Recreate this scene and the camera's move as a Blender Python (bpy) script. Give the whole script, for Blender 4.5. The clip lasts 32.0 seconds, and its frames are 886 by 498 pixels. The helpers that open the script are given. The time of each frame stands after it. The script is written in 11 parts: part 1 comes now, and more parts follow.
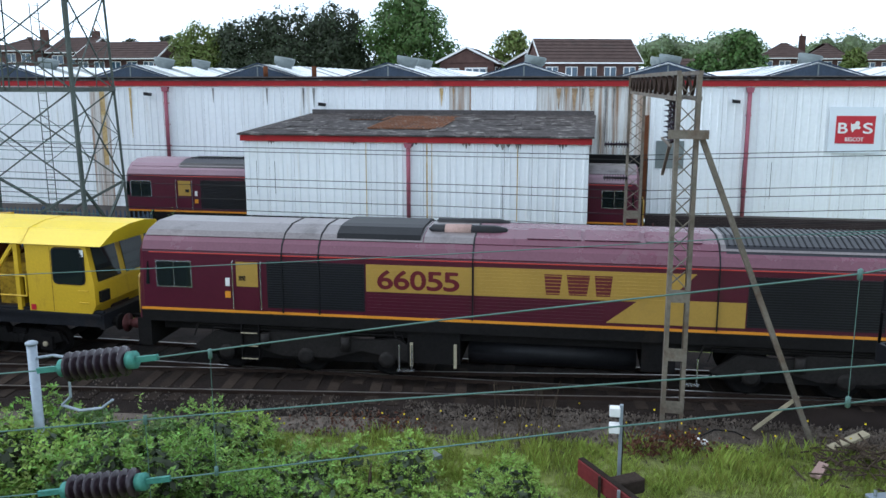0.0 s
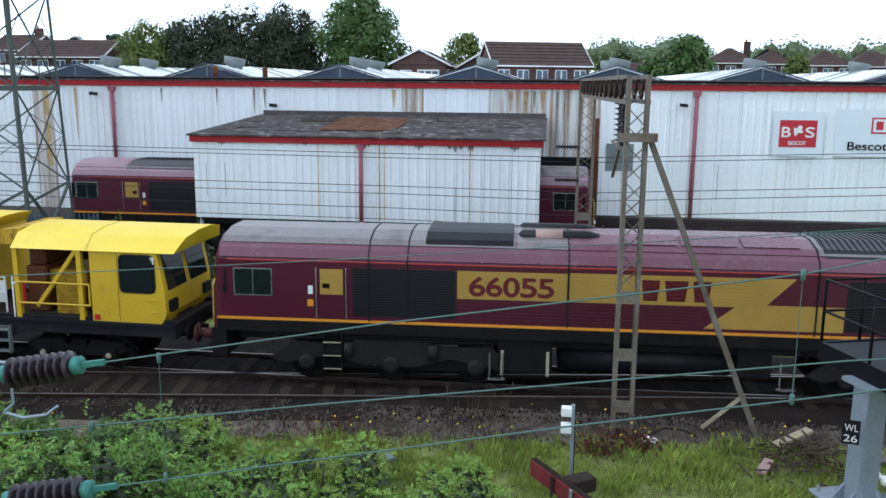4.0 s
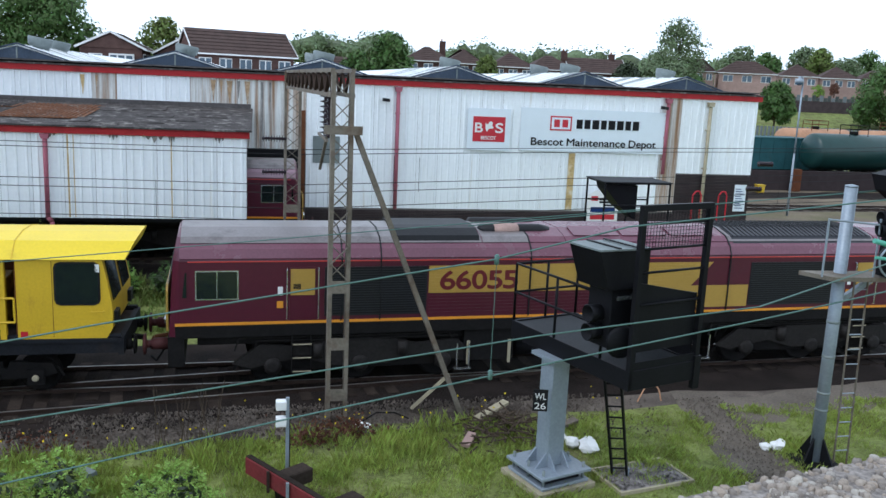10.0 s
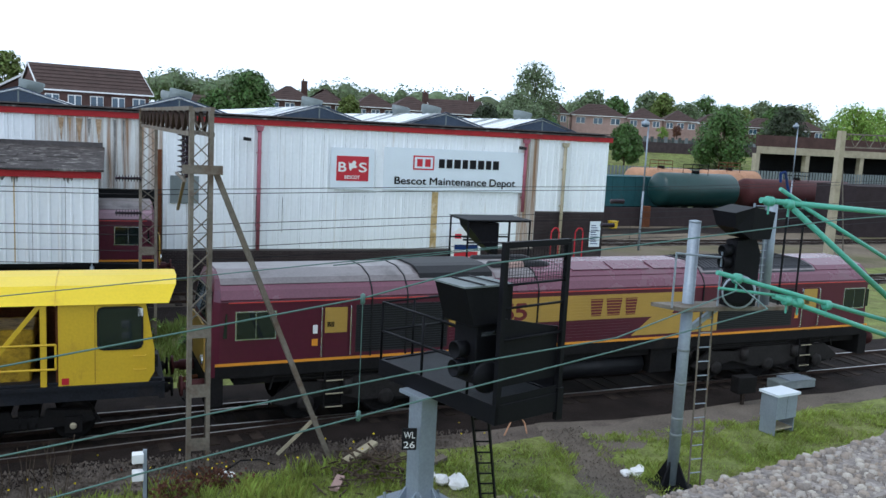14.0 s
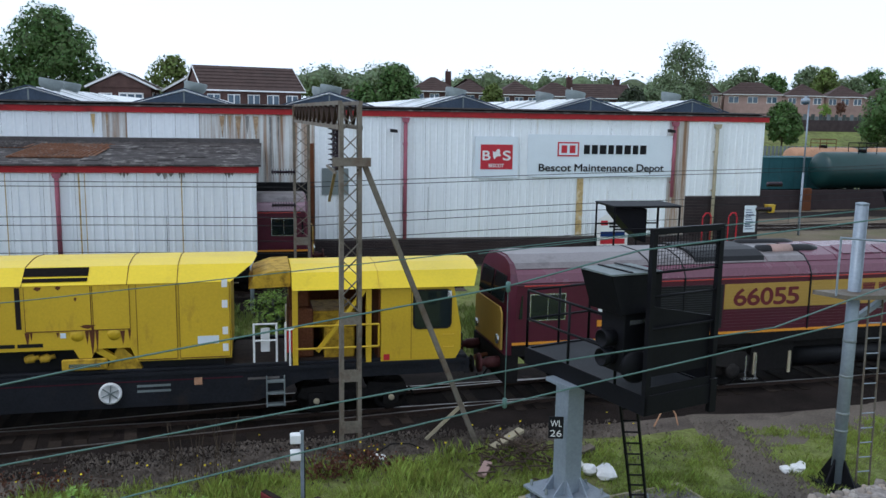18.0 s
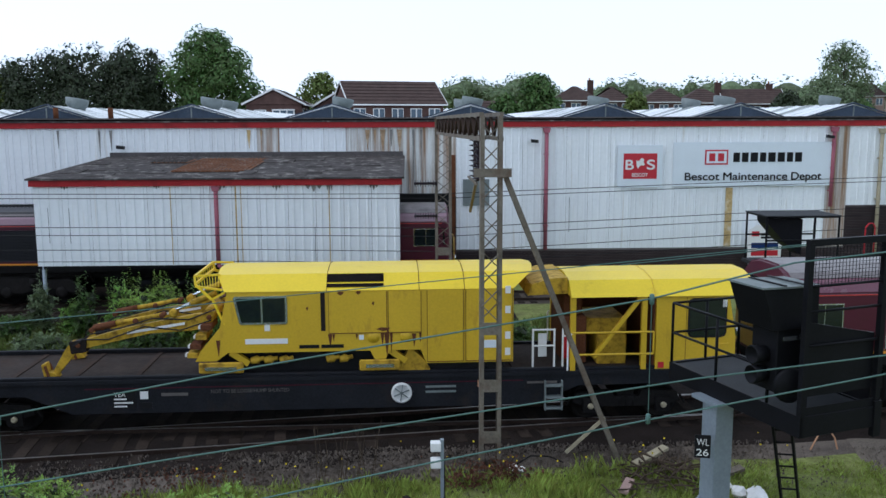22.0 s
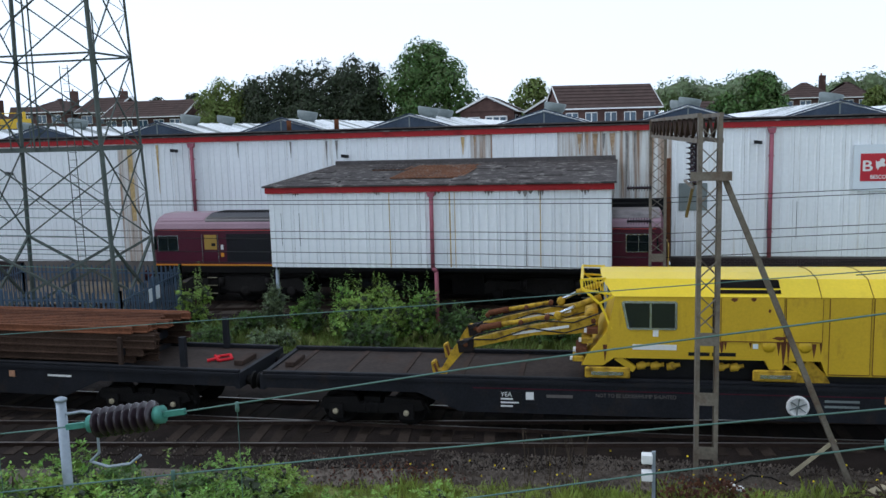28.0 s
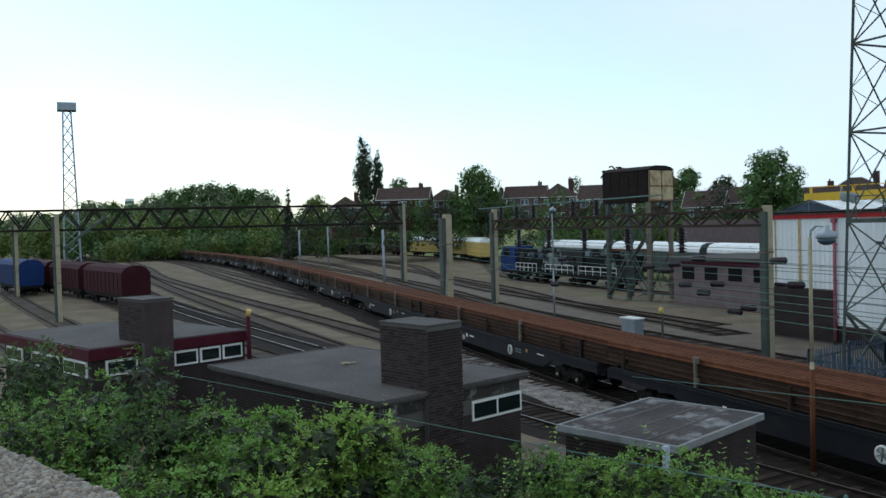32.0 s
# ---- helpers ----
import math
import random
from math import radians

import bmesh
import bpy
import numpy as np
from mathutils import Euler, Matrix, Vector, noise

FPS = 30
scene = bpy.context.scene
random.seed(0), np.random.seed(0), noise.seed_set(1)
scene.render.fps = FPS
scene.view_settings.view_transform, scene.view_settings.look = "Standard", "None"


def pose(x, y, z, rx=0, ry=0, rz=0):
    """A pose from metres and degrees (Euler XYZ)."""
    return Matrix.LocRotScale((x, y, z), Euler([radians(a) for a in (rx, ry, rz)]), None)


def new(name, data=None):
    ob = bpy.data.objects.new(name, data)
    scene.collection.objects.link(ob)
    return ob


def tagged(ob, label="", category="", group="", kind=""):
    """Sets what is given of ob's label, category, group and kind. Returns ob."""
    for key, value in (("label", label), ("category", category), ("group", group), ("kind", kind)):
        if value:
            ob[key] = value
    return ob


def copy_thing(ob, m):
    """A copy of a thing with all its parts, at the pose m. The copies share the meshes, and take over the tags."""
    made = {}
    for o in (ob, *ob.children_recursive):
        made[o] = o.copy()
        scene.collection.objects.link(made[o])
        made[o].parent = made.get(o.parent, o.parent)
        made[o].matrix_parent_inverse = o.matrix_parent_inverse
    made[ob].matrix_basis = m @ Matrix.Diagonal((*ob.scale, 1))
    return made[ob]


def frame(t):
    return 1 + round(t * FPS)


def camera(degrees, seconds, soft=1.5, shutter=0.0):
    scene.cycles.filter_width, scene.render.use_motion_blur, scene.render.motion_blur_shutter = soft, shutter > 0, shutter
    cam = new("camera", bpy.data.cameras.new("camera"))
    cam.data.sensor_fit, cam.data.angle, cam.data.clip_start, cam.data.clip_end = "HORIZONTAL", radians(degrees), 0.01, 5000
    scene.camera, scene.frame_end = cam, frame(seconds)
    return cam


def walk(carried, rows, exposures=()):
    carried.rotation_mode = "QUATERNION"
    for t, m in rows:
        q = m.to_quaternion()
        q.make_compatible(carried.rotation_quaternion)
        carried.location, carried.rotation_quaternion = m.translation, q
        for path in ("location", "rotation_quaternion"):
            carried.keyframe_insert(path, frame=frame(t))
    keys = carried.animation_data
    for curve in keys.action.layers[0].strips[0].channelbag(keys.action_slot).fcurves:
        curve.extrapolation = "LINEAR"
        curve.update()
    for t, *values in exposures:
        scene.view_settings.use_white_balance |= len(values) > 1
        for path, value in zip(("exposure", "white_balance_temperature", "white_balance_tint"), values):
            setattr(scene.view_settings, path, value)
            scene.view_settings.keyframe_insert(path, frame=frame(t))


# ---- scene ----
cam = camera(55.1, 32.0)
# seconds, then pitch from straight down, lean and heading of the hand-held camera on the footbridge
EYE = (0.0, 0.0, 7.0)
PATH = [
    (0, 78.91, 0.01, 10.29, 0.0, 0.0, 0.0),
    (0.5, 78.67, 0.11, 10.61, 0.0, 0.0, 0.0),
    (1, 78.85, 0.35, 11.22, 0.0, 0.0, 0.0),
    (1.5, 79.03, 0.21, 11.19, 0.0, 0.0, 0.0),
    (2, 78.96, 0.32, 11.22, 0.0, 0.0, 0.0),
    (2.5, 78.82, 0.42, 11.19, 0.0, 0.0, 0.0),
    (3, 78.91, 0.10, 10.07, 0.0, 0.0, 0.0),
    (3.5, 78.92, -0.12, 8.91, 0.0, 0.0, 0.0),
    (4, 79.05, -0.47, 7.14, 0.0, 0.0, 0.0),
    (4.5, 79.24, -0.44, 6.59, 0.0, 0.0, 0.0),
    (6.5, 79.28, -0.89, 4.17, 0.0, 0.0, 0.0),
    (7, 79.69, -1.32, 2.05, 0.0, 0.0, 0.0),
    (7.5, 79.80, -1.74, -0.17, 0.0, 0.0, 0.0),
    (8, 79.19, -1.29, -1.09, 0.0, 0.0, 0.0),
    (8.5, 80.60, -1.82, -3.74, 0.0, 0.0, 0.0),
    (9, 80.04, -2.47, -7.95, 0.0, 0.0, 0.0),
    (9.5, 79.57, -2.54, -9.59, 0.0, 0.0, 0.0),
    (10, 79.03, -2.55, -12.21, 0.0, 0.0, 0.0),
    (10.5, 79.13, -3.94, -14.97, 0.0, 0.0, 0.0),
    (11, 79.20, -4.03, -16.59, 0.0, 0.0, 0.0),
    (11.5, 79.14, -3.08, -17.43, 0.0, 0.0, 0.0),
    (12, 79.19, -2.83, -17.93, 0.0, 0.0, 0.0),
    (12.5, 79.01, -3.12, -19.68, 0.0, 0.0, 0.0),
    (13, 79.91, -3.12, -20.91, 0.0, 0.0, 0.0),
    (13.5, 82.00, -3.03, -21.42, 0.0, 0.0, 0.0),
    (15.5, 81.72, -2.13, -19.01, 0.0, 0.0, 0.0),
    (16, 81.31, -1.74, -17.35, 0.0, 0.0, 0.0),
    (16.5, 81.30, -1.39, -16.12, 0.0, 0.0, 0.0),
    (17, 81.26, -1.24, -13.97, 0.0, 0.0, 0.0),
    (17.5, 81.13, -1.11, -12.98, 0.0, 0.0, 0.0),
    (18, 80.95, -0.96, -11.77, 0.0, 0.0, 0.0),
    (18.5, 81.12, -0.82, -10.61, 0.0, 0.0, 0.0),
    (19, 81.37, -0.48, -8.92, 0.0, 0.0, 0.0),
    (19.5, 81.63, -0.30, -7.04, 0.0, 0.0, 0.0),
    (20, 81.57, -0.18, -6.52, 0.0, 0.0, 0.0),
    (20.5, 81.72, 0.12, -5.24, 0.0, 0.0, 0.0),
    (21, 81.58, 0.22, -4.25, 0.0, 0.0, 0.0),
    (21.5, 81.81, 0.15, -2.85, 0.0, 0.0, 0.0),
    (22, 81.60, 0.19, -2.39, 0.0, 0.0, 0.0),
    (22.5, 81.64, 0.29, -1.31, 0.0, 0.0, 0.0),
    (23, 81.65, 0.49, 0.09, 0.0, 0.0, 0.0),
    (23.5, 81.71, 0.52, 0.35, 0.0, 0.0, 0.0),
    (24, 81.31, 0.45, -0.10, 0.0, 0.0, 0.0),
    (24.5, 80.82, 0.28, -0.67, 0.0, 0.0, 0.0),
    (26.5, 80.73, 0.81, 0.70, 0.0, 0.0, 0.0),
    (27, 80.90, 1.14, 2.18, 0.0, 0.0, 0.0),
    (27.5, 81.27, 1.80, 5.11, 0.0, 0.0, 0.0),
    (28, 82.16, 1.58, 11.69, 0.0, 0.0, 0.0),
    (28.5, 83.00, 2.70, 22.85, 0.0, 0.0, 0.0),
    (29, 83.44, 2.80, 31.41, 0.0, 0.0, 0.0),
    (29.5, 84.44, 2.20, 36.65, 0.0, 0.0, 0.0),
    (30, 85.54, 2.38, 42.84, 0.0, 0.0, 0.0),
    (30.5, 85.81, 2.37, 48.84, 0.0, 0.0, 0.0),
    (31, 86.55, 1.99, 55.50, 0.0, 0.0, 0.0),
    (31.5, 87.86, 1.65, 61.20, 0.0, 0.0, 0.0),
    (32, 88.45, 1.62, 65.92, 0.0, 0.0, 0.0),
]
walk(cam, [(t, pose(EYE[0] + dx, EYE[1] + dy, EYE[2] + dz, rx, ry, rz)) for t, rx, ry, rz, dx, dy, dz in PATH],
     [(0, -0.48, 6060, 10), (9, -0.53, 6060, 11), (13, -0.60, 6060, 11), (16, -0.83, 6060, 12), (23, -0.96, 6020, 13), (27, -0.97, 6050, 13), (29, -0.95, 6200, 11), (30.5, -1.05, 6200, 13), (31, -1.1, 6200, 12), (31.6, -1.24, 6200, 8), (32, -1.32, 6150, 4)])

# ---- daylight: bright thin overcast, clearing a little to the west ----
SUN_EL, SUN_AZ = 52.0, 250.0
world = bpy.data.worlds.new("sky")
scene.world = world
world.use_nodes = True
wn, wl = world.node_tree.nodes, world.node_tree.links
wn.clear()
w_out = wn.new("ShaderNodeOutputWorld")
w_bg = wn.new("ShaderNodeBackground")
w_sky = wn.new("ShaderNodeTexSky")
w_sky.sky_type, w_sky.sun_disc = "NISHITA", False
w_sky.sun_elevation, w_sky.sun_rotation = radians(SUN_EL), radians(SUN_AZ)
w_co = wn.new("ShaderNodeTexCoord")
w_map = wn.new("ShaderNodeMapping")
w_map.inputs["Scale"].default_value = (1.0, 1.0, 2.6)
w_noise = wn.new("ShaderNodeTexNoise")
w_noise.inputs["Scale"].default_value = 2.2
w_noise.inputs["Detail"].default_value = 6
w_sep = wn.new("ShaderNodeSeparateXYZ")
w_cloud = wn.new("ShaderNodeMapRange")
w_cloud.inputs["From Min"].default_value, w_cloud.inputs["From Max"].default_value = 0.50, 1.02
w_add = wn.new("ShaderNodeMath")
w_add.operation = "MULTIPLY_ADD"
w_add.inputs[1].default_value = 1.5
w_mix = wn.new("ShaderNodeMix")
w_mix.data_type = "RGBA"
wl.new(w_co.outputs["Generated"], w_map.inputs[0])
wl.new(w_map.outputs[0], w_noise.inputs["Vector"])
wl.new(w_co.outputs["Generated"], w_sep.inputs[0])
wl.new(w_sep.outputs["X"], w_add.inputs[0])
wl.new(w_noise.outputs["Fac"], w_add.inputs[2])
w_off = wn.new("ShaderNodeMath")
w_off.operation = "ADD"
w_off.inputs[1].default_value = 1.52
wl.new(w_add.outputs[0], w_off.inputs[0])
wl.new(w_off.outputs[0], w_cloud.inputs["Value"])
wl.new(w_cloud.outputs[0], w_mix.inputs["Factor"])
w_gain = wn.new("ShaderNodeVectorMath")
w_gain.operation = "SCALE"
w_gain.inputs["Scale"].default_value = 0.50
wl.new(w_sky.outputs[0], w_gain.inputs[0])
wl.new(w_gain.outputs[0], w_mix.inputs[6])
# thin cloud, brightest low down and towards the sun in the west
w_low = wn.new("ShaderNodeMapRange")
w_low.inputs["From Min"].default_value, w_low.inputs["From Max"].default_value = 0.05, 0.75
w_low.inputs["To Min"].default_value, w_low.inputs["To Max"].default_value = 1.32, 0.88
wl.new(w_sep.outputs["Z"], w_low.inputs["Value"])
w_west = wn.new("ShaderNodeMapRange")
w_west.inputs["From Min"].default_value, w_west.inputs["From Max"].default_value = -1.0, 0.1
w_west.inputs["To Min"].default_value, w_west.inputs["To Max"].default_value = 1.12, 1.0
wl.new(w_sep.outputs["X"], w_west.inputs["Value"])
w_bright = wn.new("ShaderNodeMath")
w_bright.operation = "MULTIPLY"
wl.new(w_low.outputs[0], w_bright.inputs[0]), wl.new(w_west.outputs[0], w_bright.inputs[1])
w_white = wn.new("ShaderNodeVectorMath")
w_white.operation = "SCALE"
w_white.inputs[0].default_value = (1.48, 1.70, 1.92)
wl.new(w_bright.outputs[0], w_white.inputs["Scale"])
wl.new(w_white.outputs[0], w_mix.inputs[7])
wl.new(w_mix.outputs[2], w_bg.inputs["Color"])
w_bg.inputs["Strength"].default_value = 1.0
wl.new(w_bg.outputs[0], w_out.inputs[0])

sun = new("sun", bpy.data.lights.new("sun", "SUN"))
sun.data.energy, sun.data.angle, sun.data.color = 1.3, radians(12), (1.0, 0.97, 0.93)
sun.rotation_euler = (radians(90 - SUN_EL), 0, radians(180 - SUN_AZ))


# ---- materials ----
def mat(name, color, rough=0.7, metal=0.0, var=0.25, scale=1.5, fine=18.0, bump=0.15, dirt=None, dirt_amt=0.5, dirt_scale=0.8,
        streak=0.0, per=0.0, spec=None, own=False):
    """A procedural surface: base colour varied by large and fine noise, stains of a second colour, streaks that run down."""
    m = bpy.data.materials.new(name)
    m.use_nodes = True
    n, l = m.node_tree.nodes, m.node_tree.links
    b = n["Principled BSDF"]
    b.inputs["Roughness"].default_value, b.inputs["Metallic"].default_value = rough, metal
    b.inputs["Specular IOR Level"].default_value = spec if spec is not None else (0.5 if rough < 0.5 else 0.12)
    co = n.new("ShaderNodeTexCoord")
    big, small = n.new("ShaderNodeTexNoise"), n.new("ShaderNodeTexNoise")
    big.inputs["Scale"].default_value, big.inputs["Detail"].default_value = scale, 5
    small.inputs["Scale"].default_value, small.inputs["Detail"].default_value = fine, 4
    for k in (big, small):
        l.new(co.outputs["Object"], k.inputs["Vector"])
    mixn = n.new("ShaderNodeMath")
    mixn.operation = "ADD"
    l.new(big.outputs["Fac"], mixn.inputs[0]), l.new(small.outputs["Fac"], mixn.inputs[1])
    rng = n.new("ShaderNodeMapRange")
    rng.inputs["From Min"].default_value, rng.inputs["From Max"].default_value = 0.65, 1.35
    rng.inputs["To Min"].default_value, rng.inputs["To Max"].default_value = 1 - var, 1 + var
    l.new(mixn.outputs[0], rng.inputs["Value"])
    last = rng.outputs[0]
    if per:
        info = n.new("ShaderNodeObjectInfo")
        r2 = n.new("ShaderNodeMapRange")
        r2.inputs["To Min"].default_value, r2.inputs["To Max"].default_value = 1 - per, 1 + per
        l.new(info.outputs["Random"], r2.inputs["Value"])
        mul = n.new("ShaderNodeMath")
        mul.operation = "MULTIPLY"
        l.new(last, mul.inputs[0]), l.new(r2.outputs[0], mul.inputs[1])
        last = mul.outputs[0]
    sc = n.new("ShaderNodeVectorMath")
    sc.operation = "SCALE"
    sc.inputs[0].default_value = color
    l.new(last, sc.inputs["Scale"])
    out = sc.outputs[0]
    if dirt:
        dn = n.new("ShaderNodeTexNoise")
        dn.inputs["Scale"].default_value, dn.inputs["Detail"].default_value = dirt_scale, 8
        dn.inputs["Roughness"].default_value = 0.65
        mp = n.new("ShaderNodeMapping")
        mp.inputs["Scale"].default_value = (1, 1, 1 - 0.88 * streak)
        geo = n.new("ShaderNodeNewGeometry")
        l.new(geo.outputs["Position"] if streak and not own else co.outputs["Object"], mp.inputs[0])
        l.new(mp.outputs[0], dn.inputs["Vector"])
        dr = n.new("ShaderNodeMapRange")
        dr.inputs["From Min"].default_value, dr.inputs["From Max"].default_value = 0.68 - 0.36 * dirt_amt, 0.86 - 0.30 * dirt_amt
        dr.inputs["To Max"].default_value = min(1.0, 0.5 + dirt_amt * 0.5)
        l.new(dn.outputs["Fac"], dr.inputs["Value"])
        mx = n.new("ShaderNodeMix")
        mx.data_type = "RGBA"
        mx.inputs[7].default_value = (*dirt, 1)
        l.new(dr.outputs[0], mx.inputs["Factor"]), l.new(out, mx.inputs[6])
        out = mx.outputs[2]
        rr = n.new("ShaderNodeMapRange")
        rr.inputs["To Min"].default_value, rr.inputs["To Max"].default_value = rough, min(0.95, rough + 0.25)
        l.new(dr.outputs[0], rr.inputs["Value"]), l.new(rr.outputs[0], b.inputs["Roughness"])
    l.new(out, b.inputs["Base Color"])
    if bump:
        bp = n.new("ShaderNodeBump")
        bp.inputs["Strength"].default_value, bp.inputs["Distance"].default_value = bump, 0.02
        l.new(mixn.outputs[0], bp.inputs["Height"]), l.new(bp.outputs[0], b.inputs["Normal"])
    return m


def leaf_mat(name, color, var=0.6):
    """Leaves: thin, a little translucent, varied leaf by leaf and clump by clump."""
    m = bpy.data.materials.new(name)
    m.use_nodes = True
    n, l = m.node_tree.nodes, m.node_tree.links
    b = n["Principled BSDF"]
    geo, noi = n.new("ShaderNodeNewGeometry"), n.new("ShaderNodeTexNoise")
    noi.inputs["Scale"].default_value = 0.9
    l.new(geo.outputs["Position"], noi.inputs["Vector"])
    add = n.new("ShaderNodeMath")
    add.operation = "ADD"
    l.new(geo.outputs["Random Per Island"], add.inputs[0]), l.new(noi.outputs["Fac"], add.inputs[1])
    rng = n.new("ShaderNodeMapRange")
    rng.inputs["From Min"].default_value, rng.inputs["From Max"].default_value = 0.3, 1.7
    rng.inputs["To Min"].default_value, rng.inputs["To Max"].default_value = 1 - var, 1 + var
    l.new(add.outputs[0], rng.inputs["Value"])
    hs = n.new("ShaderNodeHueSaturation")
    hs.inputs["Color"].default_value = (*color, 1)
    hr = n.new("ShaderNodeMapRange")
    hr.inputs["To Min"].default_value, hr.inputs["To Max"].default_value = 0.475, 0.52
    l.new(geo.outputs["Random Per Island"], hr.inputs["Value"]), l.new(hr.outputs[0], hs.inputs["Hue"])
    l.new(rng.outputs[0], hs.inputs["Value"])
    l.new(hs.outputs[0], b.inputs["Base Color"])
    b.inputs["Roughness"].default_value = 0.55
    b.inputs["Specular IOR Level"].default_value = 0.35
    b.inputs["Transmission Weight"].default_value = 0.0
    tr = n.new("ShaderNodeBsdfTranslucent")
    l.new(hs.outputs[0], tr.inputs[0])
    mx = n.new("ShaderNodeMixShader")
    mx.inputs[0].default_value = 0.24
    l.new(b.outputs[0], mx.inputs[1]), l.new(tr.outputs[0], mx.inputs[2])
    l.new(mx.outputs[0], n["Material Output"].inputs[0])
    return m


def pebble_mat(name):
    """Mixed washed gravel: each stone of its own colour, from chalk white over tan to flint."""
    m = mat(name, (0.36, 0.32, 0.28), 0.8, var=0.3, scale=30, fine=120, bump=0.3)
    n, l = m.node_tree.nodes, m.node_tree.links
    geo, ramp, mul = n.new("ShaderNodeNewGeometry"), n.new("ShaderNodeValToRGB"), n.new("ShaderNodeMix")
    e = ramp.color_ramp.elements
    e[0].color, e[1].position, e[1].color = (0.10, 0.085, 0.075, 1), 1.0, (0.50, 0.45, 0.38, 1)
    for at, c in ((0.25, (0.20, 0.165, 0.14, 1)), (0.5, (0.32, 0.25, 0.19, 1)), (0.75, (0.36, 0.33, 0.30, 1))):
        e.new(at).color = c
    l.new(geo.outputs["Random Per Island"], ramp.inputs[0])
    mul.data_type, mul.blend_type = "RGBA", "MIX"
    mul.inputs["Factor"].default_value = 0.65
    b = n["Principled BSDF"]
    l.new(b.inputs["Base Color"].links[0].from_socket, mul.inputs[6]), l.new(ramp.outputs[0], mul.inputs[7])
    l.new(mul.outputs[2], b.inputs["Base Color"])
    return m


def glass_mat(name, color, rough=0.06):
    m = bpy.data.materials.new(name)
    m.use_nodes = True
    b = m.node_tree.nodes["Principled BSDF"]
    b.inputs["Base Color"].default_value = (*color, 1)
    b.inputs["Roughness"].default_value = rough
    b.inputs["IOR"].default_value = 1.5
    b.inputs["Specular IOR Level"].default_value = 0.6
    return m


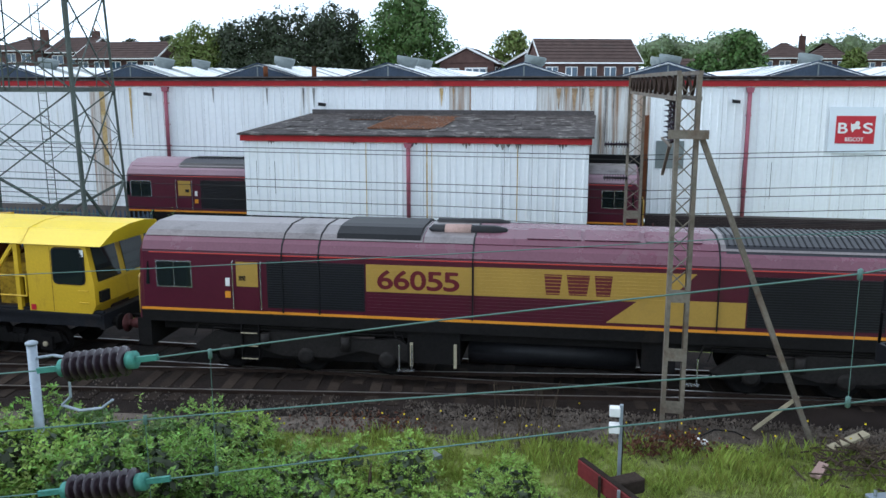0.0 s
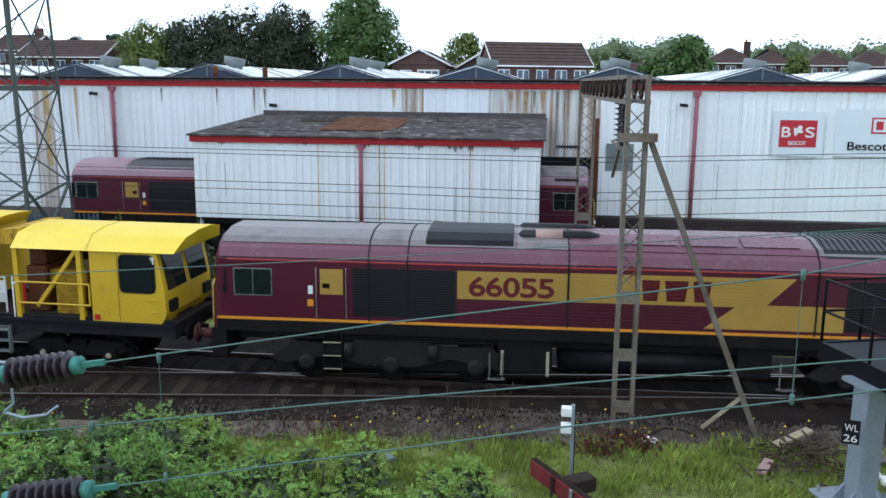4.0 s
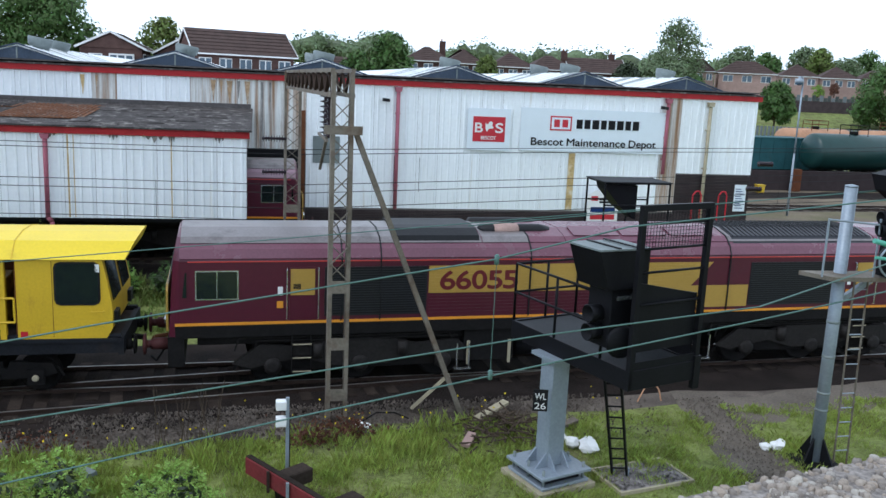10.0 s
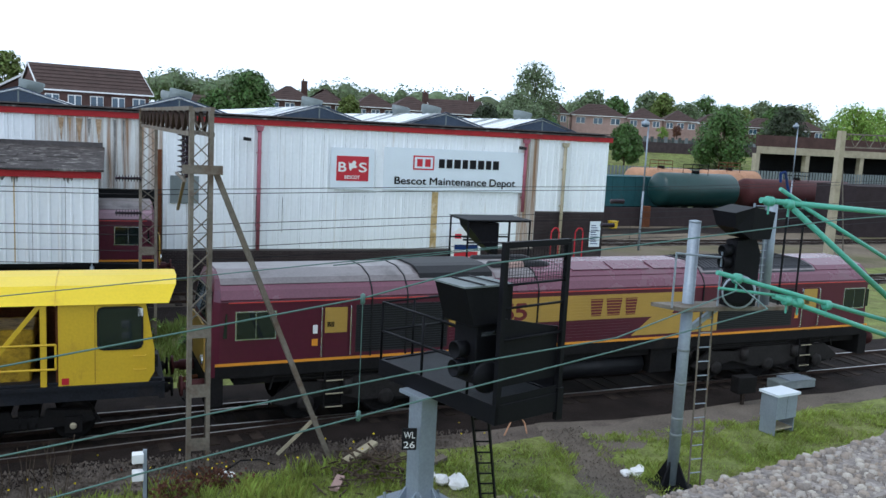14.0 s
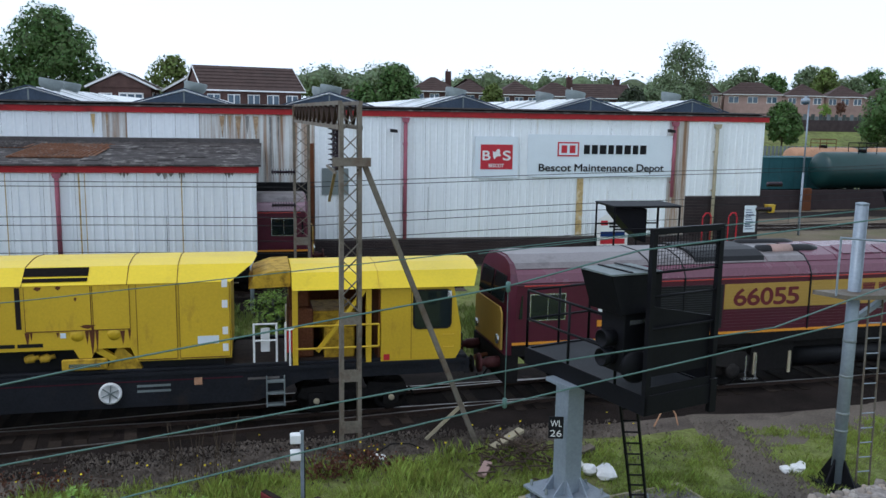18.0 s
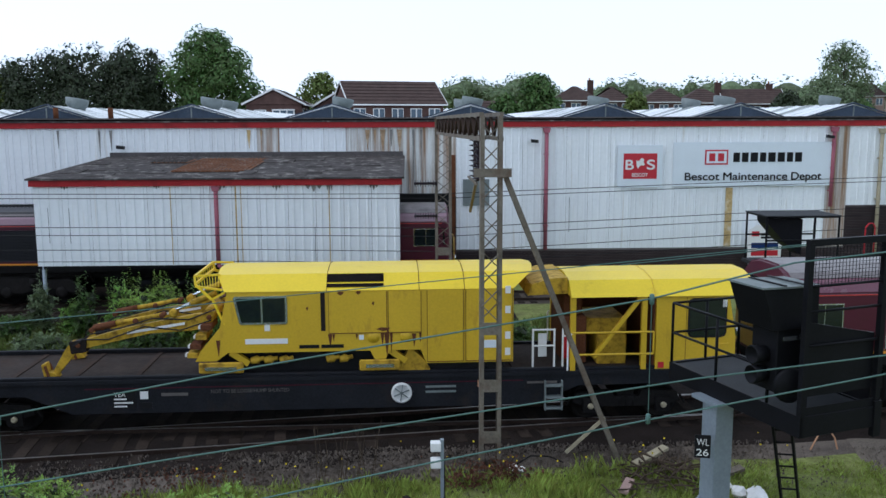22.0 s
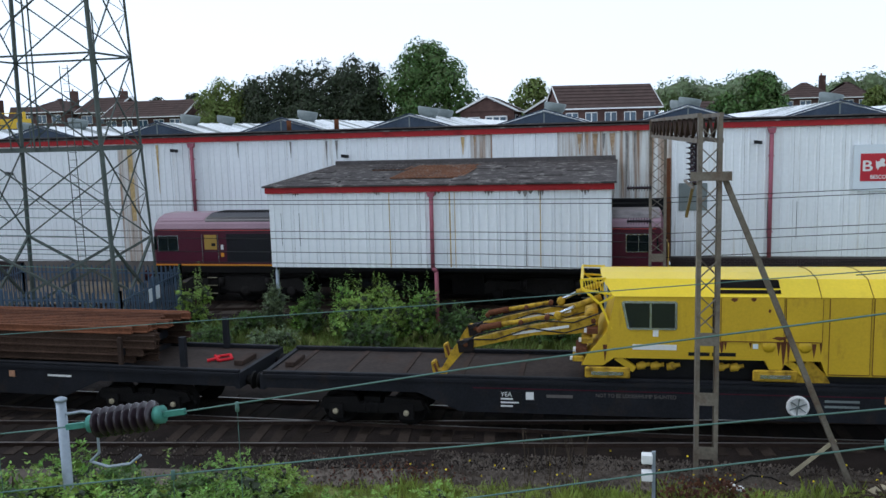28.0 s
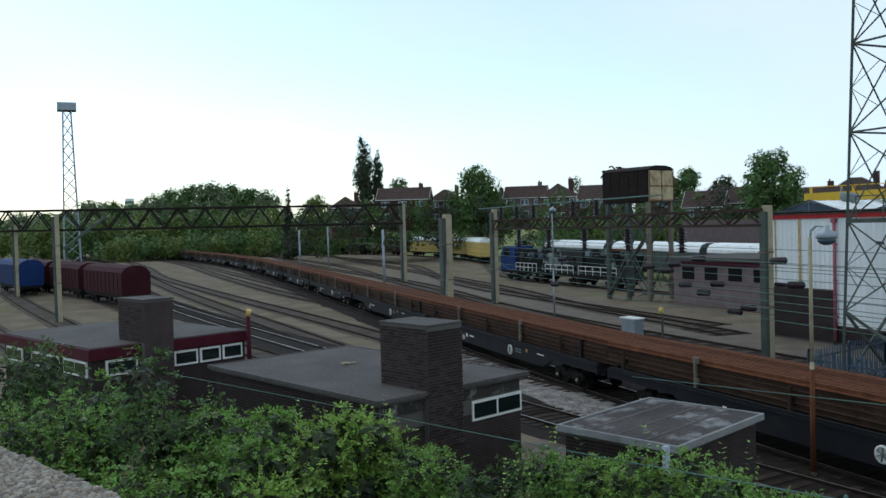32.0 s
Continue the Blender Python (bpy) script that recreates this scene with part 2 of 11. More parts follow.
M = {
    "cladding": mat("white_cladding", (0.83, 0.86, 0.885), 0.5, var=0.05, scale=0.7, fine=6, bump=0.03, dirt=(0.50, 0.42, 0.30), dirt_amt=0.22, dirt_scale=5.0, streak=1.08, per=0.04),
    "clad_rust": mat("rusty_cladding", (0.70, 0.71, 0.70), 0.6, var=0.08, scale=0.7, fine=6, bump=0.03, dirt=(0.27, 0.13, 0.045), dirt_amt=0.74, dirt_scale=4.5, streak=1.10, per=0.06),
    "red_trim": mat("red_trim", (0.36, 0.028, 0.032), 0.5, var=0.15, dirt=(0.10, 0.02, 0.02), dirt_amt=0.4, dirt_scale=1.2),
    "red_pipe": mat("red_pipe", (0.34, 0.11, 0.145), 0.5, var=0.18, dirt=(0.2, 0.08, 0.06), dirt_amt=0.3, dirt_scale=3),
    "felt": mat("roof_felt", (0.092, 0.083, 0.082), 0.8, var=0.35, scale=0.6, fine=9, bump=0.3, dirt=(0.125, 0.115, 0.12), dirt_amt=0.42, dirt_scale=0.9),
    "roof_white": mat("white_roof_sheet", (0.82, 0.84, 0.85), 0.5, var=0.14, scale=0.5, fine=7, dirt=(0.14, 0.13, 0.12), dirt_amt=0.26, dirt_scale=0.7),
    "gable": mat("blue_grey_gable", (0.055, 0.075, 0.11), 0.5, var=0.25, dirt=(0.2, 0.21, 0.22), dirt_amt=0.25),
    "vent": mat("grey_green_vent", (0.19, 0.22, 0.22), 0.55, metal=0.2, var=0.15, dirt=(0.35, 0.36, 0.35), dirt_amt=0.4),
    "brick": mat("dark_brick", (0.056, 0.042, 0.043), 0.85, var=0.3, fine=30, per=0.35),
    "brick_red": mat("red_brick", (0.092, 0.054, 0.047), 0.85, var=0.3, fine=30, per=0.2),
    "brick_grey": mat("grey_brick", (0.16, 0.125, 0.125), 0.85, var=0.25, fine=25, per=0.2),
    "brick_pink": mat("pinkish_brick", (0.36, 0.245, 0.215), 0.85, var=0.2, fine=25, per=0.1),
    "mortar": mat("mortar", (0.135, 0.122, 0.115), 0.95, var=0.2, fine=30),
    # near-black paint standing in for shade in openings and undercrofts
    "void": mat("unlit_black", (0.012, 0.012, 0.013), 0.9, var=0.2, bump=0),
    "maroon": mat("maroon_paint", (0.078, 0.007, 0.022), 0.33, var=0.10, scale=0.8, fine=9, bump=0.02, dirt=(0.06, 0.02, 0.025), dirt_amt=0.22, dirt_scale=1.1),
    "maroon_roof": mat("faded_maroon_roof", (0.155, 0.055, 0.082), 0.27, var=0.12, scale=0.8, bump=0.03, dirt=(0.16, 0.13, 0.13), dirt_amt=0.42, dirt_scale=0.8),
    "lilac_roof": mat("sun_bleached_maroon", (0.30, 0.185, 0.225), 0.3, var=0.12, scale=0.8, bump=0.03, dirt=(0.20, 0.16, 0.17), dirt_amt=0.3, dirt_scale=0.8),
    "roof_grime": mat("grimy_grey_roof", (0.21, 0.185, 0.185), 0.30, metal=0.35, var=0.2, scale=0.8, bump=0.03, dirt=(0.06, 0.05, 0.05), dirt_amt=0.42, dirt_scale=0.9),
    "gold": mat("gold_paint", (0.41, 0.25, 0.048), 0.42, var=0.10, bump=0.02, dirt=(0.30, 0.19, 0.06), dirt_amt=0.3, dirt_scale=1.4),
    "orange": mat("orange_line", (0.72, 0.28, 0.02), 0.45, var=0.08, bump=0),
    "redline": mat("red_line", (0.55, 0.05, 0.04), 0.45, var=0.08, bump=0),
    "black": mat("black_metal", (0.010, 0.010, 0.012), 0.5, var=0.3, spec=0.25, fine=12, dirt=(0.03, 0.026, 0.022), dirt_amt=0.3),
    "grille": mat("dark_grille", (0.010, 0.010, 0.016), 0.35, var=0.2),
    "underframe": mat("oily_underframe", (0.011, 0.010, 0.010), 0.75, var=0.35, fine=14, dirt=(0.032, 0.024, 0.018), dirt_amt=0.3),
    "bogie_dust": mat("dusty_bogie_casting", (0.022, 0.0195, 0.0185), 0.6, var=0.35, fine=14, dirt=(0.016, 0.014, 0.013), dirt_amt=0.45, dirt_scale=1.6),
    "trackrail": mat("brown_track_rail", (0.045, 0.030, 0.024), 0.8, var=0.3, scale=2.5, fine=20),
    "redwood": mat("weathered_red_timber", (0.17, 0.03, 0.032), 0.75, var=0.25, fine=16, dirt=(0.10, 0.06, 0.05), dirt_amt=0.4),
    "darkred": mat("dark_red_board", (0.066, 0.010, 0.020), 0.6, var=0.2),
    "yard": mat("yard_cinder", (0.165, 0.132, 0.097), 0.95, var=0.55, scale=0.35, fine=20, bump=0.5, dirt=(0.115, 0.118, 0.046), dirt_amt=0.5, dirt_scale=0.12),
    "sidingbed": mat("oily_siding_bed", (0.078, 0.063, 0.052), 0.95, var=0.55, scale=0.5, fine=26, bump=0.6, dirt=(0.13, 0.11, 0.085), dirt_amt=0.34, dirt_scale=0.35),
    "hood_maroon": mat("dark_maroon_hood", (0.042, 0.009, 0.014), 0.75, var=0.25, bump=0.03, dirt=(0.055, 0.035, 0.03), dirt_amt=0.35, dirt_scale=0.6),
    "sheet_grey": mat("grey_roof_light", (0.30, 0.32, 0.31), 0.55, var=0.25, scale=0.6, dirt=(0.12, 0.11, 0.10), dirt_amt=0.3),
    "wagon": mat("wagon_grey_blue", (0.016, 0.017, 0.021), 0.6, var=0.3, dirt=(0.04, 0.03, 0.024), dirt_amt=0.35, dirt_scale=1.1),
    "deck": mat("wagon_deck", (0.042, 0.032, 0.028), 0.8, var=0.35, fine=9, dirt=(0.06, 0.036, 0.024), dirt_amt=0.4),
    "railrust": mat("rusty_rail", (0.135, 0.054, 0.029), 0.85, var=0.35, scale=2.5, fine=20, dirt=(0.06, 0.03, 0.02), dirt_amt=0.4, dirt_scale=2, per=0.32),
    # darker copy of the rusty rail, painting shade on the stack's sides
    "railshade": mat("dark_brown_rail_side", (0.052, 0.031, 0.022), 0.85, var=0.4, scale=2.5, fine=20, per=0.2),
    "railtop": mat("polished_rail_head", (0.36, 0.33, 0.31), 0.32, metal=0.7, var=0.15, bump=0.02),
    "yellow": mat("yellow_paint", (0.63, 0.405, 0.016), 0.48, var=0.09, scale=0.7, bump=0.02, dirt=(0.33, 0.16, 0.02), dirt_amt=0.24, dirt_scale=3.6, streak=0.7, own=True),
    # brighter copy of the yellow, painting sky light on upward-facing canopies
    "yellow_lit": mat("yellow_canopy", (0.80, 0.575, 0.016), 0.42, var=0.07, scale=0.9, bump=0.03, dirt=(0.45, 0.27, 0.02), dirt_amt=0.16, dirt_scale=1.4),
    # worn oily paint; also stands in for shade on apron and engine casing
    "yellow_worn": mat("worn_oily_yellow", (0.50, 0.31, 0.03), 0.5, var=0.2, scale=2, bump=0.05, dirt=(0.07, 0.035, 0.015), dirt_amt=0.58, dirt_scale=5.0),
    "annexe_roof": mat("flaking_felt_roof", (0.060, 0.052, 0.050), 0.85, var=0.55, scale=1.8, fine=16, bump=0.5, dirt=(0.44, 0.41, 0.38), dirt_amt=0.42, dirt_scale=2.4),
    "roof_rust": mat("rusted_roof_sheet", (0.17, 0.075, 0.04), 0.85, var=0.4, scale=1.6, fine=14, bump=0.2, dirt=(0.32, 0.29, 0.26), dirt_amt=0.42, dirt_scale=2.6),
    "hut_roof": mat("stained_felt", (0.070, 0.060, 0.060), 0.85, var=0.4, scale=0.7, fine=12, bump=0.3, dirt=(0.50, 0.51, 0.53), dirt_amt=0.46, dirt_scale=0.9),
    "roofedge": mat("grey_roof_edging", (0.27, 0.27, 0.28), 0.7, var=0.25, fine=20, dirt=(0.10, 0.095, 0.09), dirt_amt=0.4, dirt_scale=2.5),
    "tank_black": mat("sooty_tank", (0.020, 0.015, 0.014), 0.7, var=0.3, fine=12, dirt=(0.075, 0.035, 0.02), dirt_amt=0.35, dirt_scale=1.2),
    "peeled": mat("peeling_black_and_white_board", (0.05, 0.045, 0.042), 0.8, var=0.3, fine=16, dirt=(0.40, 0.39, 0.37), dirt_amt=0.42, dirt_scale=2.0),
    "cream_rust": mat("rust_blotched_cream", (0.46, 0.38, 0.24), 0.8, var=0.25, fine=12, dirt=(0.12, 0.05, 0.025), dirt_amt=0.52, dirt_scale=1.1),
    "sootstain": mat("sooty_drip", (0.22, 0.21, 0.20), 0.8, var=0.4, scale=3, fine=14, bump=0.02, dirt=(0.5, 0.5, 0.48), dirt_amt=0.35, dirt_scale=4),
    "browndrip": mat("brown_rust_drip", (0.38, 0.26, 0.16), 0.8, var=0.4, scale=3, fine=14, bump=0.02, dirt=(0.66, 0.63, 0.56), dirt_amt=0.42, dirt_scale=3.5),
    "ochre": mat("ochre_stain", (0.50, 0.36, 0.17), 0.7, var=0.3, scale=2.5, fine=12, bump=0.02, dirt=(0.72, 0.70, 0.62), dirt_amt=0.45, dirt_scale=2.5),
    "van_yellow": mat("van_yellow", (0.60, 0.44, 0.14), 0.5, var=0.12, dirt=(0.4, 0.3, 0.15), dirt_amt=0.25),
    "rust": mat("brown_rust", (0.13, 0.05, 0.025), 0.9, var=0.35, fine=24),
    "chrome": mat("bright_steel", (0.62, 0.64, 0.66), 0.25, metal=0.9, var=0.1, bump=0),
    "white": mat("white_paint", (0.78, 0.78, 0.77), 0.5, var=0.06, bump=0.02, dirt=(0.4, 0.37, 0.33), dirt_amt=0.15),
    "signwhite": mat("sign_white", (0.71, 0.775, 0.83), 0.4, var=0.04, bump=0),
    "signred": mat("sign_red", (0.50, 0.015, 0.03), 0.4, var=0.06, bump=0),
    "text_black": mat("black_lettering", (0.012, 0.012, 0.014), 0.5, var=0.1, bump=0),
    "text_maroon": mat("maroon_lettering", (0.12, 0.006, 0.014), 0.4, var=0.1, bump=0),
    "lattice": mat("lattice_steel", (0.19, 0.165, 0.135), 0.65, metal=0.2, var=0.3, dirt=(0.11, 0.06, 0.035), dirt_amt=0.5, dirt_scale=1.6),
    "tower": mat("weathered_tower_steel", (0.088, 0.105, 0.096), 0.65, metal=0.2, var=0.3, dirt=(0.13, 0.075, 0.03), dirt_amt=0.25),
    "galv": mat("galvanised_steel", (0.29, 0.335, 0.385), 0.45, metal=0.35, var=0.14, bump=0.03, dirt=(0.25, 0.27, 0.29), dirt_amt=0.35),
    "sigblack": mat("signal_black", (0.008, 0.008, 0.010), 0.5, var=0.25, bump=0.03),
    "sigfloor": mat("dark_grating", (0.035, 0.037, 0.040), 0.7, var=0.3, fine=40),
    "copper": mat("verdigris_wire", (0.105, 0.185, 0.165), 0.5, metal=0.2, var=0.12, bump=0),
    "greentube": mat("green_steel_tube", (0.085, 0.37, 0.27), 0.4, var=0.12, bump=0.02),
    "verdigris": mat("verdigris_fitting", (0.070, 0.235, 0.195), 0.5, metal=0.2, var=0.25, bump=0.05, dirt=(0.10, 0.11, 0.10), dirt_amt=0.35, dirt_scale=8),
    "insulator": mat("brown_porcelain", (0.030, 0.019, 0.026), 0.2, var=0.12, bump=0),
    "concrete": mat("old_concrete", (0.38, 0.335, 0.235), 0.85, var=0.2, fine=14, dirt=(0.12, 0.10, 0.075), dirt_amt=0.4),
    "parapet": mat("exposed_aggregate", (0.27, 0.24, 0.22), 0.9, var=0.6, scale=14, fine=55, bump=0.6, dirt=(0.10, 0.085, 0.08), dirt_amt=0.42, dirt_scale=22),
    "pebble": pebble_mat("washed_pebbles"),
    "grass": mat("grass_ground", (0.172, 0.198, 0.062), 0.9, var=0.6, scale=1.3, fine=14, bump=0.4, dirt=(0.12, 0.095, 0.058), dirt_amt=0.5, dirt_scale=0.42),
    "ballast": mat("stone_ballast", (0.138, 0.114, 0.096), 0.9, var=0.55, scale=1.2, fine=38, bump=0.8, dirt=(0.05, 0.038, 0.03), dirt_amt=0.45, dirt_scale=0.5),
    "oilballast": mat("oily_ballast", (0.021, 0.0155, 0.0135), 0.9, var=0.65, scale=1.0, fine=38, bump=0.9, dirt=(0.060, 0.044, 0.036), dirt_amt=0.26, dirt_scale=0.6),
    "greyballast": mat("grey_ballast", (0.225, 0.205, 0.195), 0.9, var=0.85, scale=2.0, fine=9, bump=0.9, dirt=(0.08, 0.07, 0.065), dirt_amt=0.42, dirt_scale=3.0),
    "dirt": mat("trodden_dirt", (0.150, 0.126, 0.104), 0.9, var=0.35, scale=0.8, fine=18, bump=0.4, dirt=(0.14, 0.115, 0.09), dirt_amt=0.4, dirt_scale=0.3),
    "sleeper": mat("oily_sleeper", (0.034, 0.025, 0.020), 0.9, var=0.4, fine=16, per=0.4),
    "tile_roof": mat("brown_roof_tiles", (0.085, 0.058, 0.052), 0.85, var=0.25, fine=9, dirt=(0.06, 0.05, 0.045), dirt_amt=0.4),
    "fence": mat("blue_grey_palisade", (0.075, 0.112, 0.165), 0.55, metal=0.2, var=0.2, per=0.1),
    "bark": mat("bark", (0.075, 0.055, 0.04), 0.9, var=0.3, fine=20, bump=0.5),
    "tankgreen": mat("dark_green_tank", (0.008, 0.040, 0.036), 0.38, var=0.2, dirt=(0.05, 0.05, 0.04), dirt_amt=0.25),
    "tankbrown": mat("maroon_brown_tank", (0.075, 0.026, 0.026), 0.5, var=0.2, dirt=(0.05, 0.03, 0.025), dirt_amt=0.3),
    "tankorange": mat("faded_orange_tank", (0.46, 0.25, 0.15), 0.6, var=0.2, dirt=(0.2, 0.1, 0.06), dirt_amt=0.35),
    "teal": mat("teal_wagon", (0.028, 0.095, 0.105), 0.6, var=0.2, dirt=(0.06, 0.07, 0.07), dirt_amt=0.35),
    "blue": mat("blue_paint", (0.012, 0.034, 0.13), 0.65, var=0.15, dirt=(0.05, 0.05, 0.07), dirt_amt=0.25),
    "bright_red": mat("bright_red", (0.55, 0.02, 0.03), 0.55, var=0.12),
    "glass": glass_mat("dark_window_glass", (0.012, 0.018, 0.018)),
    "glass_blue": glass_mat("blue_tinted_glass", (0.05, 0.09, 0.13)),
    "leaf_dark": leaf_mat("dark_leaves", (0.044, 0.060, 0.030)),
    "leaf_mid": leaf_mat("green_leaves", (0.084, 0.152, 0.040)),
    "leaf_bright": leaf_mat("fresh_green_leaves", (0.225, 0.340, 0.066), var=0.7),
    "leaf_elder": leaf_mat("elder_leaves", (0.172, 0.298, 0.060), var=0.75),
    "leaf_grey": leaf_mat("greyish_leaves", (0.150, 0.200, 0.100)),
    "leaf_olive": leaf_mat("olive_leaves", (0.14, 0.185, 0.045)),
    "blade": leaf_mat("grass_blades", (0.285, 0.350, 0.074)),
    "flower": mat("yellow_flowers", (0.75, 0.60, 0.03), 0.6, bump=0),
    "redweed": leaf_mat("red_stemmed_weed", (0.14, 0.058, 0.035)),
}


# ---- building blocks ----
def bx(bm, x0, y0, z0, x1, y1, z1):
    v = [bm.verts.new((x, y, z)) for z in (z0, z1) for y in (y0, y1) for x in (x0, x1)]
    for f in ((0, 2, 3, 1), (4, 5, 7, 6), (0, 1, 5, 4), (2, 6, 7, 3), (0, 4, 6, 2), (1, 3, 7, 5)):
        bm.faces.new([v[i] for i in f])
    return bm


def box(*a):
    return bx(bmesh.new(), *a)


def beam(bm, a, b, w, h=None):
    """A straight bar of rectangular section from a to b."""
    a, b, h = Vector(a), Vector(b), h or w
    d = (b - a).normalized()
    side = d.cross(Vector((0, 0, 1)))
    side = side.normalized() if side.length > 1e-4 else Vector((1, 0, 0))
    up = side.cross(d)
    ring = [(-1, -1), (1, -1), (1, 1), (-1, 1)]
    v = [bm.verts.new(p + side * (i * w / 2) + up * (j * h / 2)) for p in (a, b) for i, j in ring]
    for f in ((3, 2, 1, 0), (4, 5, 6, 7), (0, 1, 5, 4), (1, 2, 6, 5), (2, 3, 7, 6), (3, 0, 4, 7)):
        bm.faces.new([v[i] for i in f])
    return bm


def tube(bm, a, b, r, n=8, r2=None):
    a, b = Vector(a), Vector(b)
    d = (b - a).normalized()
    side = d.cross(Vector((0, 0, 1)))
    side = side.normalized() if side.length > 1e-4 else Vector((1, 0, 0))
    up = side.cross(d)
    r2 = r if r2 is None else r2
    rings = []
    for p, q in ((a, r), (b, r2)):
        rings.append([bm.verts.new(p + (side * math.cos(k * math.tau / n) + up * math.sin(k * math.tau / n)) * q) for k in range(n)])
    for k in range(n):
        f = bm.faces.new((rings[0][k], rings[0][(k + 1) % n], rings[1][(k + 1) % n], rings[1][k]))
        f.smooth = n > 6
    bm.faces.new(rings[0][::-1]), bm.faces.new(rings[1])
    return bm


def path_tube(bm, pts, r, n=6):
    for a, b in zip(pts, pts[1:]):
        tube(bm, a, b, r, n)
    return bm


def lathe(bm, a, d, prof, n=16):
    """A turned shape: profile of (distance along d, radius) from the point a."""
    a, d = Vector(a), Vector(d).normalized()
    side = d.cross(Vector((0, 0, 1)))
    side = side.normalized() if side.length > 1e-4 else Vector((1, 0, 0))
    up = side.cross(d)
    rings = [[bm.verts.new(a + d * s + (side * math.cos(k * math.tau / n) + up * math.sin(k * math.tau / n)) * max(r, 1e-4)) for k in range(n)] for s, r in prof]
    for p, q in zip(rings, rings[1:]):
        for k in range(n):
            bm.faces.new((p[k], p[(k + 1) % n], q[(k + 1) % n], q[k])).smooth = True
    bm.faces.new(rings[0][::-1]), bm.faces.new(rings[-1])
    return bm


def prism(bm, poly, axis, a, b):
    """A flat outline drawn out along an axis; the outline is in the two other axes, in x, y, z order."""
    def at(p, s):
        return {"x": (s, p[0], p[1]), "y": (p[0], s, p[1]), "z": (p[0], p[1], s)}[axis]
    v = [[bm.verts.new(at(p, s)) for p in poly] for s in (a, b)]
    n = len(poly)
    for k in range(n):
        bm.faces.new((v[0][k], v[0][(k + 1) % n], v[1][(k + 1) % n], v[1][k]))
    bm.faces.new(v[0][::-1]), bm.faces.new(v[1])
    return bm


def loft(bm, rings):
    """Closed sections of equal length joined one to the next, with end caps."""
    vs = [[bm.verts.new(p) for p in r] for r in rings]
    n = len(vs[0])
    for p, q in zip(vs, vs[1:]):
        for k in range(n):
            bm.faces.new((p[k], p[(k + 1) % n], q[(k + 1) % n], q[k]))
    bm.faces.new(vs[0][::-1]), bm.faces.new(vs[-1])
    return bm


def mesh_of(bm, name, material, bevel=0.0):
    if bevel:
        bmesh.ops.bevel(bm, geom=bm.edges[:], offset=bevel, segments=1, affect="EDGES")
    bmesh.ops.recalc_face_normals(bm, faces=bm.faces[:])
    me = bpy.data.meshes.new(name)
    bm.to_mesh(me)
    bm.free()
    me.materials.append(M[material])
    return me


def part(name, bm, material, parent=None, label="", at=None, bevel=0.0):
    ob = new(name, mesh_of(bm, name, material, bevel))
    if parent:
        ob.parent = parent
    if at is not None:
        ob.matrix_basis = at
    return tagged(ob, label) if label else ob


def shared(name, me, parent, at):
    ob = new(name, me)
    ob.parent = parent
    ob.matrix_basis = at
    return ob


def thing(name, label, category, at=None, group="", kind=""):
    ob = new(name)
    ob.empty_display_size = 0.2
    if at is not None:
        ob.matrix_basis = at
    return tagged(ob, label, category, group, kind)


def solid(name, bm, material, label, category="", group="", kind="", at=None, bevel=0.0):
    return tagged(part(name, bm, material, None, "", at, bevel), label, category, group, kind)


def raw(name, verts, faces, material, parent=None):
    me = bpy.data.meshes.new(name)
    me.from_pydata(verts, [], faces)
    me.materials.append(M[material])
    ob = new(name, me)
    if parent:
        ob.parent = parent
    return ob


def quads(name, co, material, parent=None):
    """One mesh of loose four-cornered blades; co holds four corners a blade."""
    co = np.asarray(co, np.float32).reshape(-1, 3)
    n = len(co) // 4
    me = bpy.data.meshes.new(name)
    me.vertices.add(4 * n), me.loops.add(4 * n), me.polygons.add(n)
    me.vertices.foreach_set("co", co.ravel())
    me.loops.foreach_set("vertex_index", np.arange(4 * n, dtype=np.int32))
    me.polygons.foreach_set("loop_start", np.arange(0, 4 * n, 4, dtype=np.int32))
    me.update(calc_edges=True)
    me.materials.append(M[material])
    ob = new(name, me)
    if parent:
        ob.parent = parent
    return ob


def letters(name, text, size, material, parent, at, depth=0.006, width=None, bold=0.0):
    """Lettering as a mesh, lower left corner at the pose's origin, in the pose's x-y plane."""
    cu = bpy.data.curves.new(name, "FONT")
    cu.body, cu.size, cu.extrude = text, size, depth
    tmp = bpy.data.objects.new(name, cu)
    me = bpy.data.meshes.new_from_object(tmp)
    bpy.data.objects.remove(tmp)
    xs = [v.co.x for v in me.vertices]
    k = width / (max(xs) - min(xs)) if width else 1.0
    x0 = min(xs)
    for v in me.vertices:
        v.co.x = (v.co.x - x0) * k
    if bold:
        # heavier strokes: the outline again, shifted a little to each side
        co = np.array([v.co[:] for v in me.vertices])
        fs = [tuple(p.vertices) for p in me.polygons]
        n, shifts = len(co), [(-bold, 0, 0), (bold, 0, 0.0004), (0, -bold, 0.0008), (0, bold, 0.0012)]
        me = bpy.data.meshes.new(name)
        me.from_pydata(np.concatenate([co + s for s in shifts]).tolist(), [], [tuple(i + k * n for i in f) for k in range(4) for f in fs])
    bm = bmesh.new()
    bm.from_mesh(me)
    bmesh.ops.remove_doubles(bm, verts=bm.verts, dist=0.00004)
    bm.to_mesh(me)
    bm.free()
    me.materials.clear()
    me.materials.append(M[material])
    return shared(name, me, parent, at)


# the plane of a wall that faces the camera's side (-y): letters read along +x
def on_front(x, y, z):
    return pose(x, y, z, 90, 0, 0)


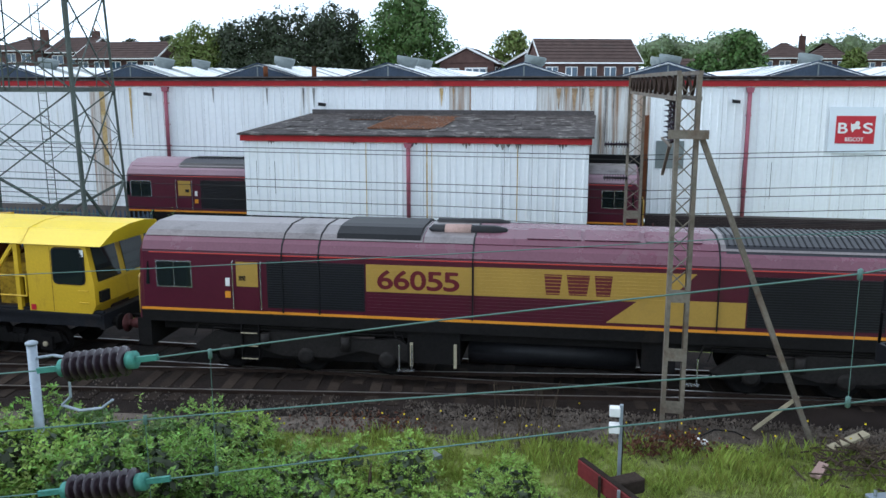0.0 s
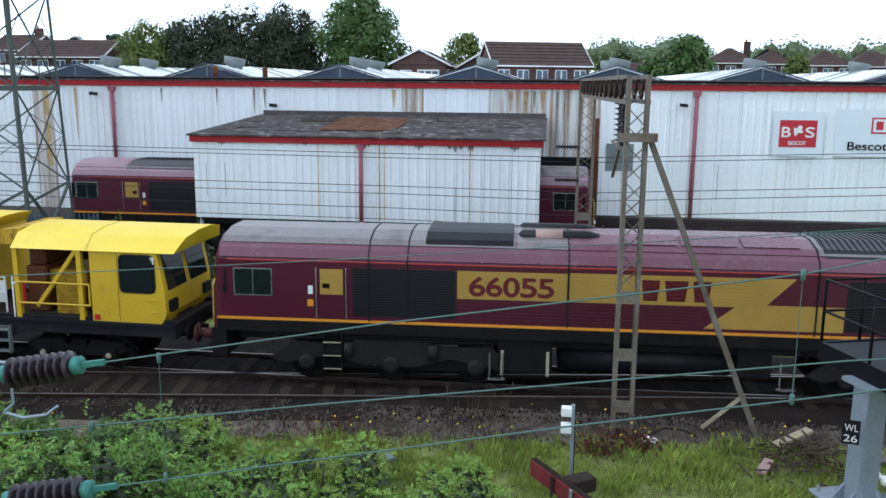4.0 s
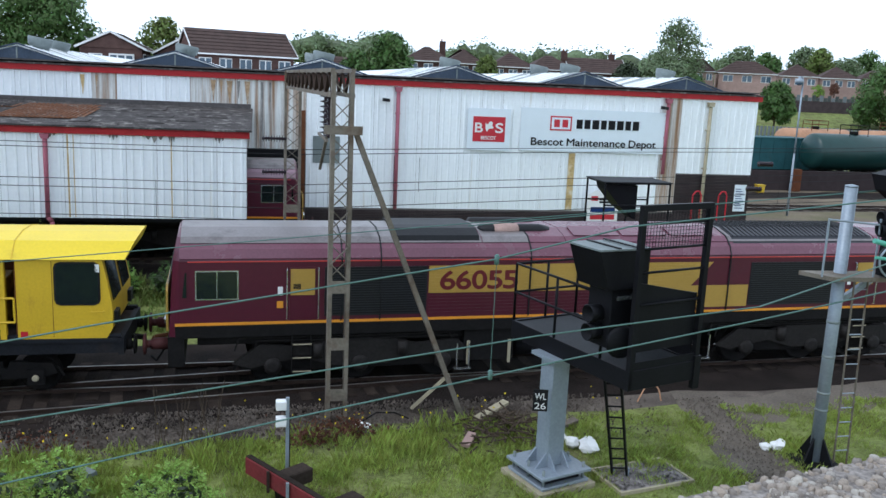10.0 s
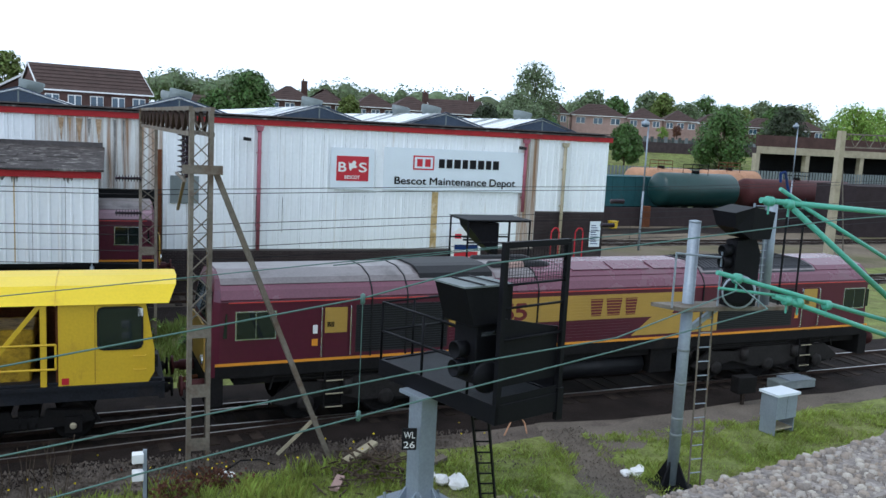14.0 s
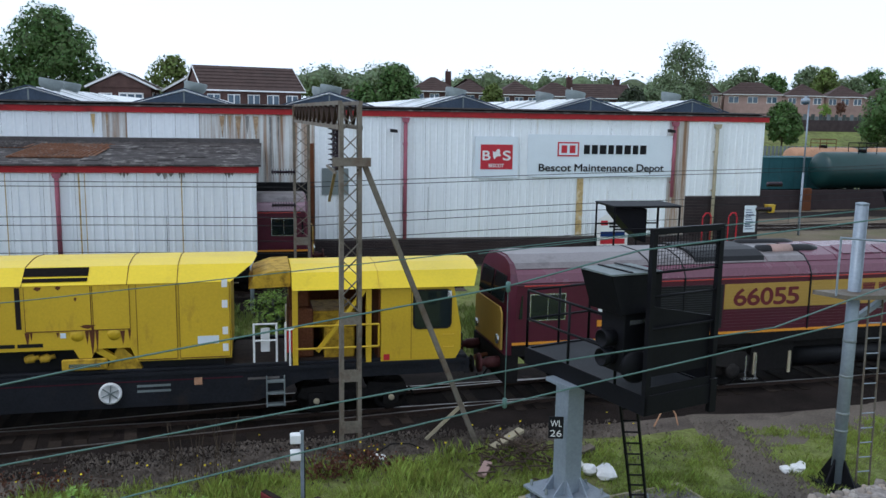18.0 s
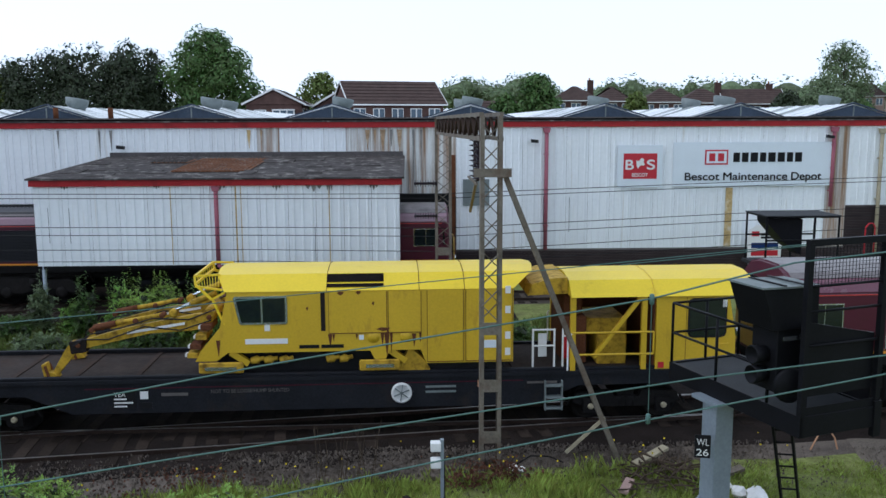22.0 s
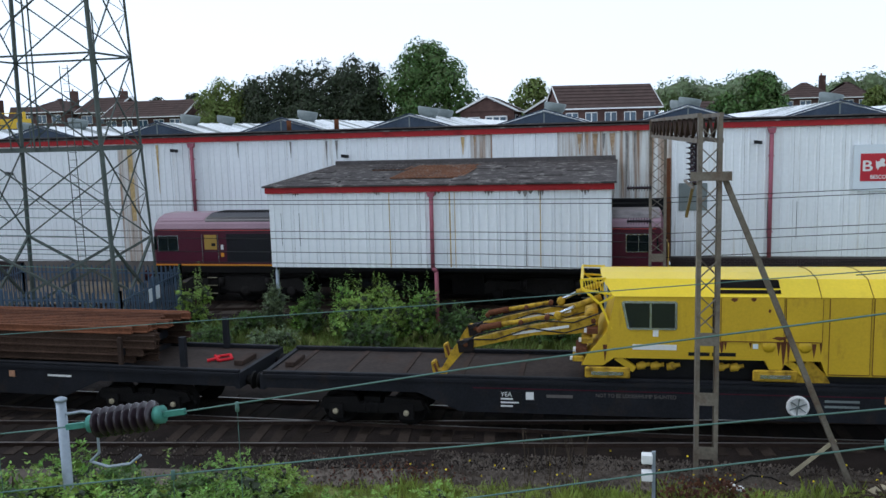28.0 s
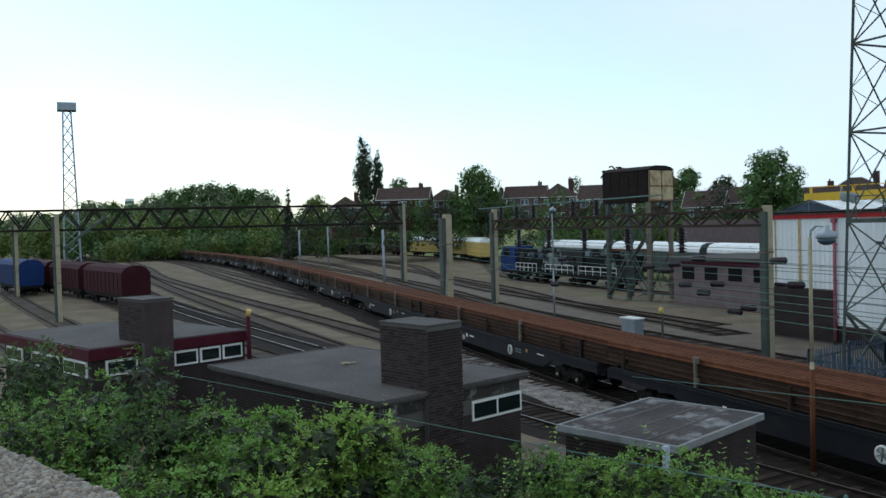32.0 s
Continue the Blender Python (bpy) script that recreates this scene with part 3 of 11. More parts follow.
def marks(parent, widths, at, h, gap, material, depth=0.004, taper=0.0):
    """A row of plain blocks, standing for a company mark; at places the lower left corner."""
    x = 0.0
    for w in widths:
        part("logo_mark", prism(bmesh.new(), [(x + taper * w, 0), (x + w - taper * w, 0), (x + w, h), (x, h)], "z", 0, depth), material, parent, "", at)
        x += w + gap


# ---- ground ----
def smooth01(a, b, v):
    t = min(1.0, max(0.0, (v - a) / (b - a)))
    return t * t * (3 - 2 * t)


def ground_z(x, y):
    """Level yard; the land climbs behind the sheds towards the houses."""
    start = 64 + max(0.0, x - 25) * 0.75 + max(0.0, -x - 45) * 0.42
    return -0.12 + 3.6 * smooth01(start, start + 28, y) + 5.0 * smooth01(start + 60, start + 400, y)


def build_ground():
    def line(lo, hi, near_lo, near_hi, step):
        mid = list(np.arange(near_lo, near_hi + 0.01, step))
        out, d = [], step * 1.6
        while mid[-1] + d < hi:
            mid.append(mid[-1] + d)
            d *= 1.5
        d = step * 1.6
        while mid[0] - d > lo:
            mid.insert(0, mid[0] - d)
            d *= 1.5
        return mid
    xs, ys = line(-3000, 3000, -220, 160, 6.0), line(-1500, 3500, -20, 200, 4.0)
    verts = [(x, y, ground_z(x, y)) for y in ys for x in xs]
    n = len(xs)
    faces = [(j * n + i, j * n + i + 1, (j + 1) * n + i + 1, (j + 1) * n + i) for j in range(len(ys) - 1) for i in range(n - 1)]
    ob = raw("ground", verts, faces, "grass")
    for p in ob.data.polygons:
        p.use_smooth = True
    tagged(ob, "rough grass and bare earth of the railway yard", "ground", kind="structure")


build_ground()


# ---- track lines, as points (x, y) of the centre, left to right ----
def curve(points, step=0.5):
    """A smooth line through points with rising x, as a dense list."""
    p = np.array(points, float)
    xs = np.arange(p[0, 0], p[-1, 0] + step / 2, step)
    m = np.gradient(p[:, 1], p[:, 0])
    k = np.clip(np.searchsorted(p[:, 0], xs) - 1, 0, len(p) - 2)
    h = p[k + 1, 0] - p[k, 0]
    t = (xs - p[k, 0]) / h
    ys = (2 * t**3 - 3 * t**2 + 1) * p[k, 1] + (t**3 - 2 * t**2 + t) * h * m[k] + (-2 * t**3 + 3 * t**2) * p[k + 1, 1] + (t**3 - t**2) * h * m[k + 1]
    return np.stack([xs, ys], 1)


MAIN = curve([(-420, 20), (-300, 26.5), (-217, 30.2), (-187, 31.2), (-160, 31.0), (-130, 29.3), (-76, 24.4), (-45, 21.6), (-30, 20.5), (-17, 20.0), (-8, 19.93), (0, 20.05), (6, 20.25), (12, 20.5), (22, 20.98), (40, 21.7), (70, 22.4), (130, 22.6)])
NEAR = curve([(-260, -10), (-120, 6.0), (-67, 11.0), (-40, 14.2), (-27, 15.9), (-17, 17.2), (-9, 18.2), (-2, 19.1), (4, 19.9), (8, 20.33)])
FAN_A = curve([(-330, 4), (-180, 12.5), (-129, 12.2), (-91, 13.0), (-60, 14.2), (-48, 14.6), (-36, 15.0), (-27, 15.9)])
FAN_B = curve([(-330, 11), (-181, 15.5), (-151, 14.4), (-100, 16.0), (-60, 18.3), (-45, 19.0), (-36, 19.6), (-30, 20.3)])
FAN_C = curve([(-330, 17), (-200, 24.5), (-128, 22.5), (-90, 22.4), (-76, 23.2), (-60, 22.9)])
BACK_A = curve([(-330, 66), (-160, 44), (-88, 38.6), (-68, 35.0), (-50, 32.5), (-38, 31.3), (-28, 31.0), (-20, 32.2), (-10, 33.8), (0, 34.3), (8, 34.4)])
BACK_B = curve([(-330, 82), (-190, 60), (-120, 50), (-80, 44), (-60, 39.6), (-47, 38.0), (-40, 37.0)])
BACK_C = curve([(-330, 66), (-238, 71), (-188, 78), (-165, 77), (-140, 71.0), (-119, 62), (-103, 55.2), (-90, 52.8), (-72, 52.6), (-60, 52.6)])
RIGHT_A = curve([(26, 34.5), (40, 35.5), (60, 37), (90, 39), (160, 44)])
RIGHT_B = curve([(28, 50), (45, 50.5), (60, 51), (90, 52.5), (160, 56)])
RIGHT_C = curve([(26, 60), (45, 62.5), (62, 63.5), (90, 66), (160, 74)])


def ribbon(name, line, width, z, material, label, every=4, uneven=0.12):
    """A bed of stone along a line, with a low shoulder on each side and a ragged edge."""
    verts, faces = [], []
    pts = line[::every]
    for i, (x, y) in enumerate(pts):
        j, k = max(0, i - 1), min(len(pts) - 1, i + 1)
        d = pts[k] - pts[j]
        nx, ny = -d[1] / np.hypot(*d), d[0] / np.hypot(*d)
        e = [1 + uneven * (noise.noise((x * 0.7, y, s)) + 0.5 * noise.noise((x * 2.3, y, s))) for s in (0.0, 9.0)]
        for s, zz in ((-width / 2 * e[0], -0.14), (-width / 2 * 0.86 * e[0], z), (width / 2 * 0.86 * e[1], z), (width / 2 * e[1], -0.14)):
            verts.append((x + nx * s, y + ny * s, zz))
    for i in range(len(pts) - 1):
        for c in range(3):
            a = i * 4 + c
            faces.append((a, a + 1, a + 5, a + 4))
    return tagged(raw(name, verts, faces, material), label, kind="structure")


RAIL = [(-0.07, -0.155), (0.07, -0.155), (0.07, -0.14), (0.012, -0.125), (0.012, -0.04), (0.035, -0.03), (0.035, 0.0), (-0.035, 0.0), (-0.035, -0.03), (-0.012, -0.04), (-0.012, -0.125), (-0.07, -0.14)]


def track(name, line, label, every=4, lo=-1e9, hi=1e9, sleepers=True, shiny=True, s_lo=-60, s_hi=45):
    """Two rails of real section on sleepers; the heads run bright."""
    line = line[(line[:, 0] >= lo) & (line[:, 0] <= hi)]
    t = thing(name, label, "railway track", kind="structure")
    pts = line[::every]
    if len(pts) < 2:
        return t
    for side in (-0.7525, 0.7525):
        verts, faces, hv, hf = [], [], [], []
        for i, (x, y) in enumerate(pts):
            d = pts[min(len(pts) - 1, i + 1)] - pts[max(0, i - 1)]
            nx, ny = -d[1] / np.hypot(*d), d[0] / np.hypot(*d)
            for o, z in RAIL:
                verts.append((x + nx * (side + o), y + ny * (side + o), z))
            for o, z in ((-0.03, 0.004), (0.03, 0.004)):
                hv.append((x + nx * (side + o), y + ny * (side + o), z))
        m = len(RAIL)
        for i in range(len(pts) - 1):
            for k in range(m):
                faces.append((i * m + k, i * m + (k + 1) % m, (i + 1) * m + (k + 1) % m, (i + 1) * m + k))
            hf.append((i * 2, i * 2 + 1, i * 2 + 3, i * 2 + 2))
        r = raw("rail", verts, faces, "trackrail", t)
        raw("rail_head", hv, hf, "railtop" if shiny else "trackrail", r)
    if sleepers:
        me = mesh_of(box(-0.13, -1.28, -0.27, 0.13, 1.28, -0.082), "sleeper", "sleeper")
        acc, nxt = 0.0, 0.0
        for i in range(1, len(line)):
            acc += float(np.hypot(*(line[i] - line[i - 1])))
            if acc >= nxt:
                nxt += 0.7
                d = line[i] - line[i - 1]
                if s_lo < line[i, 0] < s_hi:
                    shared("sleeper", me, t, pose(line[i, 0], line[i, 1], 0, 0, 0, math.degrees(math.atan2(d[1], d[0]))))
    return t


def build_tracks():
    yd = raw("yard_ground", [(-360, -60, -0.119), (-30, -8, -0.119), (-21, 14, -0.119), (-22, 38.3, -0.119), (-50, 60, -0.119), (-110, 66, -0.119), (-360, 110, -0.119)], [(0, 1, 2, 3, 4, 5, 6)], "yard")
    tagged(yd, "cinder and thin grass of the marshalling yard", kind="structure")
    yr = raw("yard_ground_east", [(24.6, 37.2, -0.117), (70, 41.5, -0.117), (150, 47, -0.117), (150, 76, -0.117), (26, 62, -0.117)], [(0, 1, 2, 3, 4)], "yard")
    tagged(yr, "trodden olive-brown ground round the tank sidings", kind="structure")
    ribbon("cinder_path", curve([(25, 56.2), (45, 57.5), (70, 59), (110, 62)]), 4.2, -0.111, "oilballast", "black cinder beside the tank sidings", uneven=0.3)
    # dark sheet puts the annexe's shade into the colour of the ground
    sh = raw("shed_road_ground", [(-22, 29.5, -0.116), (4, 29.5, -0.116), (4, 38.4, -0.116), (-22, 38.4, -0.116)], [(0, 1, 2, 3)], "oilballast")
    tagged(sh, "black ground beside the shed road, painting the annexe's shade", kind="structure")
    for k, pts in enumerate((((-330, 0), (-180, 6.5), (-129, 8.2), (-91, 9.6), (-60, 12.2), (-45, 13.6)), ((-330, 20), (-200, 26.9), (-140, 25.8), (-100, 25.2), (-85, 24.9)), ((-330, -14), (-180, -2), (-120, 2.0), (-80, 6.0), (-60, 8.2), (-40, 11.6)), ((-330, 54), (-200, 38), (-140, 32), (-110, 31), (-90, 31.2), (-70, 32.6)), ((-330, 58), (-200, 62), (-140, 57), (-110, 48), (-86, 42.5), (-66, 40.5), (-44, 39.2)), ((-330, 48), (-200, 51), (-140, 46), (-110, 40.5), (-84, 36.6), (-62, 34.2), (-46, 33.0), (-30, 32.4)), ((-330, -30), (-180, -13), (-120, -6.5), (-80, -1.0), (-56, 3.0), (-44, 6.0), (-34, 9.6)), ((-330, -40), (-180, -20), (-120, -12.5), (-80, -6.5), (-56, -2.0)))):
        ln = curve(pts)
        ribbon("trackbed_yard", ln, 2.8, -0.113 + 0.001 * k, "sidingbed", "ballast under a yard siding")
        track("track_yard", ln, "curving yard siding", every=4, shiny=False, s_lo=-46, s_hi=0)
    ribbon("trackbed_main", MAIN, 5.6, -0.10, "oilballast", "oil-darkened ballast under the running line")
    ribbon("trackbed_near", NEAR[NEAR[:, 0] < 3], 4.6, -0.106, "oilballast", "oil-darkened ballast under the converging siding")
    for n, ln in (("trackbed_fan", FAN_A), ("trackbed_fan", FAN_B), ("trackbed_fan", FAN_C)):
        ribbon(n, ln, 2.9, -0.115, "sidingbed", "ballast under a yard siding")
    for ln in (BACK_A, BACK_B, BACK_C, RIGHT_A, RIGHT_B, RIGHT_C):
        ribbon("trackbed_back", ln, 3.2, -0.112, "sidingbed", "brown ballast under a depot siding")
    track("track_main", MAIN, "running line with worn bright rail heads", every=3, s_lo=-45, s_hi=40)
    track("track_near", NEAR, "siding converging with the running line", every=2, s_lo=-45, s_hi=4)
    for ln in (FAN_A, FAN_B, FAN_C):
        track("track_fan", ln, "curving yard siding", every=4, shiny=False, s_lo=-48, s_hi=0)
    for ln in (BACK_A, BACK_B, BACK_C):
        track("track_back", ln, "depot siding with rusty rails", every=4, shiny=False, s_lo=-44, s_hi=6)
    for ln in (RIGHT_A, RIGHT_B, RIGHT_C):
        track("track_right", ln, "yard siding beyond the depot", every=4, s_lo=20, s_hi=62)


# ---- depot building ----
WALL_Y, SHED_L, SHED_R = 38.5, -38.6, 24.4


def clad_mesh(name, w, h, material, ribs=3, deep=0.03):
    """A ribbed steel sheet, front towards -y, lower left corner at the origin."""
    bm = bmesh.new()
    prof, step = [(0, 0)], w / ribs
    for i in range(ribs):
        x = i * step
        prof += [(x + step * 0.40, 0), (x + step * 0.46, -deep), (x + step * 0.62, -deep), (x + step * 0.68, 0)]
    prof.append((w - 0.012, 0))
    prof += [(w - 0.012, 0.02), (0, 0.02)]
    return mesh_of(prism(bm, prof, "z", 0, h), name, material)


def clad_wall(parent, x0, x1, y, z0, z1, w=1.0, rusty=()):
    n = max(1, round((x1 - x0) / w))
    w = (x1 - x0) / n
    plain, rust = clad_mesh("cladding_sheet", w, z1 - z0, "cladding"), clad_mesh("cladding_sheet", w, z1 - z0, "clad_rust")
    for i in range(n):
        x = x0 + i * w
        hit = any(a <= x + w / 2 <= b for a, b in rusty)
        shared("cladding_sheet", rust if hit else plain, parent, pose(x, y, z0))


def brick_panel(parent, x0, x1, y, z0, z1, material="brick", bw=0.225, bh=0.075, deep=0.02, cap=280, joint=0.012):
    """Courses of bricks in half bond: the first of them singly, the rest joined."""
    me = mesh_of(box(0.0, -deep, 0.0, bw - joint, 0.0, bh - joint), "brick", material)
    rest, count = bmesh.new(), 0
    rows = int((z1 - z0) / bh)
    for r in range(rows):
        x = x0 - (bw / 2 if r % 2 else 0)
        while x < x1 - 0.02:
            a, b = max(x, x0), min(x + bw, x1)
            if b - a > 0.04:
                if b - a > bw - 0.01 and count < cap:
                    shared("brick", me, parent, pose(a, y, z0 + r * bh))
                    count += 1
                else:
                    bx(rest, a, y - deep, z0 + r * bh, b - joint, y, z0 + (r + 1) * bh - joint)
            x += bw
    if len(rest.verts):
        tagged(part("brickwork", rest, material, parent), kind="stuff")
    else:
        rest.free()


def downpipe(x, y, z0, z1, material="red_pipe", r=0.085, label="red-painted rainwater downpipe on the depot wall", hopper=True):
    t = thing("downpipe", label, "downpipe", pose(x, y, 0))
    part("pipe", tube(bmesh.new(), (0, 0, z0), (0, 0, z1), r, 10), material, t)
    if hopper:
        part("hopper", prism(bmesh.new(), [(-0.12, z1 - 0.1), (0.12, z1 - 0.1), (0.17, z1 + 0.12), (-0.17, z1 + 0.12)], "y", -0.12, 0.1), material, t)
    for k in range(3):
        z = z0 + (z1 - z0) * (0.2 + 0.3 * k)
        part("bracket", box(-r - 0.03, -0.03, z, r + 0.03, 0.14, z + 0.05), material, t)
    return t


def build_shed():
    shed = thing("depot_building", "long white ribbed-steel maintenance depot with red fascia and sawtooth roof", "building", kind="structure")
    # core of the wall and of the building, so that it is closed all round
    part("wall", box(SHED_L, WALL_Y + 0.03, 0.95, SHED_R, WALL_Y + 0.3, 7.0), "mortar", shed)
    part("wall_end", box(SHED_L, WALL_Y + 0.3, -0.1, SHED_L + 0.3, WALL_Y + 46, 7.0), "cladding", shed)
    part("wall_end", box(SHED_R - 0.3, WALL_Y + 0.3, -0.1, SHED_R, WALL_Y + 46, 7.0), "cladding", shed)
    part("wall_back", box(SHED_L, WALL_Y + 45.7, -0.1, SHED_R, WALL_Y + 46, 7.0), "cladding", shed)
    clad_wall(shed, SHED_L, -14.6, WALL_Y, 0.95, 7.0, rusty=((-24.6, -23.4),))
    clad_wall(shed, -14.6, 2.2, WALL_Y, 3.75, 7.0, rusty=((-6.4, -5.4), (-2.4, 2.2)))
    clad_wall(shed, 2.2, SHED_R - 4.1, WALL_Y, 1.28, 7.0, rusty=((19.0, 19.9),))
    clad_wall(shed, SHED_R - 4.1, SHED_R, WALL_Y, 3.2, 7.0)
    # brick plinth and brick bay
    plinth = box(SHED_L, WALL_Y, -0.1, -14.6, WALL_Y + 0.3, 0.95)
    bx(plinth, 2.2, WALL_Y, -0.1, SHED_R, WALL_Y + 0.3, 1.28)
    bx(plinth, SHED_R - 4.1, WALL_Y, 1.28, SHED_R, WALL_Y + 0.3, 3.2)
    pl = part("plinth", plinth, "mortar", shed)
    brick_panel(pl, SHED_R - 4.1, SHED_R, WALL_Y - 0.002, 0.0, 3.18)
    brick_panel(pl, 2.2, SHED_R - 4.1, WALL_Y - 0.002, 0.0, 1.25, cap=0)
    brick_panel(pl, -33.7, -30.5, WALL_Y - 0.002, 0.0, 0.93, cap=0)
    bay = part("brick_bay", box(SHED_L - 0.02, WALL_Y - 0.12, -0.1, -33.75, WALL_Y - 0.035, 2.9), "mortar", shed, "dark brick bay at the shed end")
    brick_panel(bay, SHED_L, -33.77, WALL_Y - 0.122, 0.0, 2.85, cap=0)
    for xs, ws in ((-37.9, 0.12), (-36.1, 0.2), (-23.9, 0.24)):
        part("rust_stain", box(xs - ws / 2, WALL_Y - 0.037, 3.0, xs + ws / 2, WALL_Y - 0.033, 6.8), "ochre", shed)
    # opening behind the annexe, its unlit inside painted as a black panel
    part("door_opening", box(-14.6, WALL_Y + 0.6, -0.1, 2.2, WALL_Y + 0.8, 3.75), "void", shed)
    part("door_jamb", box(1.98, WALL_Y - 0.05, 0.0, 2.16, WALL_Y - 0.003, 5.6), "rust", shed, "rust-streaked door jamb")
    for xs, ws, ln, mt in ((-1.78, 0.22, 0.9, "browndrip"), (-1.45, 0.12, 0.7, "browndrip"), (-1.1, 0.26, 1.0, "browndrip"), (-0.72, 0.14, 0.75, "sootstain"), (-0.35, 0.24, 1.1, "browndrip"), (0.28, 0.10, 2.9, "sootstain"), (0.62, 0.08, 1.9, "sootstain"), (-13.6, 0.10, 1.2, "sootstain"), (-13.1, 0.14, 0.9, "sootstain"), (-15.4, 0.1, 0.8, "sootstain"), (-18.1, 0.1, 0.7, "sootstain"), (-7.05, 0.18, 0.8, "ochre"), (-6.5, 0.12, 0.6, "browndrip"), (-22.4, 0.14, 2.4, "ochre"), (-24.0, 0.1, 1.6, "ochre")):
        part("drip_stain", prism(bmesh.new(), [(xs - ws / 2, 6.75), (xs + ws / 2, 6.75), (xs + ws * 0.06, 6.75 - ln), (xs - ws * 0.04, 6.75 - ln)], "y", WALL_Y - 0.042, WALL_Y - 0.038), mt, shed)
    part("rust_stain", box(14.62, WALL_Y - 0.037, 1.3, 14.94, WALL_Y - 0.033, 4.05), "ochre", shed)
    part("window_hatch", box(2.5, WALL_Y - 0.05, 3.3, 3.7, WALL_Y - 0.034, 4.5), "vent", shed, "grey shuttered hatch")
    # fascia and gutter
    part("fascia", box(SHED_L - 0.1, WALL_Y - 0.10, 6.84, SHED_R + 0.15, WALL_Y + 0.02, 7.08), "red_trim", shed, "red-painted fascia board")
    part("gutter", box(SHED_L - 0.1, WALL_Y - 0.14, 7.083, SHED_R + 0.2, WALL_Y + 0.05, 7.15), "annexe_roof", shed)
    part("roof_skirt", prism(bmesh.new(), [(WALL_Y + 0.052, 7.02), (WALL_Y + 0.052, 7.15), (WALL_Y + 1.2, 7.29), (WALL_Y + 1.2, 7.1)], "x", SHED_L, SHED_R + 0.1), "annexe_roof", shed, "flaking felt roof slope above the fascia")
    part("fascia_return", box(SHED_R, WALL_Y, 6.84, SHED_R + 0.10, WALL_Y + 46, 7.08), "red_trim", shed)
    part("roof_edge", box(SHED_L, WALL_Y, 7.22, SHED_R, WALL_Y + 46, 7.27), "felt", shed)
    # northlight ridges running back from the wall: low gables at the front
    centres = [-36.6, -29.9, -23.1, -16.4, -9.9, -3.5, 2.9, 9.2, 15.6, 21.0]
    for i, c in enumerate(centres):
        half, rise = (2.0, 0.60)
        r = part("ridge_roof", prism(bmesh.new(), [(c - half, 7.26), (c + half, 7.26), (c + 0.05, 7.26 + rise)], "y", WALL_Y + 1.35, WALL_Y + 44), "roof_white", shed, "weathered white corrugated ridge roof")
        part("gable", prism(bmesh.new(), [(c - half + 0.1, 7.275), (c + half - 0.1, 7.275), (c + 0.05, 7.20 + rise)], "y", WALL_Y + 1.25, WALL_Y + 1.345), "gable", r, "dark blue-grey gable panel")
        for s in (-1, 1):
            part("verge", beam(bmesh.new(), (c + s * half * 1.06, WALL_Y + 1.28, 7.27), (c + 0.05, WALL_Y + 1.28, 7.31 + rise), 0.16, 0.055), "gable", r)
            seam = bmesh.new()
            for k in range(14):
                y = WALL_Y + 1.7 + k * 1.1
                beam(seam, (c + s * half, y, 7.28), (c + 0.05, y, 7.275 + rise), 0.10, 0.03)
            part("seam", seam, "roof_white", r)
            for k in range(13):
                if (k * 5 + i * 3 + (s > 0)) % 7 in (0, 3):
                    y = WALL_Y + 1.8 + k * 1.1
                    part("roof_light", beam(bmesh.new(), (c + s * half * 0.97, y + 0.45, 7.275), (c + 0.07 * s, y + 0.45, 7.272 + rise), 0.9, 0.02), "sheet_grey", r)
        part("post", box(c + 0.02, WALL_Y + 1.23, 7.28, c + 0.08, WALL_Y + 1.248, 7.2 + rise - 0.02), "vent", r)
        # cowl vents on the slope
        for dx, dy in ((0.25, 4.2), (0.1, 8.8), (0.3, 14.0)):
            if dy > 10 or (i % 2 and dy > 5):
                continue
            b = bmesh.new()
            lathe(b, (c + dx, WALL_Y + dy, 7.26 + rise * 0.6), (0.18, 0, 1), [(0, 0.42), (0.25, 0.42), (0.30, 0.5), (0.62, 0.55), (0.66, 0.50), (0.62, 0.46)], 14)
            part("roof_vent", b, "vent", shed, "grey drum-shaped roof ventilator")
    part("valley", box(SHED_L, WALL_Y + 0.3, 7.262, SHED_R, WALL_Y + 44, 7.268), "felt", shed)
    for x in (-15.6, -13.2):
        part("stub_pipe", tube(bmesh.new(), (x, WALL_Y + 0.4, 7.2), (x, WALL_Y + 0.4, 7.75), 0.12, 8), "rust", shed)
    for x, z0, mt in ((-20.5, 3.3, "red_pipe"), (6.28, 1.25, "red_pipe"), (-33.6, 0.1, "red_pipe"), (19.5, 3.15, "red_pipe")):
        downpipe(x, WALL_Y - 0.14, z0, 6.68, mt)
    downpipe(21.75, WALL_Y - 0.14, 0.3, 6.6, "concrete", label="cream-painted rainwater downpipe on the depot end bay")
    for x, z, s in ((-21.3, 6.45, -1), (5.7, 6.2, -1), (19.2, 6.35, -1), (-12.6, 6.0, 1), (-30.6, 5.5, 1)):
        lt = thing("bulkhead_light", "small dark floodlight on the depot wall", "lamp", pose(x, WALL_Y - 0.05, z))
        part("arm", beam(bmesh.new(), (0, 0, 0), (0, -0.25, 0.05), 0.05), "black", lt)
        part("head", prism(bmesh.new(), [(-0.16, -0.05), (0.16, -0.08), (0.16, 0.06), (-0.16, 0.10)], "y", -0.42, -0.22), "black", lt)
    # red handrails and notice by the brick bay
    for x in (21.0, 22.4):
        hr = bmesh.new()
        path_tube(hr, [(x, 37.9, 0), (x, 37.9, 2.2), (x + 0.15, 37.9, 2.4), (x + 0.35, 37.9, 2.4), (x + 0.45, 37.9, 2.2), (x + 0.45, 37.9, 0)], 0.035)
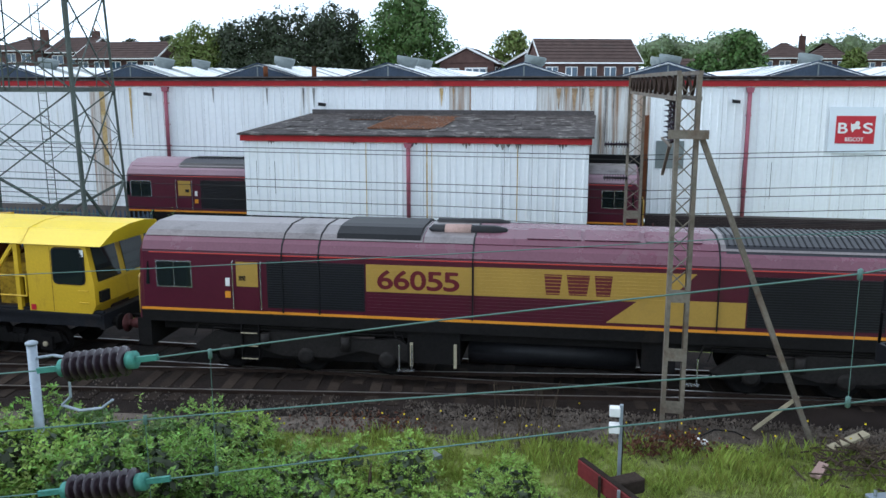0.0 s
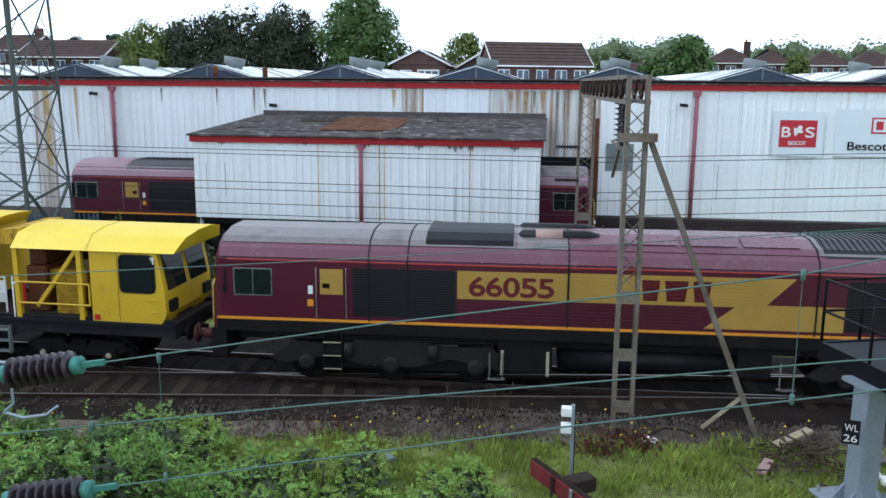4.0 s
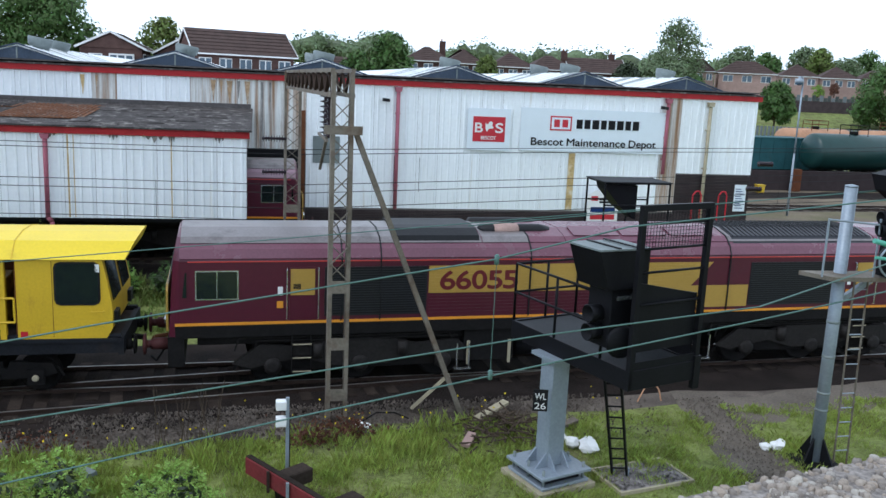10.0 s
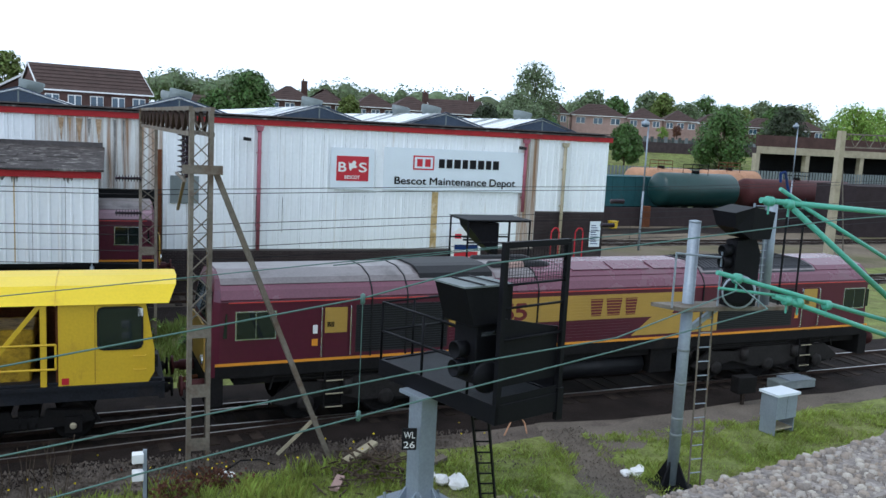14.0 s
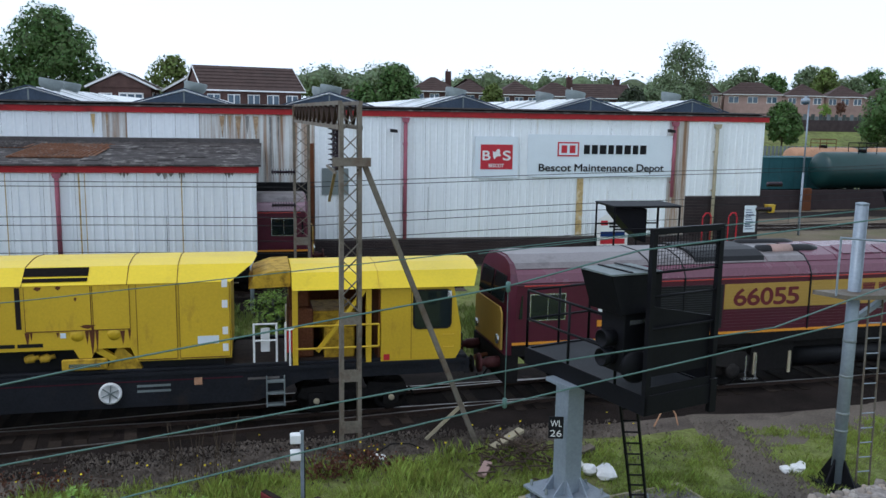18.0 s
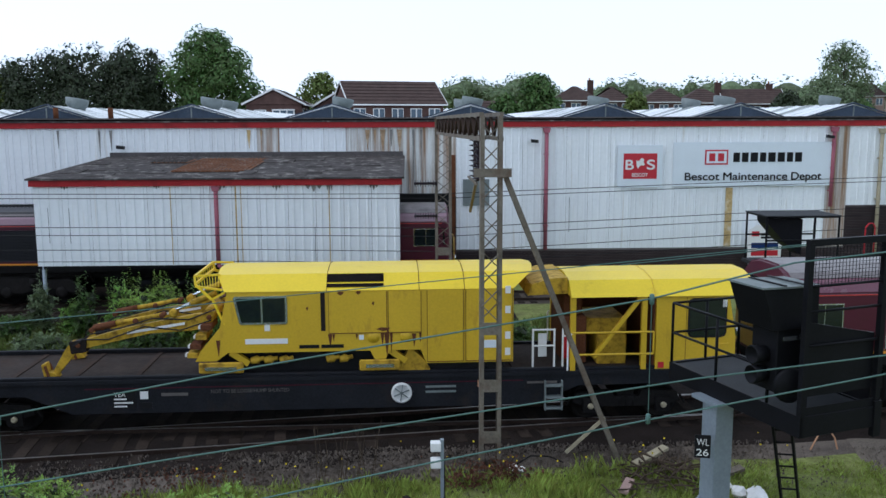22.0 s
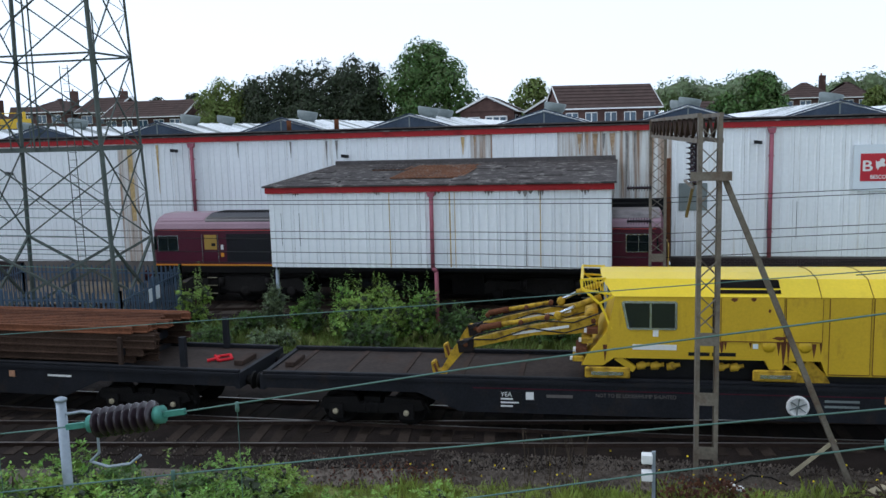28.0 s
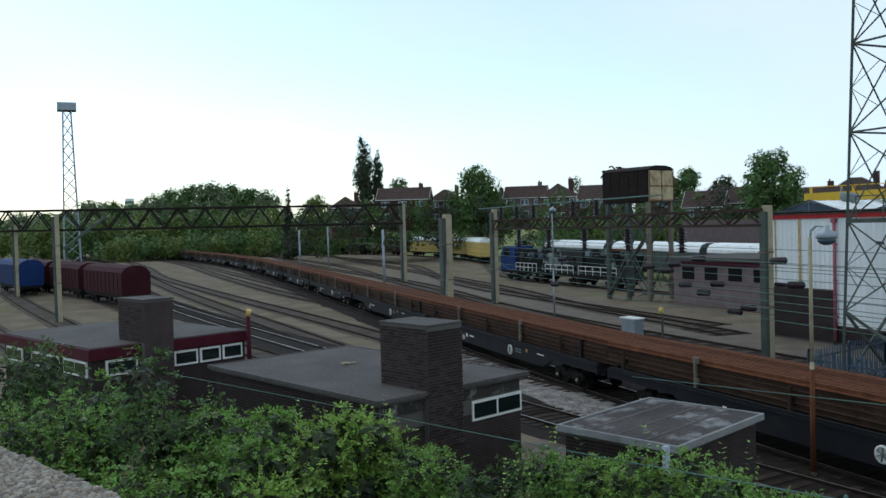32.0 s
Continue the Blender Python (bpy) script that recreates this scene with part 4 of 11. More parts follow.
        solid("handrail", hr, "signred", "red tubular guard rail before the brick wall", "rail")
    n = thing("notice_board", "white notice board with lines of small print on brickwork", "sign", pose(23.9, WALL_Y - 0.06, 1.35))
    part("board", box(-0.32, 0, 0, 0.32, 0.03, 1.35), "signwhite", n)
    lines = bmesh.new()
    for k in range(9):
        bx(lines, -0.25, -0.006, 0.15 + k * 0.12, 0.2 - 0.08 * (k % 3), -0.002, 0.19 + k * 0.12)
    part("print", lines, "blue", n)


def build_signs():
    s = thing("depot_sign", "square white depot sign with red panel and white lettering", "sign", pose(9.55, WALL_Y - 0.12, 4.08))
    part("board", box(0, 0, 0, 2.05, 0.05, 1.92), "signwhite", s)
    part("panel", box(0.26, -0.012, 0.40, 1.80, -0.002, 1.55), "signred", s, "red panel")
    letters("letter_b", "B", 0.62, "white", s, on_front(0.36, -0.02, 0.83), bold=0.012, width=0.36)
    letters("letter_s", "S", 0.62, "white", s, on_front(1.34, -0.02, 0.83), bold=0.012, width=0.36)
    em = bmesh.new()
    lathe(em, (0.98, -0.014, 1.10), (0, -1, 0), [(0, 0.13), (0.008, 0.12)], 10)
    lathe(em, (1.10, -0.014, 1.24), (0, -1, 0), [(0, 0.10), (0.008, 0.09)], 10)
    prism(em, [(0.84, 1.26), (0.98, 1.12), (1.10, 1.24), (1.24, 1.06), (1.18, 1.00), (1.02, 1.02), (0.93, 0.86), (0.86, 0.98)], "y", -0.024, -0.013)
    part("emblem", em, "white", s)
    letters("letters", "BESCOT", 0.225, "white", s, on_front(0.66, -0.02, 0.50), width=0.72, bold=0.004)
    d = thing("company_sign", "long pale sign board with depot name in black letters", "sign", pose(12.1, WALL_Y - 0.12, 4.12))
    part("board", box(0, 0, 0, 7.45, 0.05, 2.0), "signwhite", d)
    lg = box(1.45, -0.012, 0.98, 2.52, -0.002, 1.66)
    part("logo_frame", lg, "signred", d, "red rounded frame")
    part("logo_field", box(1.52, -0.018, 1.05, 2.45, -0.0125, 1.59), "signwhite", d)
    for x0, x1 in ((1.64, 1.92), (2.05, 2.33)):
        part("logo_mark", box(x0, -0.026, 1.14, x1, -0.0185, 1.50), "signred", d)
    marks(d, (0.30, 0.30, 0.34, 0.28, 0.34, 0.33, 0.28, 0.32), on_front(2.76, -0.015, 1.10), 0.43, 0.10, "text_black")
    for word, wx, ww in (("Bescot", 0.55, 1.60), ("Maintenance", 2.33, 2.98), ("Depot", 5.50, 1.40)):
        letters("letters", word, 0.50, "text_black", d, on_front(wx, -0.02, 0.28), width=ww, bold=0.008)
    e = thing("entrance_sign", "low white sign with red and blue panels on posts", "sign", pose(15.55, WALL_Y - 0.6, 0))
    part("board", prism(bmesh.new(), [(0, 0.7), (1.55, 0.7), (1.55, 2.1), (1.2, 2.35), (0.35, 2.35), (0, 2.1)], "y", 0, 0.05), "white", e)
    part("red_mark", box(0.15, -0.01, 1.85, 0.5, -0.002, 2.08), "signred", e)
    part("blue_panel", box(0.15, -0.01, 1.30, 1.4, -0.002, 1.55), "blue", e)
    part("red_panel", box(0.15, -0.01, 0.95, 1.4, -0.002, 1.2), "signred", e)
    bb = bmesh.new()
    for k in range(2):
        bx(bb, 0.58, -0.01, 1.88 - k * 0.14, 1.38, -0.002, 1.98 - k * 0.14)
    part("print", bb, "text_black", e)
    for x in (0.1, 1.4):
        part("post", tube(bmesh.new(), (x, 0.09, 0), (x, 0.09, 2.0), 0.04), "galv", e)


def build_annexe():
    a = thing("annexe", "white ribbed-steel annexe on thin posts with a grey felt roof and red fascia", "building", kind="structure")
    x0, x1, y0, y1, z0, z1 = -13.0, -0.3, 30.0, 38.2, 2.08, 4.9
    clad_wall(a, x0, x1, y0, z0, z1, w=0.98, rusty=())
    for xs, ws in ((-8.29, 0.03), (-6.03, 0.05), (-5.85, 0.025), (-2.77, 0.035)):
        part("rust_stain", box(xs - ws / 2, y0 - 0.038, z0 + 0.03, xs + ws / 2, y0 - 0.034, z1 - 0.05), "ochre", a)
    # black drips below the fascia
    for xs, ws, ln in ((-11.9, 0.25, 0.14), (-8.75, 0.2, 0.12), (-6.55, 0.35, 0.16), (-4.6, 0.3, 0.2), (-3.3, 0.55, 0.24), (-2.75, 0.2, 0.34), (-1.2, 0.3, 0.2)):
        for j in range(3):
            xa = xs + (j - 1) * ws * 0.36
            part("drip_stain", prism(bmesh.new(), [(xa - ws * 0.2, z1), (xa + ws * 0.2, z1), (xa + ws * 0.03, z1 - ln * (0.6 + 0.4 * (j == 1))), (xa - ws * 0.03, z1 - ln * (0.6 + 0.4 * (j == 1)))], "y", y0 - 0.041, y0 - 0.038), "sootstain", a)
    part("wall", box(x0 + 0.02, y0 + 0.03, z0, x1 - 0.02, y0 + 0.12, z1), "mortar", a)
    part("wall_side", box(x0, y0 + 0.12, z0, x0 + 0.08, 31.2, z1), "cladding", a)
    part("wall_side", box(x1 - 0.08, y0 + 0.12, z0, x1, 31.2, z1), "cladding", a)
    # black strip paints the shade along the underside of the annexe
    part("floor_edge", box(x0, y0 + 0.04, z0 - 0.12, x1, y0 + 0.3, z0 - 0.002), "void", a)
    part("fascia", box(x0 - 0.1, y0 - 0.1, 4.88, x1 + 0.1, y0 + 0.02, 5.1), "red_trim", a, "red fascia with dark stains")
    part("roof", prism(bmesh.new(), [(y0 - 0.18, 5.10), (y0 - 0.18, 5.16), (y1, 5.60), (y1, 5.46)], "x", x0 - 0.18, x1 + 0.18), "annexe_roof", a, "flaking dark felt roof")
    slope = lambda y: 5.165 + (y - y0 + 0.18) * 0.0526
    rng = random.Random(5)
    # curled felt strips, and a patch where the corrugated sheet below lies bare
    for k in range(26):
        xa, ya, ln, wd = rng.uniform(x0, x1 - 1.6), rng.uniform(y0, y1 - 1.4), rng.uniform(0.6, 1.6), rng.uniform(0.3, 1.2)
        z = slope(ya)
        fb = bmesh.new()
        prism(fb, [(ya, z + 0.004), (ya + wd * 0.5, z + 0.010 + wd * 0.0263), (ya + wd, z + 0.035 + wd * 0.0526), (ya + wd, z + 0.05 + wd * 0.0526), (ya, z + 0.016)], "x", xa, xa + ln)
        part("felt_strip", fb, "annexe_roof", a)
    for x2, x3, ya, yb in ((-8.7, -5.9, y0 + 1.6, y0 + 6.6), (-10.4, -8.9, y0 + 5.0, y0 + 7.2)):
        sheet = part("roof_sheet", prism(bmesh.new(), [(ya, slope(ya) + 0.02), (ya, slope(ya) + 0.032), (yb, slope(yb) + 0.032), (yb, slope(yb) + 0.02)], "x", x2, x3), "roof_rust", a, "rusted corrugated roof patch")
        rib = bmesh.new()
        for k in range(int((x3 - x2) / 0.16)):
            x = x2 + 0.03 + k * 0.16
            prism(rib, [(ya, slope(ya) + 0.033), (ya, slope(ya) + 0.065), (yb, slope(yb) + 0.065), (yb, slope(yb) + 0.033)], "x", x, x + 0.07)
        tagged(part("corrugation", rib, "roof_rust" if x2 > -9 else "annexe_roof", sheet), kind="stuff")
    fl = bmesh.new()
    prism(fl, [(38.2, 5.45), (38.2, 5.78), (38.35, 5.78), (38.35, 5.45)], "x", x0 - 0.1, x1 + 0.1)
    part("flashing", fl, "felt", a)
    for x in (-12.85, -0.5):
        part("post", tube(bmesh.new(), (x, y0 + 0.1, -0.1), (x, y0 + 0.1, z0), 0.07, 8), "galv", a)
    dp = thing("downpipe", "red rainwater pipe with an offset below the annexe", "downpipe", pose(-6.7, y0 - 0.1, 0))
    pp = bmesh.new()
    path_tube(pp, [(0, 0, 4.85), (0, 0, 2.1), (0.12, 0.02, 1.95), (0.12, 0.02, -0.1)], 0.075, 8)
    part("pipe", pp, "red_pipe", dp)
    part("hopper", prism(bmesh.new(), [(-0.1, 4.7), (0.1, 4.7), (0.15, 4.86), (-0.15, 4.86)], "y", -0.09, 0.09), "red_pipe", dp)
    # undercroft between the posts and the running shed, shade painted as a black wall
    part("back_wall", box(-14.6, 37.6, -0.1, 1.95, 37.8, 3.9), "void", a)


build_shed()
build_signs()
build_annexe()
build_tracks()


# ---- the train ----
def wheelset(parent, x, r=0.46, name="wheelset"):
    """An axle with two flanged, dished wheels; turns about its own centre."""
    b = bmesh.new()
    for s in (-1, 1):
        lathe(b, (0, s * 0.62, 0), (0, s, 0), [(0, 0.10), (0.02, r + 0.03), (0.06, r + 0.03), (0.07, r), (0.17, r), (0.17, r - 0.07), (0.13, r - 0.09), (0.14, 0.16), (0.2, 0.14), (0.2, 0.02)], 20)
        for k in range(4):
            a = k * math.tau / 4
            tube(b, (0.22 * math.cos(a), s * 0.755, 0.22 * math.sin(a)), (0.22 * math.cos(a), s * 0.79, 0.22 * math.sin(a)), 0.05, 6)
    tube(b, (0, -0.7, 0), (0, 0.7, 0), 0.09, 10)
    w = part(name, b, "underframe", parent)
    w.location = (x, 0, r)
    return w


def bogie(parent, x, wheels, r, half, name="bogie", axlebox="rust", z=0.0):
    """A cast side-frame bogie with axleboxes, springs and brake gear."""
    b = bmesh.new()
    for s in (-1, 1):
        y = s * 1.02
        prism(b, [(-half, 0.50), (-half + 0.1, 0.72), (-0.35, 0.78), (-0.3, 0.62), (0.3, 0.62), (0.35, 0.78), (half - 0.1, 0.72), (half, 0.50), (half - 0.25, 0.42), (0.4, 0.38), (-0.4, 0.38), (-half + 0.25, 0.42)], "y", y - 0.06, y + 0.06)
        for k in range(-1, 2):
            lathe(b, (k * 0.16, y, 0.40), (0, 0, 1), [(0, 0.07), (0.24, 0.07)], 8)
        tube(b, (-half, y, 0.62), (-half - 0.12, y, 0.42), 0.03, 6), tube(b, (half, y, 0.62), (half + 0.12, y, 0.42), 0.03, 6)
    bx(b, -0.2, -1.0, 0.5, 0.2, 1.0, 0.75)
    f = part(name, b, "underframe", parent)
    f.location = (x, 0, 0)
    sets = []
    for wx in wheels:
        for s in (-1, 1):
            ab = bx(bmesh.new(), wx - 0.17, s * 1.08 - 0.07, r - 0.16, wx + 0.17, s * 1.08 + 0.07, r + 0.19)
            part("axlebox", ab, "underframe", f)
            part("axle_cap", lathe(bmesh.new(), (wx, s * 1.15, r), (0, s, 0), [(0, 0.07), (0.05, 0.07), (0.06, 0.04)], 10), axlebox, f, "oil-stained axle cap")
        sets.append(wheelset(f, wx, r))
    return f, sets


LOCO_L = 20.4


def loco_section(x, w, top, lean=0.0):
    """Outline of the body across the track at x; w scales its width."""
    pts = [(-1.32, 1.30), (-1.32, 3.02), (-1.22, 3.36), (-0.95, 3.66), (-0.45, top), (0.45, top), (0.95, 3.66), (1.22, 3.36), (1.32, 3.02), (1.32, 1.30)]
    return [(x + lean * max(0.0, z - 2.2), y * w, z) for y, z in pts]


def build_loco(name, label, lettered=True):
    """A six-axle diesel: maroon body with gold band, black grilles, grimy roof; left cab end at x = 0."""
    L = LOCO_L
    t = thing(name, label, "locomotive")
    hull = bmesh.new()
    loft(hull, [loco_section(-0.20, 0.88, 3.80, 0.13), loco_section(0.02, 0.99, 3.835, 0.03), loco_section(0.3, 1.0, 3.84), loco_section(L - 0.5, 1.0, 3.84), loco_section(L - 0.24, 0.99, 3.835, -0.03), loco_section(L - 0.02, 0.88, 3.80, -0.13)])
    body = part("body", hull, "maroon", t, "maroon sheet-steel bodywork", bevel=0.0)
    # roof skins lie on the upper slopes
    def skin(x0, x1, mt, nm="roof_skin", e=0.012):
        prof = [(-1.325 - e, 3.10), (-1.225 - e, 3.37), (-0.95 - e, 3.67 + e), (-0.45, 3.85 + e), (0.45, 3.85 + e), (0.95 + e, 3.67 + e), (1.225 + e, 3.37), (1.325 + e, 3.10)]
        inner = [(y * 0.985, z - 0.03) for y, z in prof[::-1]]
        return part(nm, prism(bmesh.new(), prof + inner, "x", x0, x1), mt, body)
    def top_skin(x0, x1, mt, e=0.03):
        prof = [(-1.10 - e, 3.50 + e), (-0.95 - e, 3.66 + e), (-0.45, 3.845 + e), (0.45, 3.845 + e), (0.95 + e, 3.66 + e), (1.10 + e, 3.50 + e)]
        inner = [(y * 0.97, z - 0.05) for y, z in prof[::-1]]
        return part("roof_panel", prism(bmesh.new(), prof + inner, "x", x0, x1), mt, body)
    skin(0.05, L - 0.27, "maroon_roof")
    panels = ((0.07, 3.55, "roof_grime"), (3.58, 4.45, "roof_grime"), (4.48, 6.9, "roof_grime"), (6.93, 8.08, "roof_grime"), (8.12, 9.0, "maroon_roof"), (9.05, 13.5, "maroon_roof"), (13.55, 18.0, "roof_grime"), (18.05, L - 0.36, "maroon_roof"))
    for a, b_, mt in panels:
        top_skin(a, b_, mt)
    for x in (3.56, 4.46, 8.10, 13.52):
        prof = [(-1.36, 1.62), (-1.36, 3.06), (-1.25, 3.39), (-0.97, 3.72), (-0.45, 3.90), (0.45, 3.90), (0.97, 3.72), (1.25, 3.39), (1.36, 3.06), (1.36, 1.62)]
        inner = [(y * 0.96, z - 0.04) for y, z in prof[::-1]]
        part("body_joint", prism(bmesh.new(), prof + inner, "x", x - 0.014, x + 0.014), "black", body)
    # roof equipment: silencer cowl, exhaust, hatches, fan grille
    cowl = [(-1.12, 3.46), (-1.04, 3.74), (-0.72, 3.91), (-0.4, 3.945), (0.4, 3.945), (0.72, 3.91), (1.04, 3.74), (1.12, 3.46)]
    part("silencer_cowl", prism(bmesh.new(), cowl, "x", 4.85, 6.85), "black", body, "curved black roof cowl")
    ex = bmesh.new()
    lathe(ex, (6.95, -0.5, 3.80), (1, 0, 0), [(0, 0.05), (0.1, 0.20), (1.6, 0.20), (1.85, 0.12), (1.9, 0.02)], 12)
    lathe(ex, (6.95, 0.5, 3.80), (1, 0, 0), [(0, 0.05), (0.1, 0.20), (1.6, 0.20), (1.85, 0.12), (1.9, 0.02)], 12)
    part("exhaust", ex, "black", body)
    part("exhaust_band", lathe(bmesh.new(), (7.35, -0.5, 3.80), (1, 0, 0), [(0, 0.18), (0.005, 0.215), (0.62, 0.215), (0.625, 0.18)], 12), "brick_pink", body, "scorched metal band")
    for a in (9.3, 10.6, 11.95):
        part("roof_hatch", prism(bmesh.new(), [(-0.98, 3.70), (-0.47, 3.90), (-0.47, 3.925), (-1.0, 3.725)], "x", a, a + 1.22), "maroon_roof", body)
    fan = bmesh.new()
    prism(fan, [(-1.16, 3.46), (-1.0, 3.70), (-0.5, 3.89), (0.5, 3.89), (1.0, 3.70), (1.16, 3.46)], "x", 13.66, 17.95)
    fp = part("fan_grille", fan, "grille", body, "black radiator fan grille")
    bars = bmesh.new()
    for k in range(31):
        x = 13.72 + k * 0.137
        beam(bars, (x, -1.03, 3.69), (x, -0.5, 3.905), 0.03), beam(bars, (x, -0.5, 3.905), (x, 0.5, 3.905), 0.03)
    part("grille_bar", bars, "black", fp)
    # side lining on both sides
    for s in (-1, 1):
        y = s * 1.32
        def plate(nm, x0, x1, z0, z1, mt, out=0.006, lb=""):
            a, b_ = sorted((y, y + s * out))
            return part(nm, box(x0, a, z0, x1, b_, z1), mt, body, lb)
        plate("orange_line", -0.06, L - 0.12, 1.56, 1.625, "orange", 0.008)
        plate("sill", -0.06, L - 0.12, 1.28, 1.56, "underframe", 0.006)
        plate("red_line", 0.22, L - 0.40, 2.985, 3.02, "redline", 0.012)
        for x0, x1 in ((3.18, 5.56), (14.15, 17.0)):
            g = plate("side_grille", x0, x1, 1.72, 2.86, "grille", 0.012, "black bodyside grille")
            sl = bmesh.new()
            for k in range(19):
                z = 1.77 + k * 0.058
                a, b_ = sorted((y + s * 0.012, y + s * 0.022))
                bx(sl, x0 + 0.03, a, z, x1 - 0.03, b_, z + 0.028)
            part("grille_slat", sl, "black", g)
        # gold band with its arrow-shaped tail
        for poly, nm in (([(5.6, 2.21), (8.08, 2.21), (8.08, 2.86), (5.6, 2.86)], "gold_panel"), ([(8.13, 2.21), (11.78, 2.21), (11.12, 1.70), (14.12, 1.70), (14.12, 2.27), (12.45, 2.27), (13.05, 2.88), (8.13, 2.88)], "gold_panel")):
            a, b_ = sorted((y + s * 0.001, y + s * 0.010))
            part(nm, prism(bmesh.new(), poly, "y", a, b_), "gold", body, "gold paint band")
        ribs = bmesh.new()
        for k in range(8):
            z = 2.245 + k * 0.08
            a, b_ = sorted((y + s * 0.010, y + s * 0.016))
            bx(ribs, 5.62, a, z, 8.06, b_, z + 0.018), bx(ribs, 8.15, a, z, 12.5, b_, z + 0.018)
        part("body_rib", ribs, "gold", body)
        ribs2 = bmesh.new()
        for k in range(6):
            z = 1.73 + k * 0.08
            a, b_ = sorted((y + s * 0.001, y + s * 0.012))
            bx(ribs2, 5.62, a, z, 8.06, b_, z + 0.02), bx(ribs2, 8.15, a, z, 11.05, b_, z + 0.02)
        part("body_rib", ribs2, "maroon", body)
        # cab side windows, doors, handrails
        for x0, x1, flip in ((0.40, 1.26, 0), (L - 1.26, L - 0.40, 1)):
            w = plate("cab_window", x0 - 0.03, x1 + 0.03, 2.14, 2.80, "chrome", 0.012, "sliding cab side window in a metal frame")
            a, b_ = sorted((y + s * 0.0125, y + s * 0.017))
            part("pane", box(x0, a, 2.17, (x0 + x1) / 2 - 0.01, b_, 2.77), "glass", w), part("pane", box((x0 + x1) / 2 + 0.01, a, 2.17, x1, b_, 2.77), "glass", w)
            fx = 0.06 if not flip else L - 0.33
            qx = fx
            part("quarterlight", prism(bmesh.new(), [(qx + (0.04 if not flip else 0), 2.2), (qx + 0.13, 2.2), (qx + 0.13, 2.76), (qx + (0.10 if not flip else 0), 2.76)], "y", *sorted((y + s * 0.001, y + s * 0.014))), "glass", body)
        for x0 in (2.40, L - 3.0):
            d = plate("cab_door", x0, x0 + 0.58, 1.64, 2.86, "maroon", 0.014, "cab door with gold upper panel")
            a, b_ = sorted((y + s * 0.0145, y + s * 0.020))
            part("gold_field", box(x0 + 0.02, a, 2.22, x0 + 0.56, b_, 2.82), "gold", d)
            part("door_window", box(x0 + 0.08, a, 2.36, x0 + 0.25, b_ + 0.004, 2.48), "black", d)
            for hx in (x0 - 0.06, x0 + 0.64):
                hr = bmesh.new()
                path_tube(hr, [(hx, y, 1.66), (hx, y + s * 0.06, 1.70), (hx, y + s * 0.06, 2.80), (hx, y, 2.84)], 0.016)
                part("handrail", hr, "chrome", d)
            part("label_plate", box(x0 - 0.28, a, 1.93, x0 - 0.14, b_, 2.09), "orange", d)
            part("label_plate", box(x0 - 0.26, a, 2.22, x0 - 0.15, b_, 2.42), "white", d)
            st = bmesh.new()
            for k in range(3):
                bx(st, x0 + 0.08, *sorted((y - s * 0.12, y + s * 0.05))[:1], 0.42 + k * 0.32, x0 + 0.5, sorted((y - s * 0.12, y + s * 0.05))[1], 0.45 + k * 0.32)
            bx(st, x0 + 0.06, min(y - s * 0.1, y), 0.38, x0 + 0.09, max(y - s * 0.1, y), 1.3), bx(st, x0 + 0.49, min(y - s * 0.1, y), 0.38, x0 + 0.52, max(y - s * 0.1, y), 1.3)
            part("step", st, "underframe", d)
            for k in range(3):
                part("step_edge", box(x0 + 0.08, min(y + s * 0.05, y + s * 0.062), 0.425 + k * 0.32, x0 + 0.5, max(y + s * 0.05, y + s * 0.062), 0.452 + k * 0.32), "concrete", d, "worn bright step edge")
        if lettered:
            at = (lambda x, z: pose(x, y - 0.012, z, 90, 0, 0)) if s < 0 else (lambda x, z: pose(L - x + 0, y + 0.012, z, 90, 0, 180))
            for k, digit in enumerate("66055"):
                letters("running_number_digit", digit, 0.62, "text_maroon", body, at(5.88 + 0.388 * k, 2.30), depth=0.004, width=0.348, bold=0.016)
            marks(body, (0.40, 0.52, 0.40), at(9.72, 2.30), 0.47, 0.10, "text_maroon", taper=0.12)
    # cab ends: yellow warning panel, windscreens, buffers, coupling
    for e, sg in ((-0.22, -1), (L, 1)):
        yp = prism(bmesh.new(), [(-1.08, 1.40), (1.08, 1.40), (1.06, 2.30), (0.9, 2.42), (-0.9, 2.42), (-1.06, 2.30)], "x", *sorted((e - sg * 0.01, e + sg * 0.035)))
        part("warning_panel", yp, "gold", body, "yellow cab-end warning panel")
        for w0, w1 in ((-0.98, -0.06), (0.06, 0.98)):
            ws = bmesh.new()
            x_at = lambda z: e - sg * (0.02 + 0.16 * max(0, z - 2.2)) + sg * 0.03
            v = [ws.verts.new((x_at(z) + dd, yy, z)) for dd in (0, sg * 0.02) for yy, z in ((w0, 2.55), (w1, 2.55), (w1, 3.25), (w0 + 0.08 * (1 if w0 < -0.5 else 0), 3.25))]
            for f in ((0, 1, 2, 3), (7, 6, 5, 4), (0, 4, 5, 1), (1, 5, 6, 2), (2, 6, 7, 3), (3, 7, 4, 0)):
                ws.faces.new([v[i] for i in f])
            part("windscreen", ws, "glass", body)
        for yy in (-0.86, 0.86):
            bf = lathe(bmesh.new(), (e - sg * 0.05, yy, 1.05), (sg, 0, 0), [(0, 0.14), (0.38, 0.13), (0.40, 0.09), (0.52, 0.09), (0.53, 0.24), (0.58, 0.23), (0.60, 0.1)], 14)
            part("buffer", bf, "tankbrown", body, "rusty red-brown buffer")
            part("marker_lamp", lathe(bmesh.new(), (e + sg * 0.03, yy, 1.62), (sg, 0, 0), [(0, 0.13), (0.05, 0.12), (0.06, 0.02)], 10), "chrome", body)
